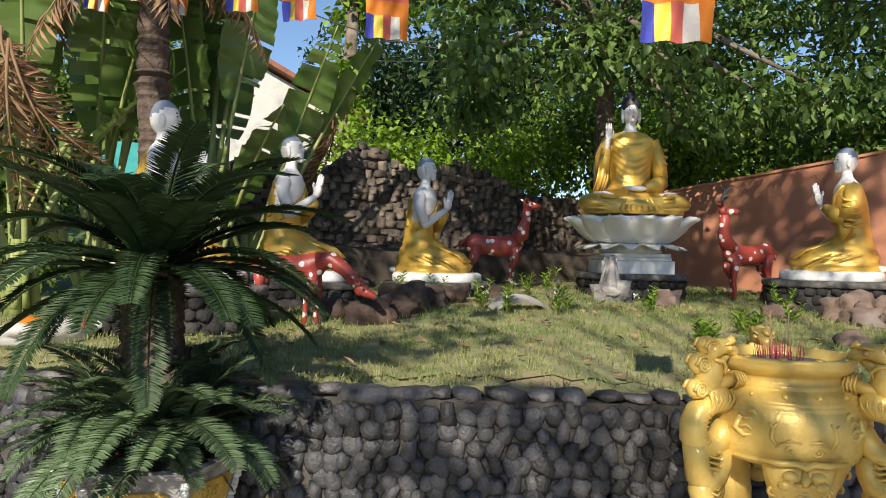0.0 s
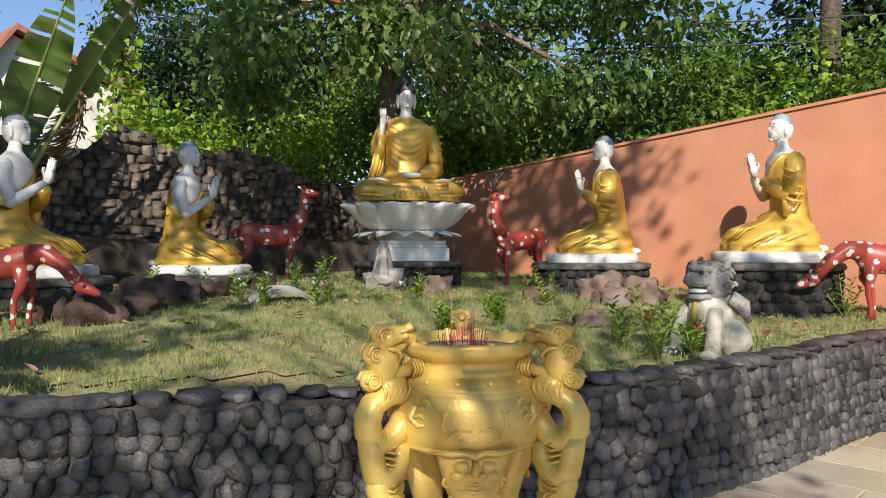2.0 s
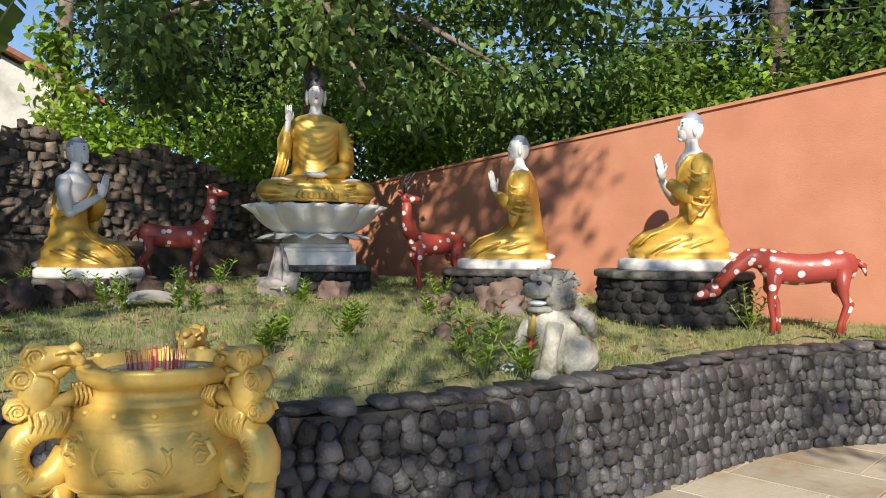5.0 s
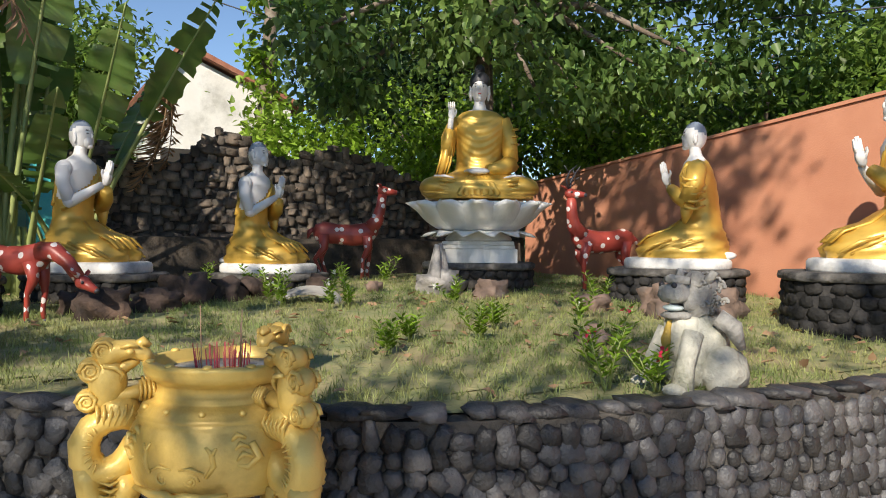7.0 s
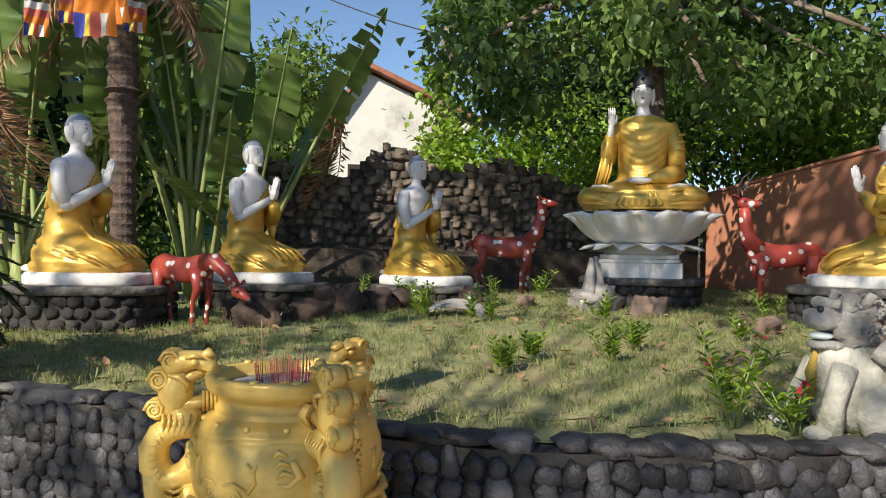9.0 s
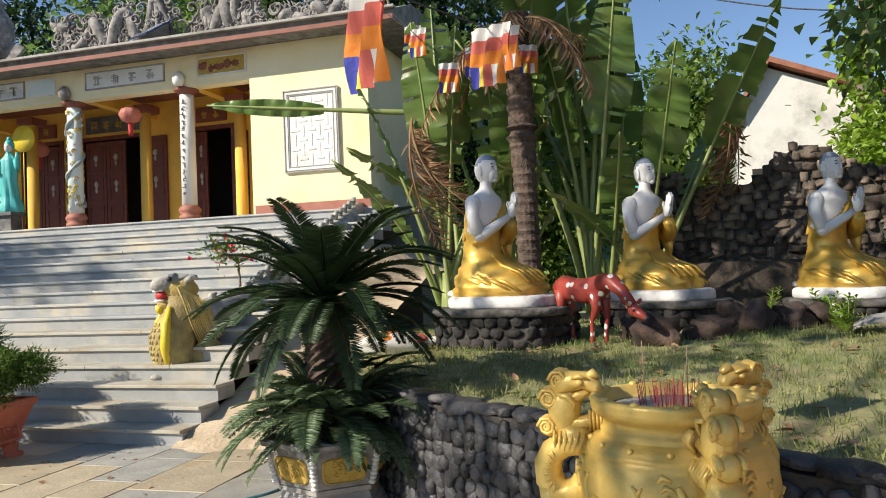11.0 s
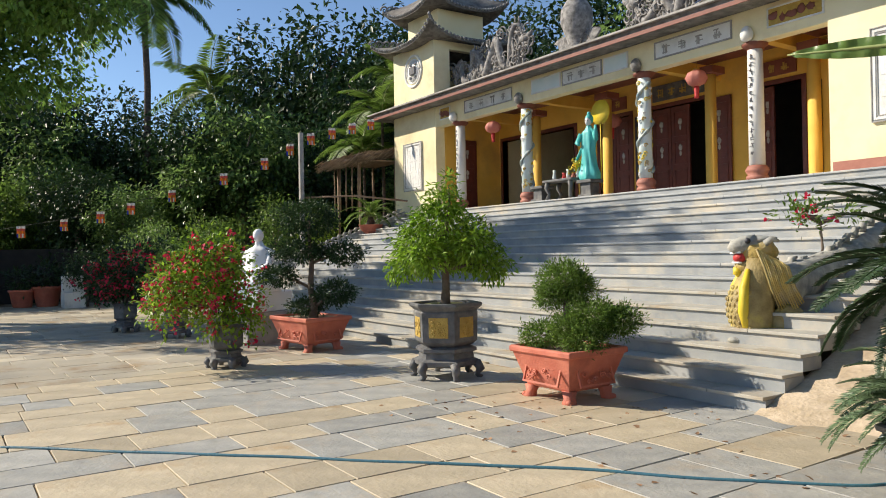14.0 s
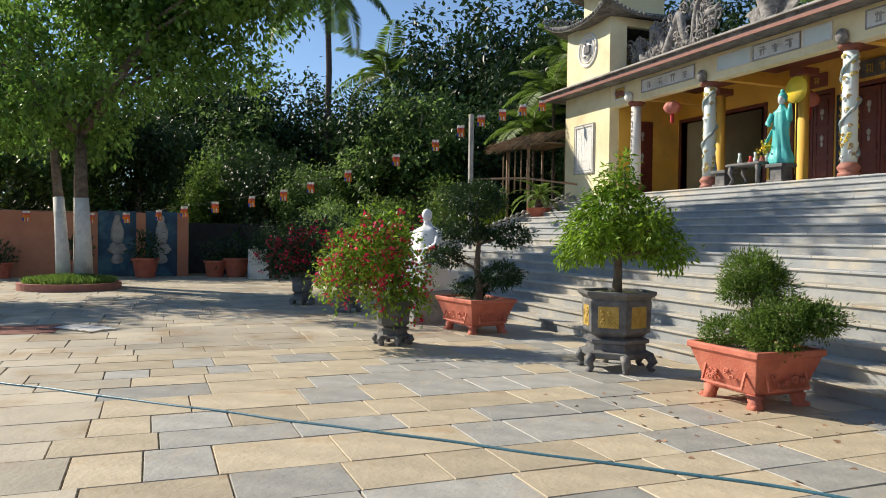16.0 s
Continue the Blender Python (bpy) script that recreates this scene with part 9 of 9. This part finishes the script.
# rubble on the back wall
lava = [stone_mesh(80 + 5 * k, 0.1 * a, 0.036, 0.07 * b, M["lavapiece"], "stone", 0.42) for k, (a, b) in enumerate(((1, 1), (1.25, 0.9), (0.8, 1.1), (1.05, 0.75), (0.7, 0.8)))]
verts, faces, count = [], [], 0
z = 1.55
while z < 3.1:
    x = 3.0 + rr.uniform(0, 0.1)
    while x < 9.45:
        if z < back_top(x) - 0.02:
            m = pose(x, 9.34, z + rr.uniform(-0.035, 0.035), rr.uniform(-9, 9), rr.uniform(-14, 14), rr.uniform(-9, 9)) @ Matrix.Diagonal((rr.uniform(0.6, 1.05), rr.uniform(0.8, 1.6), rr.uniform(0.75, 1.2), 1))
            me = lava[rr.randrange(5)]
            if count < 300 and 3.4 < x < 8.6:
                part("stone", me, None, wall_back).matrix_basis = m
                count += 1
            else:
                b = len(verts)
                verts += [m @ v.co for v in me.vertices]
                faces += [tuple(b + i for i in f.vertices) for f in me.polygons]
        x += rr.uniform(0.11, 0.2)
    z += 0.115
if verts:
    tagged(part("stones", poly("stones", verts, faces, M["lava"]), None, wall_back, "dark rough lava stones"), kind="stuff")

# paving slabs in irregular courses
slab = {}


def slab_mesh(w, d, mt):
    key = (w, d, mt)
    if key not in slab:
        bm = bmesh.new()
        g, e = 0.005, 0.004
        lo = [(g, g), (w - g, g), (w - g, d - g), (g, d - g)]
        hi = [(g + e, g + e), (w - g - e, g + e), (w - g - e, d - g - e), (g + e, d - g - e)]
        loft(bm, [[(x, y, 0.0) for x, y in lo], [(x, y, 0.012) for x, y in lo], [(x, y, 0.018) for x, y in hi]], smooth=False)
        slab[key] = mesh(bm, "slab", M[mt])
    return slab[key]


LENGTHS = (0.45, 0.6, 0.72, 0.85, 1.0)
verts, faces, count = [], [], 0
x = -25.3
while x < 9.3:
    d = rr.choice((0.48, 0.58, 0.7))
    y = -9.0 - rr.uniform(0, 0.4)
    while y < 5.25:
        w = rr.choice(LENGTHS)
        i = int(np.argmin((WP[:, 0] - x) ** 2 + (WP[:, 1] - y) ** 2))
        behind = (x - WP[i, 0]) * WN[i, 0] + (y - WP[i, 1]) * WN[i, 1] < -0.3
        if not (behind and x > -0.4):
            mt = "pavergrey" if rr.random() < 0.48 else "paver"
            m = pose(x + d, y, rr.uniform(-0.002, 0.002), rr.uniform(-0.2, 0.2), rr.uniform(-0.2, 0.2), 90 + rr.uniform(-0.5, 0.5))
            me = slab_mesh(w, d, mt)
            if -8.0 < x < 0.6 and -1.6 < y and count < 300:
                part("slab", me, None, floor).matrix_basis = m
                count += 1
            else:
                b = len(verts)
                verts += [m @ v.co for v in me.vertices]
                faces += [tuple(b + i for i in f.vertices) for f in me.polygons]
        y += w
    x += d
me = poly("slabs", verts, faces, M["paverrest"])
me.polygons.foreach_set("use_smooth", np.zeros(len(me.polygons), dtype=bool))
tagged(part("slabs", me, None, floor, "worn grey and tan paving slabs"), kind="stuff")
